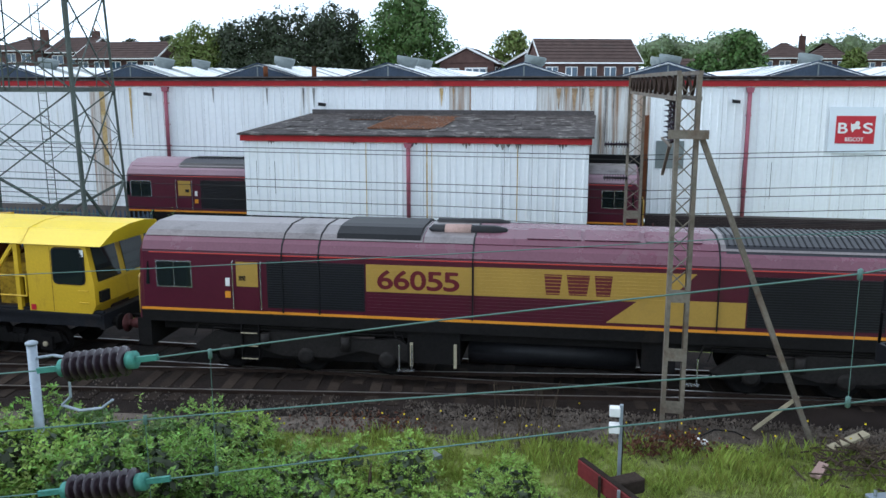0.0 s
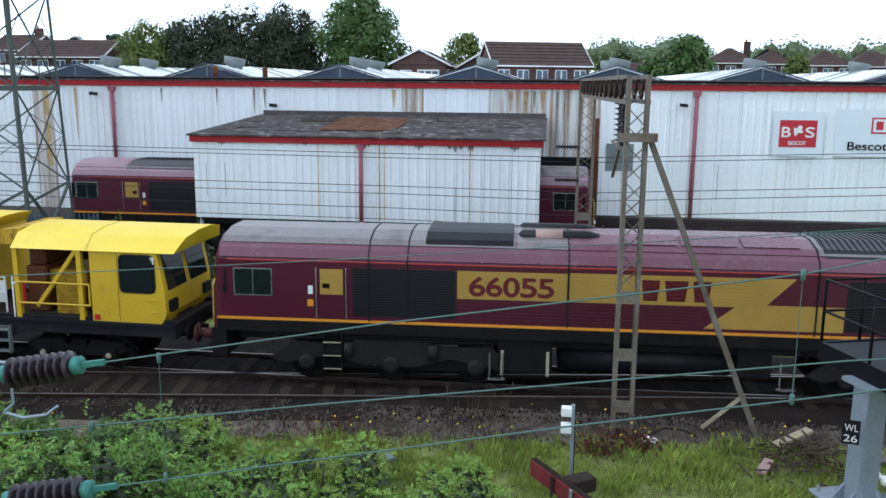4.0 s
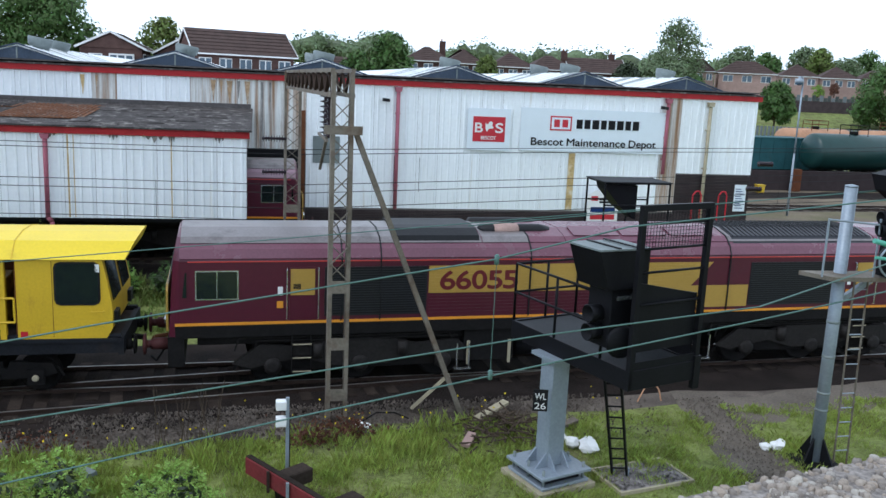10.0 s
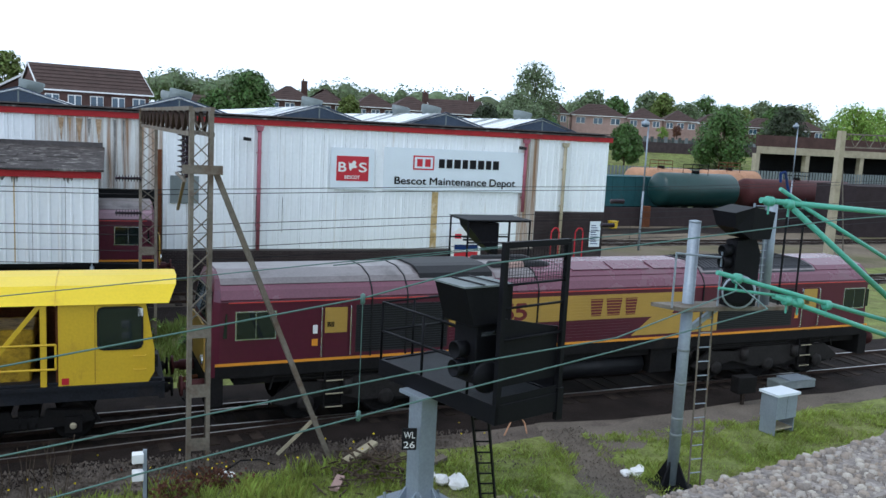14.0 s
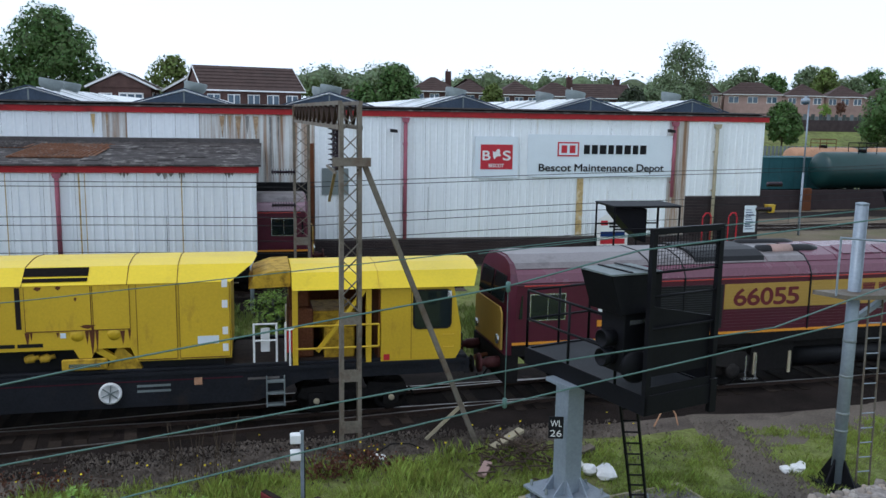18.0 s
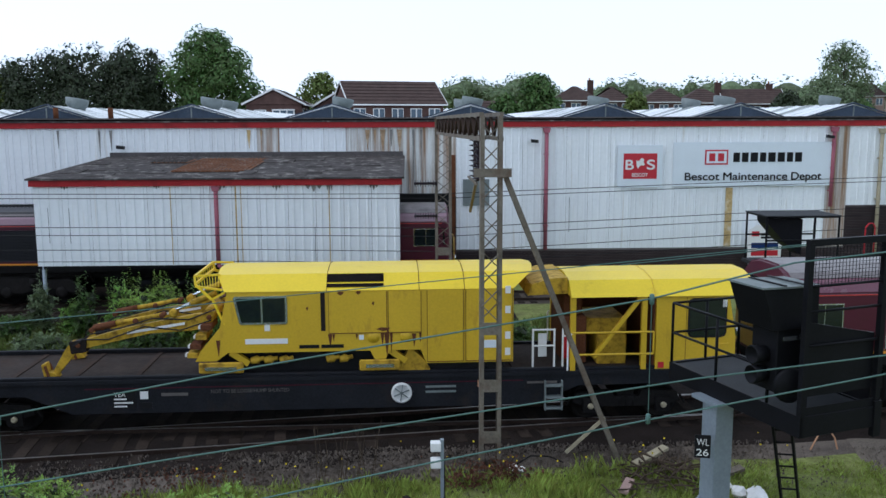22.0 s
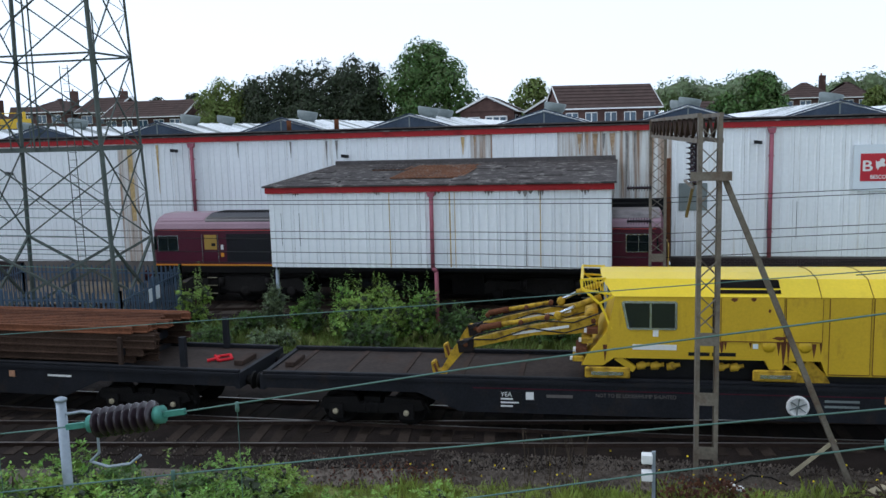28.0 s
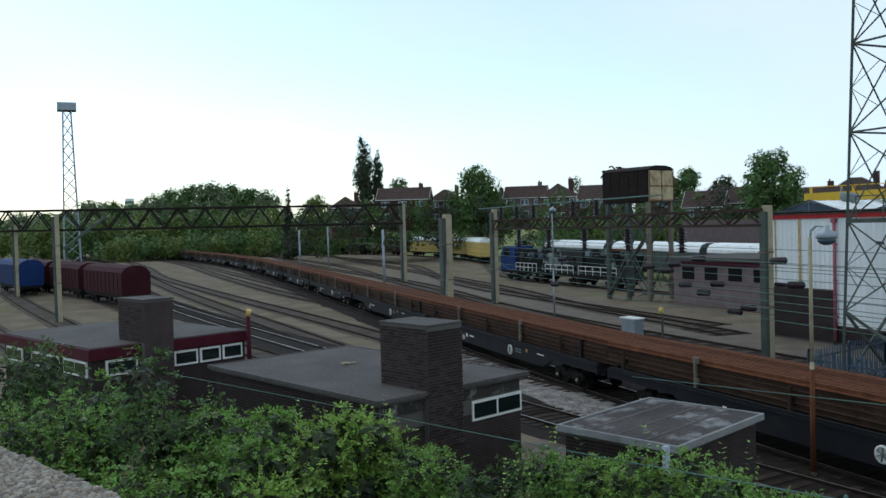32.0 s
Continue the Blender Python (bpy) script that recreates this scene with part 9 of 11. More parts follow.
    for x0, x1 in ((0.5, 2.2), (3.2, 5.8), (6.3, 8.3)):
        w = part("window", box(x0, 0.08, 1.95, x1, 0.14, 2.52), "white", b, "white-framed window")
        n = 2
        for k in range(n):
            xa = x0 + 0.08 + k * (x1 - x0 - 0.08) / n
            part("pane", box(xa, 0.06, 2.03, xa + (x1 - x0) / n - 0.12, 0.078, 2.44), "glass", w)
    for y0, y1 in ((0.65, 1.85), (3.3, 4.3), (4.4, 5.3), (5.4, 6.3)):
        w = part("window", box(W - 0.14, y0, 1.95, W - 0.08, y1, 2.52), "white", b, "white-framed window")
        part("pane", box(W - 0.078, y0 + 0.08, 2.03, W - 0.06, y1 - 0.08, 2.44), "glass", w)
    s = part("chimney", box(6.95, 1.97, -0.1, 8.95, 3.13, 4.56), "mortar", b, "broad dark brick stack")
    brick_faces(s, 2.0, 1.5, 3.02, pose(6.95, 1.967, 0), cap=140)
    brick_faces(s, 1.16, 4.5, 0.0, pose(8.953, 1.97, 0, 0, 0, 90), cap=160)
    part("chimney_cap", box(6.9, 1.92, 4.56, 9.0, 3.18, 4.62), "felt", s)
    part("flue", tube(bmesh.new(), (W + 0.25, Dp - 0.2, 1.0), (W + 0.25, Dp - 0.2, 3.6), 0.09, 10), "darkred", b)
    part("flue_cowl", tube(bmesh.new(), (W + 0.25, Dp - 0.2, 3.6), (W + 0.35, Dp - 0.2, 3.85), 0.10, 10), "van_yellow", b)


build_portal()
build_wires()
build_signal()
build_second_signal()
build_lineside()
build_bridge()
build_huts()
build_verge()


# ---- the parked locomotive under the annexe ----
PARKED = copy_thing(LOCO, pose(1.56, 34.35, 0, 0, 0, 180))
PARKED.scale = (1.05, 1.05, 1.05)
tagged(PARKED, "dusty maroon locomotive with pale lilac roof parked on the shed road")
for piece in [c for b in PARKED.children for c in b.children]:
    if piece.name.startswith("roof_") and piece.data.materials[0] == M["maroon_roof"]:
        piece.data = piece.data.copy()
        piece.data.materials[0] = M["lilac_roof"]


def build_tower():
    """Braced steel floodlight tower, oblong in plan, inside a palisade fence."""
    t = thing("floodlight_tower", "tall weathered steel lattice tower with a cable ring and ladder", "tower")
    def corner(i, z):
        k = z * 0.036
        x = (-24.15 + k, -18.30 - k)[i in (1, 2)]
        y = (27.9 + k * 0.5, 30.8 - k * 0.5)[i in (2, 3)]
        return Vector((x, y, z))
    top = 24.0
    for i in range(4):
        part("leg", beam(bmesh.new(), corner(i, -0.1), corner(i, top), 0.125 if i in (1, 3) else 0.09), "tower", t, "dark angle-steel leg")
    levels = [0.3, 3.2, 6.75, 10.2, 13.6, 16.8, 19.8, 22.4, top]
    for n, (z0, z1) in enumerate(zip(levels, levels[1:])):
        for i in range(4):
            j = (i + 1) % 4
            if n == 0:
                part("brace", beam(bmesh.new(), corner(i, z0), corner(i, z0).lerp(corner(j, z1), 1.0), 0.09), "tower", t)
                part("brace", beam(bmesh.new(), corner(j, z0), corner(i, z1), 0.09), "tower", t)
                continue
            a, b, c, d = corner(i, z0), corner(j, z0), corner(j, z1), corner(i, z1)
            part("brace", beam(bmesh.new(), a, c, 0.045), "tower", t)
            part("brace", beam(bmesh.new(), b, d, 0.045), "tower", t)
            part("ring", beam(bmesh.new(), d, c, 0.07 if n != 1 else 0.16), "tower", t)
            mid = (a + b + c + d) / 4
            for p, q in ((a, d), (b, c)) if n < 5 else ():
                part("tie", beam(bmesh.new(), p.lerp(q, 0.5), p.lerp(mid, 0.5), 0.022), "tower", t)
                part("tie", beam(bmesh.new(), p.lerp(q, 0.5), q.lerp(mid, 0.5), 0.022), "tower", t)
    for y in (27.9, 30.6):
        for x in (-23.4, -22.2, -20.6, -19.2):
            part("stanchion", tube(bmesh.new(), (x, y, 6.75), (x, y, 7.7), 0.025, 6), "tower", t)
        for xa, xb in ((-23.4, -22.2), (-20.6, -19.2)):
            part("guard_rail", tube(bmesh.new(), (xa, y, 7.7), (xb, y, 7.7), 0.022, 6), "tower", t)
    ld = bmesh.new()
    for o in (0, 0.35):
        tube(ld, (-21.6 + o, 30.5, 0), (-21.6 + o, 30.3, 10), 0.02, 5)
    for k in range(33):
        tube(ld, (-21.6, 30.45, 0.3 + k * 0.3), (-21.25, 30.45, 0.3 + k * 0.3), 0.012, 5)
    part("ladder", ld, "tower", t)
    for a, b in (((-21.2, 27.9, 6.7), (-21.2, 27.9, 14)), ((-20.2, 30.6, 0), (-20.2, 30.6, 12)), ((-23.0, 30.6, 6.7), (-23.0, 30.6, 13))):
        part("conduit", tube(bmesh.new(), a, b, 0.035, 6), "tower", t)
    part("walkway", box(-21.9, 28.9, 13.2, -20.6, 29.9, 13.26), "tower", t)
    f = thing("palisade_fence", "blue-grey steel palisade fence round the tower foot", "fence")
    FH = 1.95
    def pale():
        b = bmesh.new()
        prism(b, [(-0.032, 0.0), (0.032, 0.0), (0.032, FH - 0.08), (0.012, FH), (0.0, FH - 0.06), (-0.012, FH), (-0.032, FH - 0.08)], "y", -0.012, 0.012)
        return mesh_of(b, "pale", "fence")
    pm = pale()
    P = [(-23.9, 25.8), (-16.8, 25.7), (-17.8, 31.6), (-25.3, 31.7)]
    for (x0, y0), (x1, y1) in zip(P, P[1:] + P[:1]):
        L = math.hypot(x1 - x0, y1 - y0)
        n = int(L / 0.2)
        ang = math.degrees(math.atan2(y1 - y0, x1 - x0))
        for k in range(n + 1):
            shared("pale", pm, f, pose(x0 + (x1 - x0) * k / n, y0 + (y1 - y0) * k / n, -0.1, 0, 0, ang))
        for z in (0.35, FH - 0.42):
            part("fence_rail", beam(bmesh.new(), (x0, y0 + 0.03, z), (x1, y1 + 0.03, z), 0.04, 0.06), "fence", f)
        m = max(2, round(L / 2.6))
        for k in range(m + 1):
            x, y = x0 + (x1 - x0) * k / m, y0 + (y1 - y0) * k / m
            part("fence_post", box(x - 0.05, y + 0.04, -0.1, x + 0.05, y + 0.12, FH - 0.04), "fence", f)
    for y, w in ((28.2, 0.28), (28.9, 0.35)):
        solid("warning_sign", box(-0.015, 0, 1.0, 0.015, w, 1.5), "signwhite", "small pale warning sign on the palisade fence", "sign", at=pose(-16.75 - (y - 25.7) * 0.169, y, 0, 0, 0, 9.6))


def lamp_post(x, y, h, arm, label="grey lamp post with a glass-bowl lantern", rusty=False, ang=0):
    t = thing("lamp_post", label, "street lamp", pose(x, y, 0, 0, 0, ang))
    b = bmesh.new()
    tube(b, (0, 0, -0.1), (0, 0, h * 0.45), 0.075, 8, 0.06), tube(b, (0, 0, h * 0.45), (0, 0, h - 0.3), 0.05, 8)
    part("column", b, "concrete" if rusty else "galv", t)
    if rusty:
        part("rust_band", tube(bmesh.new(), (0, 0, 0.0), (0, 0, h * 0.42), 0.078, 8, 0.064), "rust", t)
    c = bmesh.new()
    path_tube(c, [(0, 0, h - 0.35), (0.03, 0, h - 0.1), (arm * 0.4, 0, h + 0.02), (arm, 0, h)], 0.03, 6)
    part("arm", c, "galv", t)
    part("hood", lathe(bmesh.new(), (arm, 0, h + 0.04), (0, 0, -1), [(0, 0.06), (0.12, 0.09), (0.2, 0.24), (0.34, 0.28), (0.36, 0.25)], 14), "galv", t)
    part("bowl", lathe(bmesh.new(), (arm, 0, h - 0.32), (0, 0, -1), [(0, 0.24), (0.08, 0.23), (0.16, 0.12), (0.18, 0.01)], 14), "glass_blue", t)
    return t


def house(x, y, w, d, wall_h, roof_h, rot=0, wall="brick_red", base=None, label="brick semi-detached house with brown tiled roof", windows=4, hip=False, chimney=True, storeys=2):
    """A tiled house: brick walls, gabled or hipped roof, white windows, chimney; front towards -y."""
    z0 = ground_z(x, y) if base is None else base
    t = thing("house", label, "house", pose(x, y, z0, 0, 0, rot), group="houses above the yard")
    part("wall", box(-w / 2, 0, -1.5, w / 2, d, wall_h), wall, t)
    if hip:
        r = bmesh.new()
        e = 0.35
        v = [r.verts.new(p) for p in ((-w / 2 - e, -e, wall_h), (w / 2 + e, -e, wall_h), (w / 2 + e, d + e, wall_h), (-w / 2 - e, d + e, wall_h), (-w / 2 + d * 0.45, d / 2, wall_h + roof_h), (w / 2 - d * 0.45, d / 2, wall_h + roof_h))]
        for f in ((0, 1, 5, 4), (1, 2, 5), (2, 3, 4, 5), (3, 0, 4), (3, 2, 1, 0)):
            r.faces.new([v[i] for i in f])
        rf = part("roof", r, "tile_roof", t, "brown tiled hipped roof")
    else:
        rf = part("roof", prism(bmesh.new(), [(-0.4, wall_h - 0.1), (-0.4, wall_h + 0.05), (d / 2, wall_h + roof_h + 0.1), (d + 0.4, wall_h + 0.05), (d + 0.4, wall_h - 0.1), (d / 2, wall_h + roof_h - 0.15)], "x", -w / 2 - 0.25, w / 2 + 0.25), "tile_roof", t, "brown tiled pitched roof")
        for s in (-1, 1):
            part("gable_wall", prism(bmesh.new(), [(0.05, wall_h), (d - 0.05, wall_h), (d / 2, wall_h + roof_h - 0.2)], "x", s * w / 2 - 0.1, s * w / 2 + 0.1 - 0.005), wall, t)
            for a, b in ((-0.42, d / 2), (d + 0.42, d / 2)):
                part("barge_board", beam(bmesh.new(), (s * (w / 2 + 0.27), a, wall_h - 0.02), (s * (w / 2 + 0.27), b, wall_h + roof_h + 0.05), 0.04, 0.2), "white", t)
    tl = bmesh.new()
    for k in range(1, 7):
        f = k / 7
        if hip:
            x0 = -w / 2 - 0.35 + (d * 0.45 + 0.35) * f
            beam(tl, (x0, -0.35 + (d / 2 + 0.35) * f, wall_h + roof_h * f + 0.02), (-x0, -0.35 + (d / 2 + 0.35) * f, wall_h + roof_h * f + 0.02), 0.12, 0.05)
        else:
            beam(tl, (-w / 2 - 0.2, -0.4 + (d / 2 + 0.4) * f, wall_h + 0.07 + (roof_h + 0.05) * f), (w / 2 + 0.2, -0.4 + (d / 2 + 0.4) * f, wall_h + 0.07 + (roof_h + 0.05) * f), 0.12, 0.05)
    part("tile_course", tl, "tile_roof", rf)
    part("gutter", box(-w / 2 - 0.3, -0.5, wall_h - 0.14, w / 2 + 0.3, -0.38, wall_h - 0.02), "white", t)
    for s in range(storeys):
        for k in range(windows):
            xa = -w / 2 + w * (k + 0.5) / windows
            ww = min(1.7, w / windows * 0.62)
            z = wall_h - 1.55 - s * 2.5
            wd = part("window", box(xa - ww / 2, -0.06, z, xa + ww / 2, 0.02, z + 1.15), "white", t, "white-framed window")
            for a in (0, 1):
                part("pane", box(xa - ww / 2 + 0.07 + a * ww / 2, -0.075, z + 0.08, xa - 0.05 + a * ww / 2, -0.062, z + 1.07), "glass_blue", wd)
    if chimney:
        ch = part("chimney", box(w * 0.28, d / 2 - 0.35, wall_h, w * 0.28 + 0.9, d / 2 + 0.35, wall_h + roof_h + 0.9), wall, t)
        part("chimney_pot", tube(bmesh.new(), (w * 0.28 + 0.3, d / 2, wall_h + roof_h + 0.9), (w * 0.28 + 0.3, d / 2, wall_h + roof_h + 1.25), 0.13, 8), "tankorange", ch)
    return t


def build_houses():
    # the row straight behind the depot
    house(-0.9, 82, 9.2, 7.0, 6.3, 2.2, 16, "brick_red", base=2.55, label="large brick house with a broad brown tiled roof and white windows", windows=5, chimney=False)
    for xc, yc, d, top in ((-13.5, 88, 5.6, 10.5), (-7.6, 93, 4.6, 10.3)):
        h = house(xc + d / 2, yc + 3.5, 7.0, d, 5.5, 1.5, 90, "brick_red", base=top - 7.0, label="brick house with white-edged gable and white bay window", windows=2, chimney=False)
        for z in (2.6, 5.0):
            bay = part("bay_window", box(-4.1, d * 0.12, z - 1.3, -3.5, d * 0.52, z), "white", h, "white-framed bay window")
            for q in range(3):
                part("pane", box(-4.12, d * (0.14 + q * 0.127), z - 1.15, -4.10, d * (0.24 + q * 0.127), z - 0.15), "glass_blue", bay)
            wd = part("window", box(-3.56, d * 0.64, z - 1.2, -3.5, d * 0.86, z - 0.05), "white", h, "white-framed window")
            part("pane", box(-3.58, d * 0.66, z - 1.1, -3.56, d * 0.84, z - 0.15), "glass_blue", wd)
    house(12.2, 100, 7.0, 7.0, 4.5, 2.2, 0, "brick_red", base=2.9, windows=3)
    house(-59.9, 100, 11.2, 8, 5.5, 2.1, 0, "brick_red", base=4.5, label="long brick house with brown tiled roof and white-edged gable", windows=5, chimney=False)
    house(-49.6, 101, 5.6, 8, 5.5, 2.0, 0, "brick_red", base=4.3, windows=2, chimney=False)
    house(-75.2, 101, 6.4, 8, 5.5, 1.9, 0, "brick_red", base=5.6, label="brick house with brown hipped roof", windows=3, hip=True)
    house(-68.6, 103, 5.2, 8, 5.5, 2.0, 0, "brick_red", base=5.4, windows=2)
    # rows of roofs to the right
    for x, w, hp in ((25.3, 7.0, True), (30.9, 5.6, True), (38.6, 6.4, True), (45.0, 7.4, True), (52.6, 9.0, False), (61.0, 7.0, True)):
        house(x, 128, w, 7, 5.2, 2.2, rot=-6, base=5.2 - 0.02 * (x - 25), label="brick house with brown tiled roof among trees", windows=3, hip=hp, chimney=w > 6.5)
    for x, y, w, mt in ((76.0, 139, 4.8, "brick_pink"), (84.6, 138, 9.6, "brick_pink"), (95.6, 139, 6.4, "brick_pink"), (104.6, 140, 6.4, "brick_pink"), (116.5, 144, 7.5, "brick_pink"), (135, 150, 9, "brick_red"), (150, 154, 9, "brick_red")):
        house(x, y, w, 7, 3.4, 2.2, rot=-24, wall=mt, base=7.9, label="pinkish brick house with brown hipped roof", windows=3, hip=True, chimney=False, storeys=1)
    # houses beyond the sidings to the left: bearing to the west, ridge height as a slope, breadth and distance
    for az, el, w, D, hp, wall in ((72.3, 2.6, 7, 185, True, "brick_red"), (68.6, 3.1, 11, 180, False, "brick_red"), (65.6, 2.9, 8, 188, True, "brick_red"), (62.9, 2.6, 8, 186, False, "brick_red"), (60.4, 2.95, 9, 186, False, "brick_grey"), (58.0, 3.15, 7, 158, True, "brick_red"), (55.4, 2.95, 8, 155, False, "brick_red"),
                                   (51.4, 2.9, 8, 150, True, "brick_red"), (48.9, 2.35, 6, 140, False, "brick_grey"), (46.6, 2.5, 7.5, 145, False, "brick_red"), (42.6, 2.3, 8, 145, False, "brick_red"), (39.8, 2.8, 9, 150, True, "brick_red"), (36.6, 2.7, 10, 150, False, "brick_red"), (32.8, 2.5, 10, 150, False, "brick_red")):
        x, y = -D * math.sin(radians(az)), D * math.cos(radians(az))
        house(x, y, w, 8, 5.2, 2.6, rot=az + (6 if hp else -8), wall=wall, base=7.0 + D * math.tan(radians(el)) - 9.1, label="dark red brick house with brown tiled roof above the sidings", windows=3, hip=hp)


def build_trees():
    conif = "dense dark green conifer in a tall hedge row"
    for k, (x, top, w) in enumerate(((-47.4, 14.0, 5.4), (-45.2, 13.4, 4.6), (-43.6, 14.1, 5.4), (-41.9, 13.8, 4.4), (-39.5, 15.0, 5.4), (-37.9, 14.7, 5.0), (-36.2, 15.3, 5.8), (-33.8, 15.5, 6.6), (-31.7, 15.3, 5.8), (-29.8, 15.8, 5.8), (-27.8, 15.1, 4.6))):
        tree(conif, x, 95 + (k % 3), (top - 2.4) / 1.14, w, "leaf_olive" if k < 2 else "leaf_dark", 200 + k, leaves=9000, leaf_size=0.235, base=3.0, shape="column", trunk=0.05)
    tree("round dark tree beyond the roofs", -60.7, 105, 9.0, 3.6, "leaf_dark", 219, leaves=2600, leaf_size=0.26, base=3.5, trunk=0.2)
    tree("round dark tree beside a gable", -55.8, 106, 9.5, 4.6, "leaf_dark", 218, leaves=3400, leaf_size=0.26, base=3.5, trunk=0.2)
    tree("large full-leaved green tree behind the depot", -21.2, 95, 14.0, 11.0, "leaf_mid", 210, leaves=17000, leaf_size=0.27, base=2.6, trunk=0.16)
    tree("rounded olive-green tree between the houses", -10.0, 100, 9.4, 7.0, "leaf_olive", 211, leaves=3600, leaf_size=0.30, base=2.8)
    tree("dense wind-leaning green tree beside the roof", 13.8, 92, 9.5, 6.4, "leaf_mid", 212, leaves=11000, leaf_size=0.3, base=2.4, trunk=0.12)
    tree("smaller rounded tree by the roofs", 10.6, 93, 7.1, 4.8, "leaf_mid", 213, leaves=5000, leaf_size=0.28, base=2.6)
    # right of the depot
    for k, (x, y, h, w, lf, b) in enumerate(((71, 138, 14.4, 11, "leaf_grey", 5), (64, 130, 9.5, 10, "leaf_grey", 4), (60.6, 92, 5.7, 4.8, "leaf_mid", 3.2), (78.2, 95, 9.6, 9.4, "leaf_mid", 2.0), (110.5, 118, 10.8, 8.0, "leaf_dark", 3.4), (118, 128, 9.4, 9, "leaf_mid", 4), (126, 118, 12, 11, "leaf_bright", 3), (136, 122, 12, 12, "leaf_bright", 3), (44.6, 100, 7.4, 5.4, "leaf_dark", 3), (48.4, 103, 7.4, 6.0, "leaf_grey", 3.2), (53.4, 104, 7.6, 6.4, "leaf_grey", 3.2), (57.0, 106, 6.0, 6.0, "leaf_mid", 3.2), (30.8, 115, 7.2, 3.8, "leaf_olive", 4), (58, 122, 7.6, 8, "leaf_grey", 4), (99, 108, 5.0, 6, "leaf_mid", 3))):
        tree("broad-leaved tree on the bank beyond the yard", x, y, h, w, lf, 230 + k, leaves=7000, leaf_size=0.29, base=b, trunk=0.12)
    # the treeline behind the pinkish houses
    for k, (x, y, top, w) in enumerate(((96.2, 160, 17.7, 10), (106, 166, 17.4, 9), (118.7, 172, 19.4, 8), (114.5, 160, 18.8, 7), (124, 164, 16.6, 11), (134.7, 172, 19.2, 11), (131.6, 160, 16.4, 9), (141.6, 166, 16.8, 11), (152.3, 172, 18.9, 10), (146.5, 160, 17.6, 8), (156.9, 166, 18.3, 9), (167, 172, 18.6, 12), (101, 170, 15.5, 12), (128, 176, 16.5, 14), (147, 180, 16.5, 14))):
        tree("green tree in the line behind the houses", x, y, (top - 6.0) / 1.08, w, ("leaf_grey", "leaf_mid", "leaf_grey", "leaf_olive")[k % 4], 500 + k, leaves=3000, leaf_size=0.46, base=6.0, trunk=0.1)
    tree("dark red-leaved garden shrub", 92.8, 125, 2.2, 2.2, "redweed", 520, leaves=1500, leaf_size=0.16, base=7.9, shape="bush", category="bush", name="bush")
    tree("pale green garden shrub", 89.8, 125, 2.0, 2.4, "leaf_bright", 521, leaves=1500, leaf_size=0.16, base=7.6, shape="bush", category="bush", name="bush")
    # poplars, willow and woods to the left
    def far_tree(label, az, el, D, width, leaf, seed, n, size, shape="round", trunk=0.1, base=0.0, name="tree", category="tree"):
        tree(label, -D * math.sin(radians(az)), D * math.cos(radians(az)), (7.0 + D * math.tan(radians(el)) - base) / 1.08, width, leaf, seed, leaves=n, leaf_size=size, base=base, shape=shape, trunk=trunk, name=name, category=category)
    far_tree("tall narrow poplar above the houses", 71.1, 6.0, 200, 5.2, "leaf_dark", 260, 6500, 0.42, "column", 0.08, 3)
    far_tree("slender shorter poplar beside a taller one", 70.2, 5.0, 200, 3.2, "leaf_dark", 261, 3600, 0.42, "column", 0.08, 3)
    far_tree("spreading green tree before the houses", 63.7, 4.1, 182, 14.0, "leaf_mid", 262, 9000, 0.42, "round", 0.12, 1.5)
    far_tree("green tree rising behind the water tower", 49.9, 3.7, 150, 7.0, "leaf_mid", 264, 4500, 0.34, base=3)
    far_tree("dark rounded tree behind the roofs", 47.6, 2.9, 160, 8.0, "leaf_dark", 265, 3600, 0.36, base=3)
    far_tree("thin pale tree behind the roofs", 57.0, 3.4, 165, 5.0, "leaf_grey", 266, 1300, 0.3, base=3)
    far_tree("pale hazy tree behind the roofs", 68.9, 3.5, 260, 12.0, "leaf_grey", 267, 2600, 0.6, base=3)
    far_tree("small dark pointed conifer", 76.2, 2.8, 210, 4.5, "leaf_dark", 268, 2400, 0.45, "cone", 0.05)
    far_tree("fresh green tree at the end of the wood", 74.4, 2.45, 215, 11.0, "leaf_olive", 269, 3600, 0.5)
    tree("feathery upright green tree by the depot", -74.3, 75, 13.4, 8.5, "leaf_mid", 263, leaves=9000, leaf_size=0.3, base=1.2, trunk=0.08)
    for k, (az, el) in enumerate(((77.6, 2.7), (78.8, 3.1), (80.0, 3.4), (81.2, 3.5), (82.4, 3.45), (83.6, 3.0), (84.8, 2.6), (86.0, 2.1), (87.2, 2.2), (88.4, 2.3), (89.6, 1.7), (91.0, 1.5), (92.4, 1.4), (94.0, 1.3))):
        far_tree("broad green tree in the wood beyond the sidings", az, el, 292 + 14 * (k % 3), 17.5, "leaf_mid" if k % 3 else "leaf_grey", 280 + k, 4200, 0.75, trunk=0.05)
        far_tree("low tree at the edge of the wood", az + 0.6, el * 0.45, 256 + 9 * (k % 3), 13.5, "leaf_mid" if k % 2 else "leaf_olive", 300 + k, 2600, 0.6, "bush", name="scrub", category="bush")
    # scrub on the bank behind the far sidings
    for k in range(30):
        az = 66.5 + 0.72 * k
        far_tree("fresh green scrub on the railway bank", az, 0.15 - 0.25 * (k % 3), 240 + 6 * (k % 2), 11.0, "leaf_olive" if k % 4 == 0 else "leaf_mid", 330 + k, 1500, 0.5, "bush", name="scrub", category="bush")
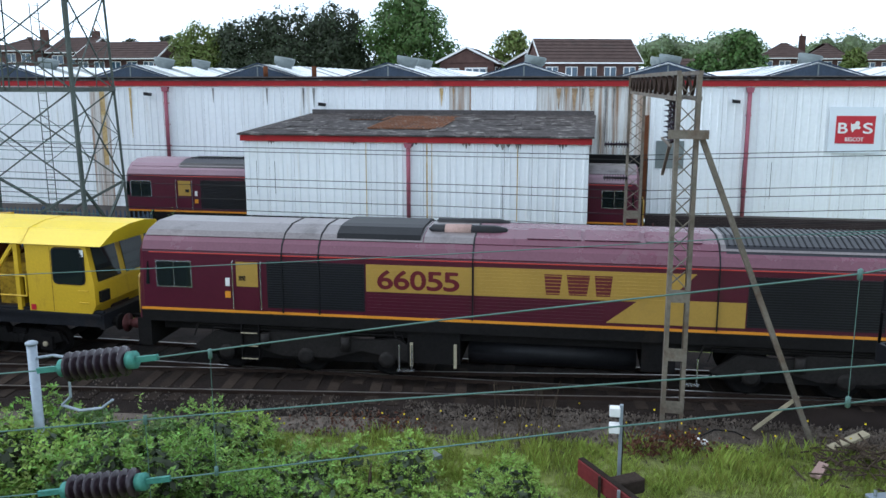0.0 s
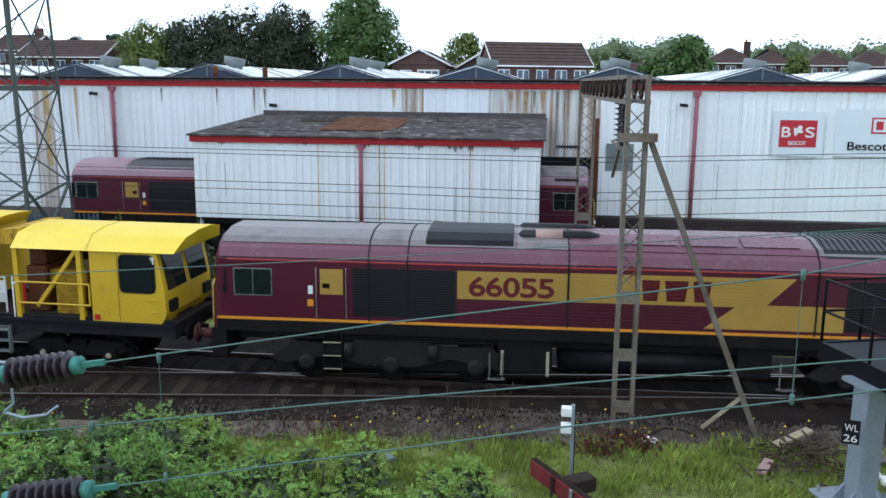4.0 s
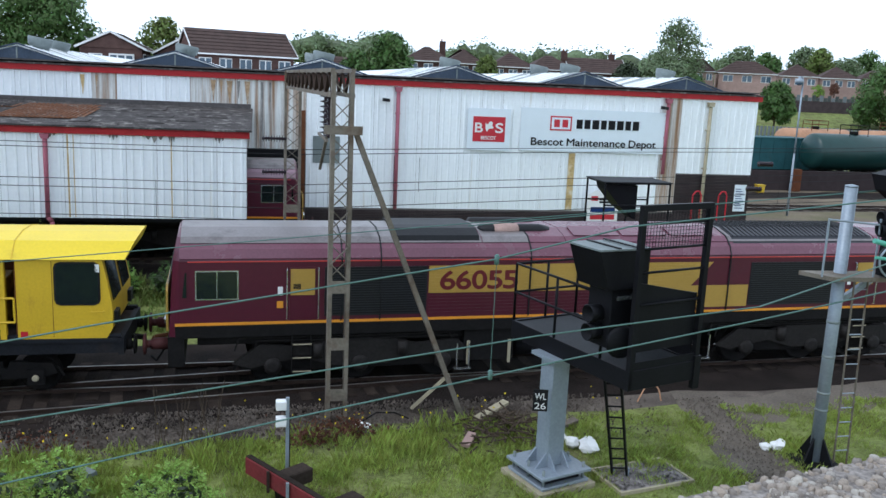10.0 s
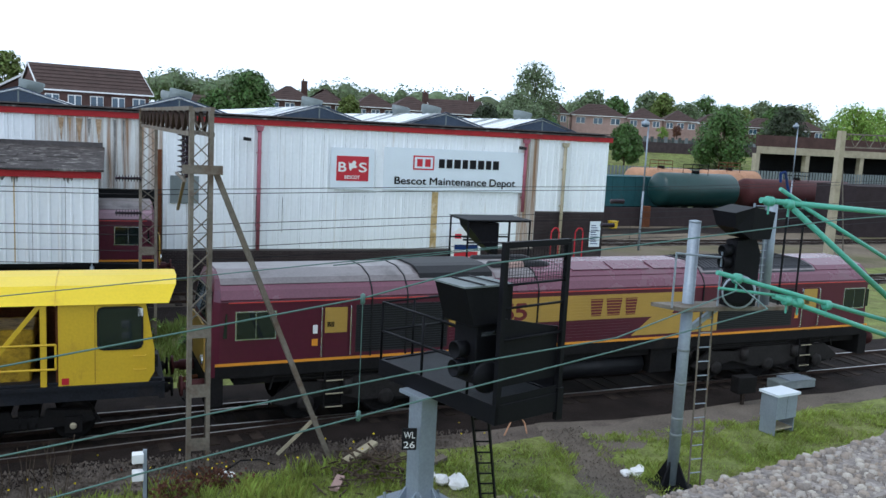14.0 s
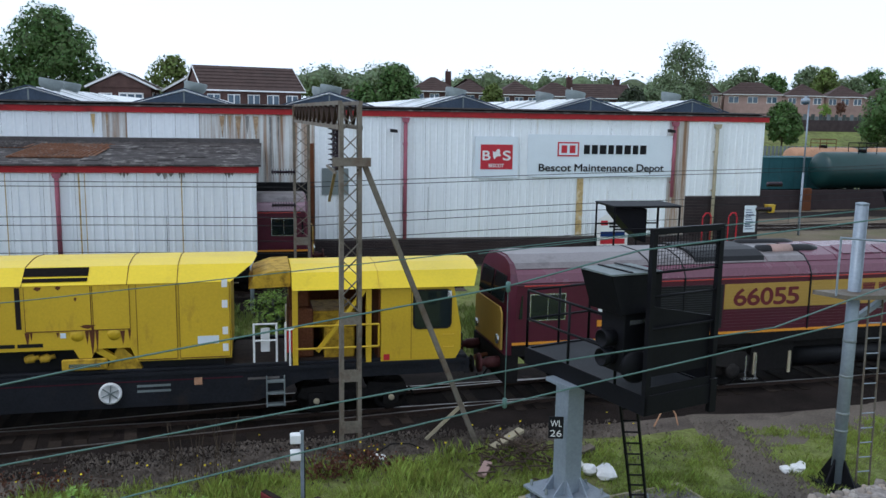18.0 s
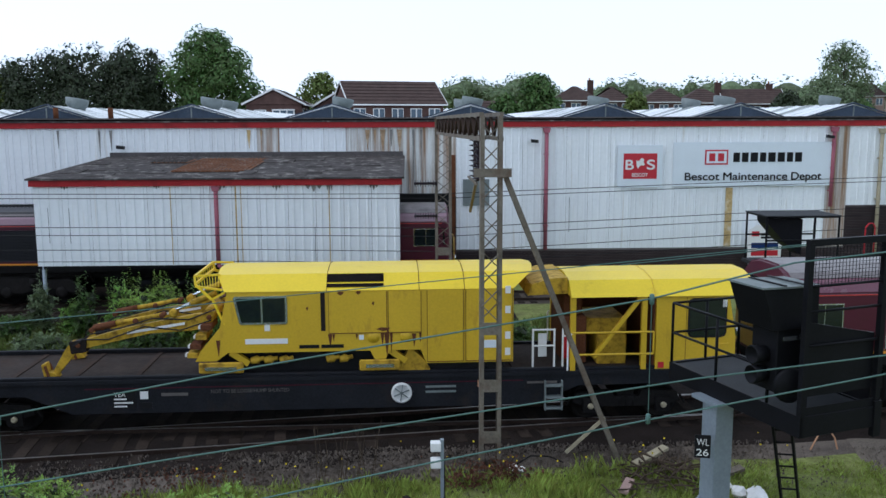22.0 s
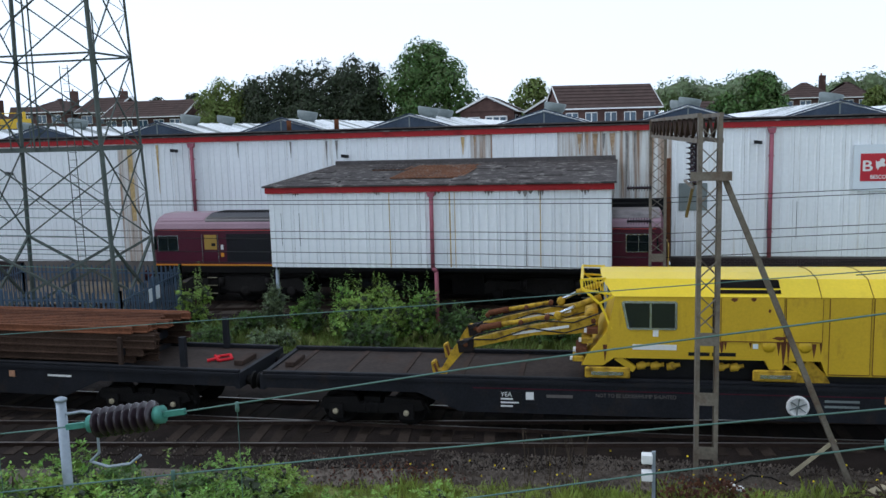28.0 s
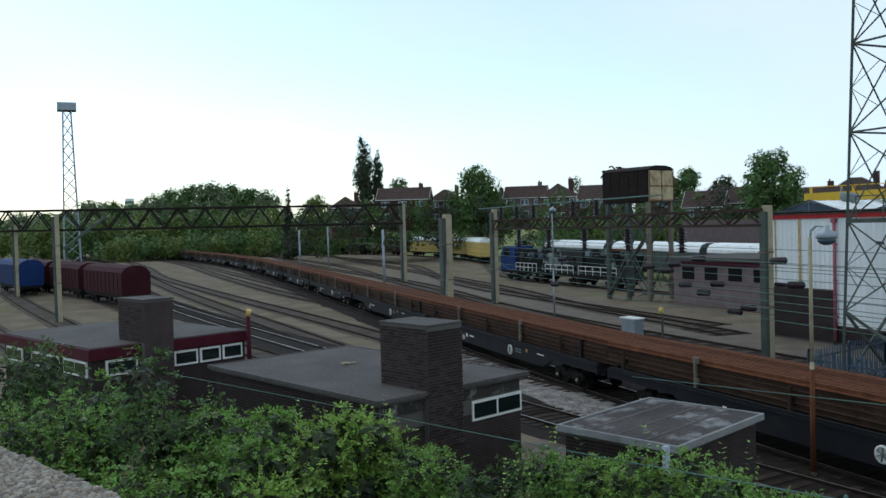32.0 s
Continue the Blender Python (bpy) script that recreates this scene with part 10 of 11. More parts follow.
    for k in range(24):
        far_tree("low scrub behind the coaches", 42.0 + 0.75 * k, 0.5 + 0.3 * (k % 3), 130 + 4 * (k % 2), 6.0, "leaf_mid" if k % 3 else "leaf_olive", 400 + k, 1300, 0.3, "bush", name="scrub", category="bush")
    for k in range(23):
        az = 42.0 + 1.5 * k
        far_tree("dense hedge growth below the houses", az, 1.95 + 0.3 * (k % 3), (138 if az < 59.5 else 172) + 5 * (k % 2), 8.5, "leaf_mid" if k % 2 else "leaf_dark", 365 + k, 2200, 0.36, "bush", name="scrub", category="bush")
    for k in range(13):
        far_tree("dense undergrowth at the edge of the wood", 74.5 + 1.35 * k, 1.2 + 0.3 * (k % 3), 266 + 6 * (k % 2), 15.0, "leaf_mid" if k % 2 else "leaf_olive", 450 + k, 2400, 0.62, "bush", name="scrub", category="bush")
    # far wooded ridge: crowns with a dense shaded heart
    rng = random.Random(4)
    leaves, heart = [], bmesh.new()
    for k in range(210):
        a = radians(rng.uniform(-62, 40))
        R = rng.uniform(230, 420)
        x, y = R * math.sin(-a), R * math.cos(a)
        if y < 170 and x < 0:
            continue
        cz = ground_z(x, y) + (10.2 if x > 0 else 4.8)
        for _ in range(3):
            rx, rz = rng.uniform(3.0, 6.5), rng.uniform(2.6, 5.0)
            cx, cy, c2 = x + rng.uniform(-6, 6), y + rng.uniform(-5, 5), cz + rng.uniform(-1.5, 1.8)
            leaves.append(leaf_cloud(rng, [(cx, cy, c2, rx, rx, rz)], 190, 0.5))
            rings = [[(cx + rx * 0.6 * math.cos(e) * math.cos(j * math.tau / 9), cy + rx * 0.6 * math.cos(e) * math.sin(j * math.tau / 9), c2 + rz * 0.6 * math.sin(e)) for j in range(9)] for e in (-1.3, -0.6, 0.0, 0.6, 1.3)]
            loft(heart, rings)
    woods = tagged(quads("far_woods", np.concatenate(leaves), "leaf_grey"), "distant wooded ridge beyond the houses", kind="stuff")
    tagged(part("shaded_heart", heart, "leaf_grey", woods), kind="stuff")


def tank_wagon(x, y, L, r, mt, label, rot=0, z=2.55):
    t = thing("tank_wagon", label, "wagon", pose(x, y, 0, 0, 0, rot), group="tank wagons in the yard")
    b = bmesh.new()
    lathe(b, (-L / 2, 0, z), (1, 0, 0), [(0, 0.05), (0.12, r * 0.7), (0.3, r * 0.94), (0.5, r), (L - 0.5, r), (L - 0.3, r * 0.94), (L - 0.12, r * 0.7), (L, 0.05)], 24)
    tk = part("tank", b, mt, t)
    part("manhole", lathe(bmesh.new(), (0, 0, z + r - 0.05), (0, 0, 1), [(0, 0.35), (0.25, 0.35), (0.28, 0.3)], 12), "underframe", tk)
    rail_mat = "underframe" if mt != "tankorange" else "rust"
    bar = lambda *a: part("walkway_rail", tube(bmesh.new(), *a), rail_mat, t)
    for sx in (-0.9, 0.9):
        for sy in (-0.6, 0.6):
            bar((sx, sy, z + r * 0.8), (sx, sy, z + r + 0.75), 0.03, 5)
    for zz in (0.4, 0.75):
        for sy in (-0.6, 0.6):
            bar((-0.9, sy, z + r + zz), (0.9, sy, z + r + zz), 0.03, 5)
        for sx in (-0.9, 0.9):
            bar((sx, -0.6, z + r + zz), (sx, 0.6, z + r + zz), 0.03, 5)
    part("underframe", box(-L / 2 - 0.2, -1.15, 0.85, L / 2 + 0.2, 1.15, 1.2), "underframe", t)
    for s in (-1, 1):
        bogie(t, s * (L / 2 - 2.0), (-0.9, 0.9), 0.45, 1.4, axlebox="underframe")
    return t


def box_wagon(x, y, L, H, mt, label, rot=0, roof="round", group="", name="goods_wagon", z0=1.15):
    t = thing(name, label, "wagon", pose(x, y, 0, 0, 0, rot), group=group)
    prof = [(-1.35, z0), (1.35, z0), (1.35, z0 + H), (1.0, z0 + H + 0.45), (0.4, z0 + H + 0.65), (-0.4, z0 + H + 0.65), (-1.0, z0 + H + 0.45), (-1.35, z0 + H)] if roof == "round" else [(-1.35, z0), (1.35, z0), (1.35, z0 + H), (-1.35, z0 + H)]
    bd = part("body", prism(bmesh.new(), prof, "x", -L / 2, L / 2), mt, t)
    rb = bmesh.new()
    n = int(L / 1.3)
    for k in range(n + 1):
        xx = -L / 2 + 0.02 + (L - 0.1) * k / n
        bx(rb, xx, -1.40, z0, xx + 0.06, -1.352, z0 + H), bx(rb, xx, 1.352, z0, xx + 0.06, 1.40, z0 + H)
    part("rib", rb, mt, bd)
    if roof != "round":
        part("top_edge", box(-L / 2, -1.40, z0 + H, L / 2, 1.40, z0 + H + 0.08), mt, bd)
    part("underframe", box(-L / 2 - 0.2, -1.2, 0.8, L / 2 + 0.2, 1.2, z0 - 0.004), "underframe", t)
    for s in (-1, 1):
        bogie(t, s * (L / 2 - 2.2), (-0.9, 0.9), 0.45, 1.4, axlebox="underframe")
    return t


def line_pose(line, x):
    y = float(np.interp(x, line[:, 0], line[:, 1]))
    y2 = float(np.interp(x + 4, line[:, 0], line[:, 1]))
    return y, math.degrees(math.atan2(y2 - y, 4))


def build_right_yard():
    for x, L, r, mt, lb in ((49.0, 8.7, 1.5, "tankgreen", "dark green tank wagon with top walkway"), (61.3, 14.0, 1.36, "tankbrown", "long dull maroon tank wagon")):
        y, a = line_pose(RIGHT_C, x)
        tank_wagon(x, y, L, r, mt, lb, a, z=2.92 if L < 10 else 2.75)
    box_wagon(40.3, 66, 13, 2.6, "teal", "faded teal open wagon in the yard", 5, roof="flat")
    for x, L in ((50.4, 7.8), (59.4, 8.0)):
        tank_wagon(x, 69.6 + (x - 47) * 0.1, L, 1.2, "tankorange", "faded orange tank wagon with rusty rails", 6, z=3.32)
    solid("loading_bank", box(34, 60.3, -0.1, 90, 60.6, 1.45), "brick", "low dark brick loading bank behind the sidings", "wall", kind="structure")
    b = thing("car_deck_building", "open concrete deck building with dark bays and rusty brick parapet", "building")
    part("parapet", box(66.5, 75, 7.15, 120, 75.4, 8.4), "brick_red", b)
    part("deck", prism(bmesh.new(), [(66.3, 74.9), (120, 74.9), (129, 81), (72.0, 81)], "z", 6.36, 7.15), "concrete", b)
    # black sheet paints the shade inside the open bays
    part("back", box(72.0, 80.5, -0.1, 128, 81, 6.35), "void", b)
    for k in range(7):
        part("column", box(66.4 + k * 8.2 - (1.1 if k else 0), 75.0, -0.1, 66.95 + k * 8.2 - (1.1 if k else 0), 75.6, 6.36), "concrete", b)
    rl = thing("yard_fence", "grey steel palisade fence beyond the sidings", "fence")
    for k in range(190):
        part("pale", box(30 + k * 0.42, 72.6 + k * 0.012, -0.1, 30.26 + k * 0.42, 72.65 + k * 0.012, 4.5), "vent", rl)
    fl = thing("garden_fence", "pale garden fence along the bank", "fence", kind="structure")
    for k in range(40):
        part("panel", box(72 + k * 0.62, 107.4, 5.0, 72.55 + k * 0.62, 107.45, 7.5 + 0.3 * (k % 2)), "tower" if k % 3 else "vent", fl)
    solid("grass_bank", prism(bmesh.new(), [(90, -0.2), (112, -0.2), (112, 5.6), (105, 5.4), (97, 4.0), (92, 2.2)], "x", 30, 125), "grass", "rough grass bank below the gardens", "bank", kind="structure")
    solid("hedge_wall", box(70, 106, 5.0, 96, 106.6, 7.0), "brick", "dark retaining wall below the gardens", "wall", kind="structure")
    lamp_post(32.5, 46.8, 8.4, 0.25, ang=180, label="tall pale lamp post with a glass-bowl lantern")
    lamp_post(57.5, 60, 9.3, 0.25, ang=180, label="tall pale lamp post with a glass-bowl lantern")
    c = thing("concrete_mast", "square concrete mast with a lattice arm", "mast", pose(46.3, 44.3, 0))
    part("mast", prism(bmesh.new(), [(-0.28, -0.1), (0.28, -0.1), (0.2, 8.4), (-0.2, 8.4)], "y", -0.2, 0.2), "concrete", c)
    for z in (8.2, 7.3):
        part("arm", beam(bmesh.new(), (0, 0, z), (7, 1.5, z + 0.1), 0.1), "lattice", c)
    for k in range(8):
        part("lacing_bar", beam(bmesh.new(), (k * 0.85, k * 0.18, 8.2 if k % 2 else 7.3), ((k + 1) * 0.85, (k + 1) * 0.18, 7.3 if k % 2 else 8.2), 0.05), "lattice", c)
    part("stay", beam(bmesh.new(), (0.2, 0, 7.2), (2.0, 0.6, 0), 0.07), "lattice", c)
    solid("brick_hut", box(58.4, 53.6, -0.1, 72, 58, 4.2), "brick", "low dark brick yard hut", "hut")
    solid("green_tank", lathe(bmesh.new(), (27.5, 33, 1.0), (1, 0, 0), [(0, 0.1), (0.1, 0.62), (2.6, 0.62), (2.7, 0.1)], 16), "teal", "small teal storage tank behind the rails", "tank")
    s = thing("yellow_grit_bin", "small yellow bin beside the tank sidings", "bin", pose(38.0, 58.5, 0) @ Matrix.Diagonal((0.62, 0.62, 0.62, 1)))
    part("body", prism(bmesh.new(), [(-0.4, -0.1), (0.4, -0.1), (0.5, 0.75), (-0.5, 0.75)], "y", -0.4, 0.4), "yellow", s)
    part("lid", box(-0.55, -0.45, 0.754, 0.55, 0.45, 0.84), "yellow", s)
    solid("red_cabinet", box(41.6, 59.6, -0.1, 42.3, 60.0, 1.65), "rust", "small faded red cabinet against the loading bank", "cabinet", bevel=0.02)
    # signal seen over the locomotive's roof
    g = thing("caged_signal", "black hooded signal inside a railed cage beyond the train", "signal", pose(11.8, 25.5, 0))
    part("post", tube(bmesh.new(), (0, 0, -0.1), (0, 0, 2.7), 0.15, 10), "galv", g)
    part("deck", box(-1.2, -0.8, 2.65, 1.2, 0.8, 2.75), "sigfloor", g)
    hood = bmesh.new()
    loft(hood, [[(-0.95, -0.4, 4.15), (-0.95, 0.4, 4.15), (-0.9, 0.4, 3.95), (-0.9, -0.4, 3.95)], [(-0.4, -0.42, 4.1), (-0.4, 0.42, 4.1), (-0.4, 0.42, 3.4), (-0.4, -0.42, 3.4)], [(0.15, -0.4, 4.1), (0.15, 0.4, 4.1), (0.15, 0.4, 3.0), (0.15, -0.4, 3.0)]])
    part("hood", hood, "sigblack", g)
    for sx in (-1.1, 0.35, 1.1):
        for sy in (-0.75, 0.75):
            part("stanchion", tube(bmesh.new(), (sx, sy, 2.7), (sx, sy, 4.2), 0.035, 6), "sigblack", g)
    for sy in (-0.75, 0.75):
        for z in (4.2, 3.5):
            part("rail", tube(bmesh.new(), (-1.1, sy, z), (1.1, sy, z), 0.03, 6), "sigblack", g)
    for sx in (-1.1, 1.1):
        part("rail", tube(bmesh.new(), (sx, -0.75, 4.2), (sx, 0.75, 4.2), 0.03, 6), "sigblack", g)
    part("roof_mesh", box(-1.15, -0.8, 4.22, 1.15, 0.8, 4.25), "sigfloor", g)


def concrete_leg(name, x, y, h, w=0.55, label="square concrete gantry mast"):
    t = thing(name, label, "mast", pose(x, y, 0))
    part("mast", box(-w * 0.4, -w * 0.1, -0.1, w / 2, w / 2, h), "concrete", t, bevel=0.02)
    part("steel_side", box(-w * 0.35, -w / 2, -0.1, w * 0.4, -w * 0.1 - 0.004, h - 0.3), "tower", t)
    for z in (h * 0.35, h * 0.7):
        part("band", box(-w / 2 - 0.02, -w / 2 - 0.02, z, w / 2 + 0.01, w / 2 + 0.02, z + 0.08), "lattice", t)
    return t


def truss(name, a, b, h, w, n, label, material="tower", thick=0.12):
    """A level lattice boom of square section."""
    t = thing(name, label, "gantry")
    a, b = Vector(a), Vector(b)
    side = (b - a).normalized().cross(Vector((0, 0, 1))) * w / 2
    for s in (-1, 1):
        for z in (0, h):
            part("chord", beam(bmesh.new(), a + side * s + Vector((0, 0, z)), b + side * s + Vector((0, 0, z)), thick), material, t)
        for k in range(n):
            p, q = a.lerp(b, k / n) + side * s, a.lerp(b, (k + 1) / n) + side * s
            p.z += h * (k % 2)
            q.z += h * ((k + 1) % 2)
            part("lacing_bar", beam(bmesh.new(), p, q, thick * 0.65), material, t)
    return t


def build_left_yard():
    ribbon("dirt_yard", curve([(-120, 44), (-80, 41.5), (-55, 37.5), (-40, 35.2), (-26, 34.0)]), 11.0, -0.118, "dirt", "oily bare ground between the depot sidings", uneven=0.2)
    ribbon("grey_stone", curve([(-44, 19.6), (-38, 19.0), (-32, 18.5), (-27, 18.2), (-21, 18.0)]), 2.6, -0.096, "greyballast", "pale new ballast beside the running line", uneven=0.15)
    # water tower turned store: panelled tank with a rounded cover on a braced stand
    t = thing("water_tower", "rusty panelled water tank with curved cover on a braced steel stand", "water tower", pose(-61.7, 48.2, 0, 0, 0, 14))
    tk = part("tank", box(-4.2, -1.9, 8.6, 1.0, 1.6, 11.4), "tank_black", t, "dark rust-streaked tank")
    part("end_panel", box(1.004, -1.86, 8.65, 1.06, 1.56, 11.35), "cream_rust", tk, "cream end panels with rust")
    for y in (-1.86, -0.15, 1.5):
        part("rib", box(1.062, y, 8.65, 1.1, y + 0.08, 11.35), "rust", tk)
    for z in (9.95, 8.7):
        part("rib", box(1.062, -1.82, z, 1.1, 1.52, z + 0.08), "rust", tk)
    for k in range(5):
        part("panel", box(-4.15 + k * 1.03, -1.96, 8.7, -3.2 + k * 1.03, -1.904, 11.3), "tank_black", tk)
    part("cover", prism(bmesh.new(), [(-2.0, 11.42), (1.7, 11.42), (1.3, 11.65), (0.5, 11.8), (-0.8, 11.8), (-1.6, 11.65)], "x", -4.2, 1.1), "tank_black", tk)
    jk = bmesh.new()
    rng = random.Random(12)
    for _ in range(40):
        x, y, z = rng.uniform(-5.0, -3.6), rng.uniform(-1.5, 1.5), rng.uniform(9.2, 12.2)
        beam(jk, (x, y, z), (x + rng.uniform(-0.6, 0.6), y + rng.uniform(-0.6, 0.6), z + rng.uniform(-0.5, 0.5)), 0.12)
    tagged(part("pipework", jk, "rust", tk), kind="stuff")
    for x in (-3.8, -1.5, 0.8):
        for y in (-1.7, 1.4):
            part("leg", box(x - 0.16, y - 0.16, -0.1, x + 0.16, y + 0.16, 8.6), "lattice" if x > 0.5 else "tower", t)
    for x0, x1 in ((-3.8, -1.5), (-1.5, 0.8)):
        for z0, z1 in ((0.5, 4.3), (4.5, 8.4)):
            for y in (-1.7, 1.4):
                part("brace", beam(bmesh.new(), (x0, y, z0), (x1, y, z1), 0.1), "tower", t), part("brace", beam(bmesh.new(), (x1, y, z0), (x0, y, z1), 0.1), "tower", t)
        part("girder", beam(bmesh.new(), (x0, -1.7, 4.4), (x1, -1.7, 4.4), 0.16), "rust", t)
    part("stair", beam(bmesh.new(), (-3.5, -2.2, 0.2), (0.6, -2.2, 5.2), 0.5, 0.1), "tower", t)
    scrap = bmesh.new()
    for _ in range(60):
        x, y, z = rng.uniform(-3.5, 3.5), rng.uniform(-2.6, 1.0), rng.uniform(0, 2.4)
        beam(scrap, (x, y, z), (x + rng.uniform(-1.2, 1.2), y + rng.uniform(-0.6, 0.6), z + rng.uniform(-0.6, 1.2)), 0.06)
    tagged(solid("scrap_heap", scrap, "tower", "tangle of scrap steel and pipes under the water tower", "scrap", at=pose(-61.7, 48.2, 0, 0, 0, 14)), kind="stuff")
    # low brick store
    s = thing("brick_store", "low pinkish-grey brick store with dark window holes", "building", pose(-56.9, 46.4, 0, 0, 0, 6))
    part("wall", box(0, 0, -0.1, 10.0, 8, 3.5), "brick_grey", s)
    part("roof", box(-0.3, -0.3, 3.6, 10.3, 8.3, 3.9), "felt", s)
    part("fascia", box(-0.15, -0.15, 3.25, 10.15, 8.15, 3.6), "darkred", s, "dull maroon fascia")
    # holes are black panels, the unlit inside put into their colour
    for k in range(4):
        part("window_hole", box(1.0 + k * 2.4, -0.03, 2.1, 2.3 + k * 2.4, 0.02, 3.1), "void", s)
    # yellow crane beam behind the shed end
    c = thing("yellow_crane", "yellow gantry crane beam above the shed end", "crane", pose(-51, 60, 0, 0, 0, -4))
    part("beam", box(-4.5, -0.5, 8.2, 5.2, 0.5, 8.95), "yellow", c)
    part("rail", beam(bmesh.new(), (-4.2, 0, 9.5), (5, 0, 9.4), 0.08), "yellow", c)
    for x in (-4.2, 0.5, 5.0):
        part("post", beam(bmesh.new(), (x, 0, -0.1), (x, 0, 9.5), 0.18), "yellow", c)
    solid("retaining_wall", box(-84, 70, -0.1, -62, 70.5, 6.8), "brick_grey", "grey rendered retaining wall on the bank", "wall", kind="structure")
    # vehicles in the sidings
    for x in (-183.0, -164.6, -146.6):
        y, a = line_pose(BACK_C, x)
        v = box_wagon(x, y, 17, 2.7, "van_yellow", "dull yellow van with a white roof in the sidings", a, name="parcels_van", group="yellow vans in the sidings")
        part("roof_panel", prism(bmesh.new(), [(-1.42, 3.75), (-1.42, 3.9), (-1.03, 4.36), (-0.42, 4.58), (0.42, 4.58), (1.03, 4.36), (1.42, 3.9), (1.42, 3.75)], "x", -8.55, 8.55), "roof_white", v, "white roof")
    m = thing("track_machine", "blue and grey track maintenance machine with white railings", "machine", pose(-83.8, 52.6, 0))
    part("cab", prism(bmesh.new(), [(-13, 1.2), (-9.2, 1.2), (-9.2, 4.2), (-12.2, 4.2), (-13, 3.0)], "y", -1.35, 1.35), "blue", m, "bright blue cab")
    part("cab_window", box(-12.0, -1.38, 2.9, -10.6, -1.355, 3.9), "glass", m)
    part("deck", box(-13, -1.3, 0.9, 14, 1.3, 1.25), "underframe", m)
    part("housing", box(-8.9, -1.1, 1.25, -3.2, 1.1, 3.9), "underframe", m), part("housing", box(1.2, -1.1, 1.25, 5.5, 1.1, 4.0), "black", m)
    part("drum", lathe(bmesh.new(), (-3, 0, 2.4), (1, 0, 0), [(0, 0.2), (0.1, 1.1), (3.8, 1.1), (4.0, 0.2)], 16), "vent", m)
    part("housing", box(6.2, -1.1, 1.25, 13.4, 1.1, 3.4), "underframe", m)
    rng2 = random.Random(31)
    for k in range(46):
        x, z = rng2.uniform(-8.8, 13.0), rng2.uniform(1.3, 3.6)
        part("machine_unit", box(x, -1.30 + 0.1 * rng2.random(), z, x + rng2.uniform(0.2, 1.1), -1.0, z + rng2.uniform(0.15, 0.7)), rng2.choice(("black", "underframe", "gable", "vent", "black")), m)
    for k in range(14):
        x = rng2.uniform(-8.5, 13.0)
        part("machine_pipe", tube(bmesh.new(), (x, -1.0, 1.4), (x + rng2.uniform(-0.5, 0.5), -0.8, rng2.uniform(3.2, 4.4)), 0.07, 6), rng2.choice(("black", "vent", "underframe")), m)
    wr = bmesh.new()
    for x0, x1 in ((-9, -4), (-2, 4), (5, 12)):
        for z in (2.2, 1.7):
            tube(wr, (x0, -1.32, z), (x1, -1.32, z), 0.035, 5)
        for k in range(6):
            xx = x0 + (x1 - x0) * k / 5
            tube(wr, (xx, -1.32, 1.25), (xx, -1.32, 2.2), 0.035, 5)
    part("railing", wr, "white", m, "white railings")
    for x in (-10.5, -4, 4, 11):
        bogie(m, x, (-0.9, 0.9), 0.45, 1.4, axlebox="underframe")
    for x in (-100, -78, -57):
        w = box_wagon(x - 3, 61.5 + (-x - 57) * 0.14, 20, 2.6, "tower", "grey coach with a pale roof beyond the machine", -8, name="coach")
        part("roof_panel", prism(bmesh.new(), [(-1.1, 4.2), (-0.45, 4.42), (0.45, 4.42), (1.1, 4.2), (1.0, 4.16), (-1.0, 4.16)], "x", -9.9, 9.9), "roof_white", w, "white roof")
        part("cant_panel", prism(bmesh.new(), [(-1.40, 3.4), (-1.40, 3.75), (-1.08, 4.23), (-1.02, 4.2), (-1.36, 3.72), (-1.36, 3.4)], "x", -9.9, 9.9), "roof_white", w)
    # covered brown wagons and a blue one, by the yard offices
    for x, L, mt, lb in ((-94.2, 14, "hood_maroon", "dark maroon covered steel wagon"), (-109.6, 14, "hood_maroon", "dark maroon covered steel wagon"), (-125.0, 14, "hood_maroon", "dark maroon covered steel wagon")):
        box_wagon(x, 4.7 + (x + 94.2) * 0.235, L, 2.2, mt, lb, 13, group="covered wagons in the yard")
    box_wagon(-122.2, -5.4, 15, 2.5, "blue", "dark blue wagon with a grey roof", 13)
    for k in range(7):
        x = -206 - 17 * k
        y, a = line_pose(BACK_C, x)
        box_wagon(x, y, 15, 1.3, "underframe" if k % 3 else "tankbrown", "low dark wagon standing far down the yard", a, roof="flat", group="wagons far down the yard")
    # overhead line structures
    concrete_leg("gantry_mast", -60.5, 27.2, 7.9, 0.82, "thick cream concrete gantry mast")
    concrete_leg("gantry_mast", -68.1, 35.4, 8.4, 0.58)
    concrete_leg("gantry_mast", -102.6, 40.1, 10.0, 0.66)
    concrete_leg("gantry_mast", -30.75, 30.6, 7.55, 0.48, "concrete mast with steel brackets and insulators")
    concrete_leg("gantry_mast", -77.7, -0.6, 8.9, 0.58, "grey concrete gantry mast")
    concrete_leg("gantry_mast", -115, -5.4, 8.6, 0.62, "grey concrete gantry mast")
    truss("signal_gantry_boom", (-102.6, 40.1, 7.5), (-117, -14, 7.9), 2.4, 1.2, 34, "long dark lattice gantry boom over the yard", "tank_black", 0.24)
    solid("mast_bracket", beam(bmesh.new(), (-77.6, 0.0, 6.0), (-78.4, 3.4, 8.7), 0.2), "tower", "dark raking bracket on a gantry mast", "bracket")
    truss("gantry_boom", (-68.1, 35.4, 6.6), (-30.75, 30.6, 6.6), 0.75, 0.4, 26, "dark rusty lattice boom carrying insulators", "trackrail", 0.13)
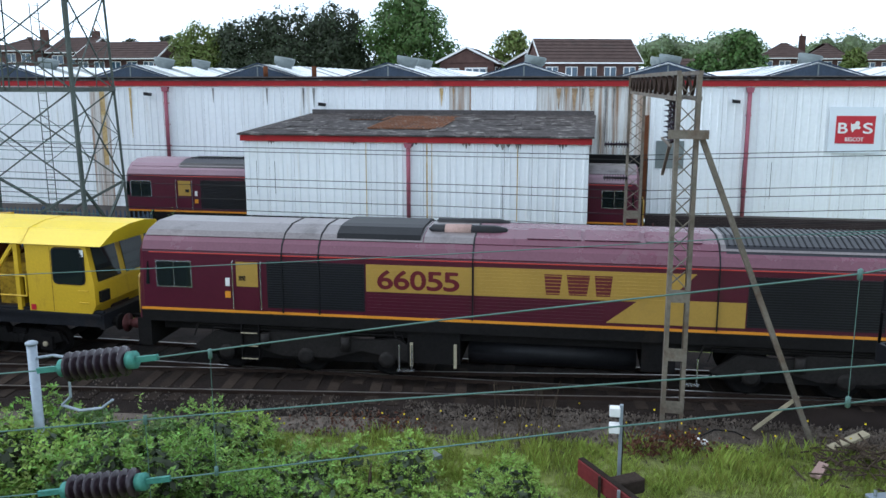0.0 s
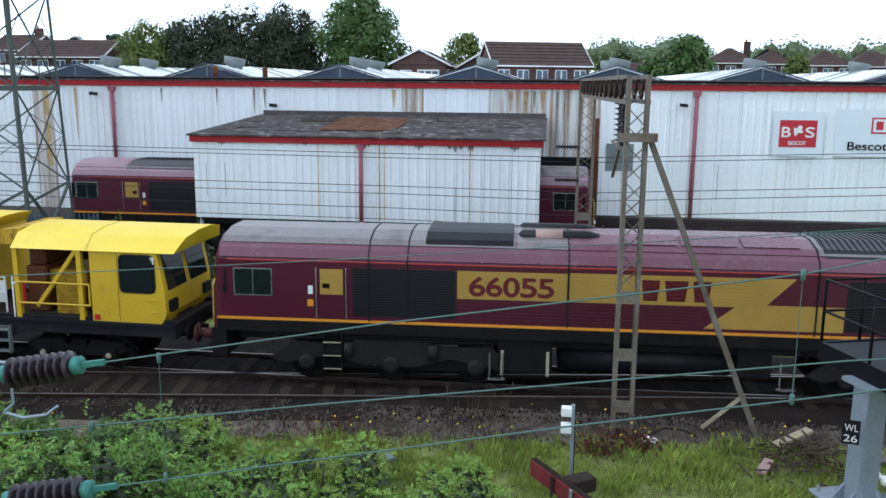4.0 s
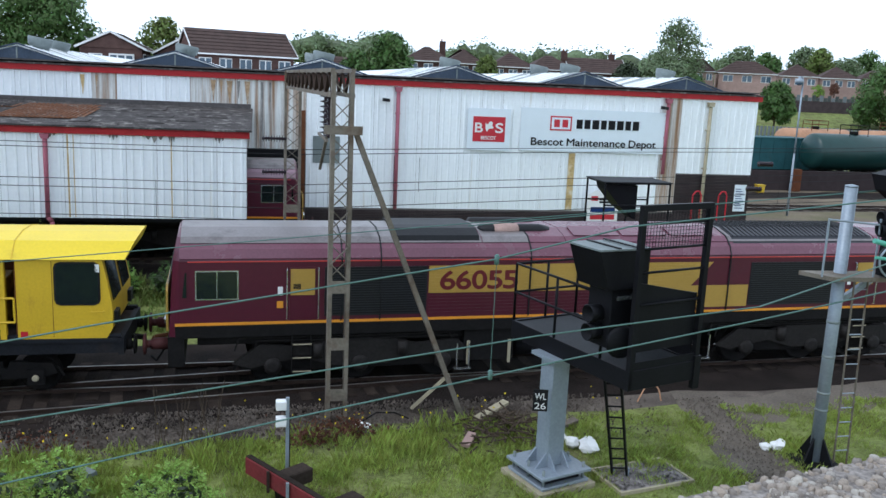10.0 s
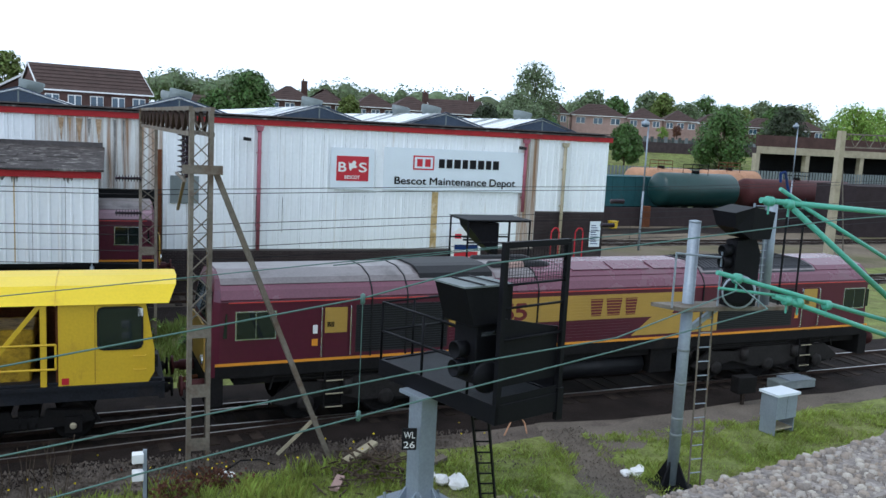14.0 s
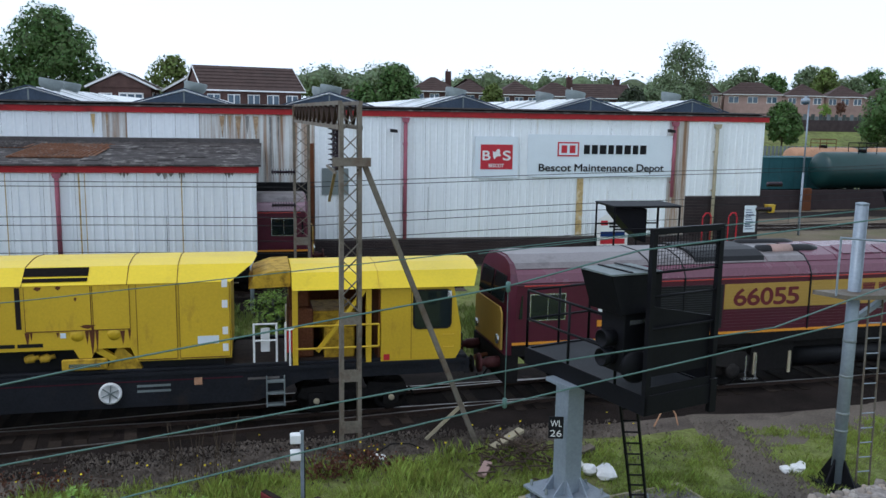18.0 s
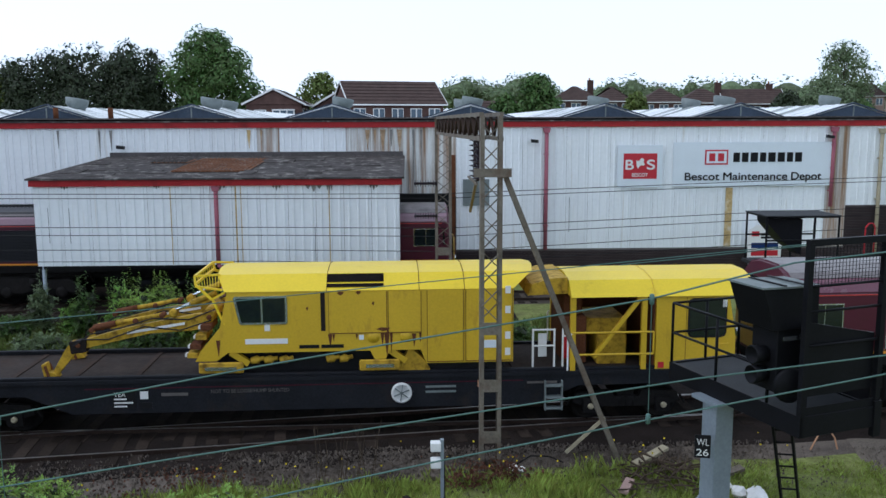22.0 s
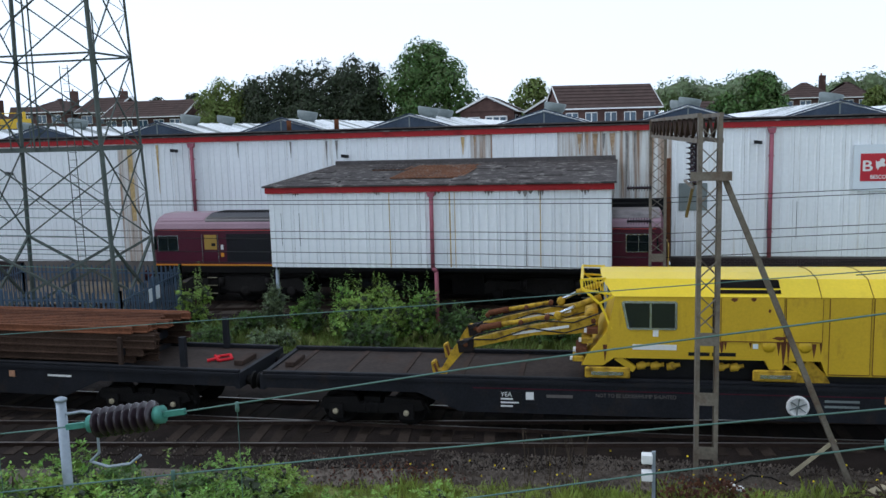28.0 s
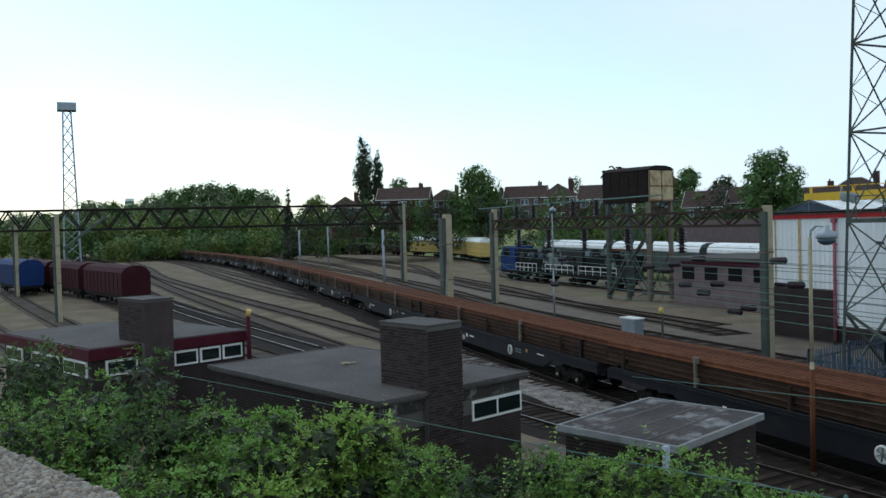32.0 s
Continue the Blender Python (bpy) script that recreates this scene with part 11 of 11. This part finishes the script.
    for k in range(6):
        x = -66 + k * 3.6
        solid("post_insulator", insulator(None, (x, 35.1 - k * 0.46, 7.35), (x, 35.1 - k * 0.46, 8.5), n=8, r=0.3, core=0.14), "insulator", "upright brown insulator on the gantry boom", "insulator", group="boom insulators")
    for k in range(5):
        x = -62 + k * 6.0
        solid("hanging_insulator", insulator(None, (x, 34.6 - k * 0.75, 6.5), (x, 34.6 - k * 0.75, 5.1), n=8, r=0.3, core=0.14), "insulator", "hanging brown insulator below the gantry boom", "insulator", group="boom insulators")
    solid("busbar", tube(bmesh.new(), (-72, 35.9, 8.5), (-40, 31.8, 8.45), 0.05, 6), "copper", "pale green conductor along the boom", "wire")
    for x, z in ((-36.8, 4.6), (-34.9, 4.9), (-37.4, 4.25), (-33.6, 3.7), (-34.6, 3.2), (-36.0, 3.55), (-32.4, 2.4), (-31.5, 2.65), (-29.6, 4.95), (-28.6, 3.9), (-39.0, 4.4), (-48, 4.6), (-49, 2.9)):
        solid("wire_insulator", insulator(None, (x, 29.8, z), (x + 1.0, 29.6, z + 0.06), n=7, r=0.17), "insulator", "dark ribbed insulator in an overhead wire", "insulator", group="yard wire insulators")
    for z, x0 in ((4.3, -110), (3.6, -90), (2.9, -80), (5.0, -110), (2.4, -60), (3.25, -70), (5.6, -100), (4.65, -90)):
        b = bmesh.new()
        path_tube(b, [(x0, 36, z + 0.8), (-60, 32.5, z + 0.15), (-38, 29.8, z), (-18, 28.2, z - 0.15)], 0.014, 4)
        solid("yard_wire", b, "copper", "thin green overhead wire across the yard", "wire")
    for x, y, h in ((-128, 33, 7.0), (-150, 44, 7.5), (-84, 30.6, 6.8), (-118, 46, 7)):
        t2 = thing("signal_post", "slim grey post among the sidings", "post", pose(x, y, 0))
        part("post", tube(bmesh.new(), (0, 0, -0.1), (0, 0, h), 0.14, 8), "galv", t2)
        part("bracket", beam(bmesh.new(), (0, 0, h * 0.75), (1.2, 0, h), 0.1), "lattice", t2)
    lamp_post(-17.0, 18.5, 6.7, 0.55, rusty=True, label="rust-bottomed white lamp post with a glass-bowl lantern")
    lamp_post(-54.2, 33.1, 8.2, 0.1, label="slim white lamp post with a small lantern")
    b2 = thing("relay_cabinet", "pale grey steel relay cabinet by the siding", "cabinet", pose(-41.9, 31.0, 0) @ Matrix.Diagonal((0.74, 0.8, 0.72, 1)))
    part("body", box(-0.9, -0.4, -0.1, 0.9, 0.4, 1.55), "galv", b2, bevel=0.03)
    part("lid", box(-0.98, -0.48, 1.555, 0.98, 0.48, 1.66), "white", b2)
    part("door_seam", box(-0.01, -0.41, 0.05, 0.01, -0.402, 1.5), "vent", b2)
    gs = thing("ground_signal", "small yellow disc signal by the siding", "signal", pose(-41.6, 33.0, 0))
    part("disc", lathe(bmesh.new(), (0, -0.05, 1.5), (0, -1, 0), [(0, 0.22), (0.06, 0.22), (0.07, 0.02)], 14), "van_yellow", gs)
    part("stem", box(-0.06, -0.04, -0.1, 0.06, 0.04, 1.3), "tower", gs)
    # steel stay of the thick mast
    solid("mast_stay", beam(bmesh.new(), (-59.6, 27.0, 5.2), (-54.6, 24.4, -0.1), 0.16, 0.1), "lattice", "raking stay of the concrete mast", "stay")
    # distant lighting tower and tower block
    f = thing("lighting_tower", "tall slim lattice lighting tower in the distance", "tower", pose(-200, 1.6, 0))
    for sx in (-1, 1):
        for sy in (-1, 1):
            part("leg", beam(bmesh.new(), (sx * 1.7, sy * 1.7, 0), (sx * 0.8, sy * 0.8, 34), 0.22), "galv", f)
    for k in range(12):
        z0, z1 = k * 2.83, (k + 1) * 2.83
        r0, r1 = 1.7 - 0.9 * z0 / 34, 1.7 - 0.9 * z1 / 34
        for s in (-1, 1):
            b = beam(bmesh.new(), (s * r0, -r0, z0), (s * r1, r1, z1), 0.1)
            beam(b, (s * r0, r0, z0), (s * r1, -r1, z1), 0.1), beam(b, (-r0, s * r0, z0), (r1, s * r1, z1), 0.1)
            part("brace", b, "galv", f)
    part("head_frame", box(-1.9, -1.9, 34, 1.9, 1.9, 35.6), "galv", f)
    tb = thing("tower_block", "pale block of flats on the horizon", "building", pose(-898, 61, 0))
    part("wall", box(-4.5, -4, 0, 4.5, 4, 43), "signwhite", tb)
    for k in range(9):
        part("window_band", box(4.502, -3.5, 3 + k * 4.4, 4.6, 3.5, 5 + k * 4.4), "glass_blue", tb)


build_tower()
build_right_yard()
build_left_yard()
build_houses()
build_trees()


motions()
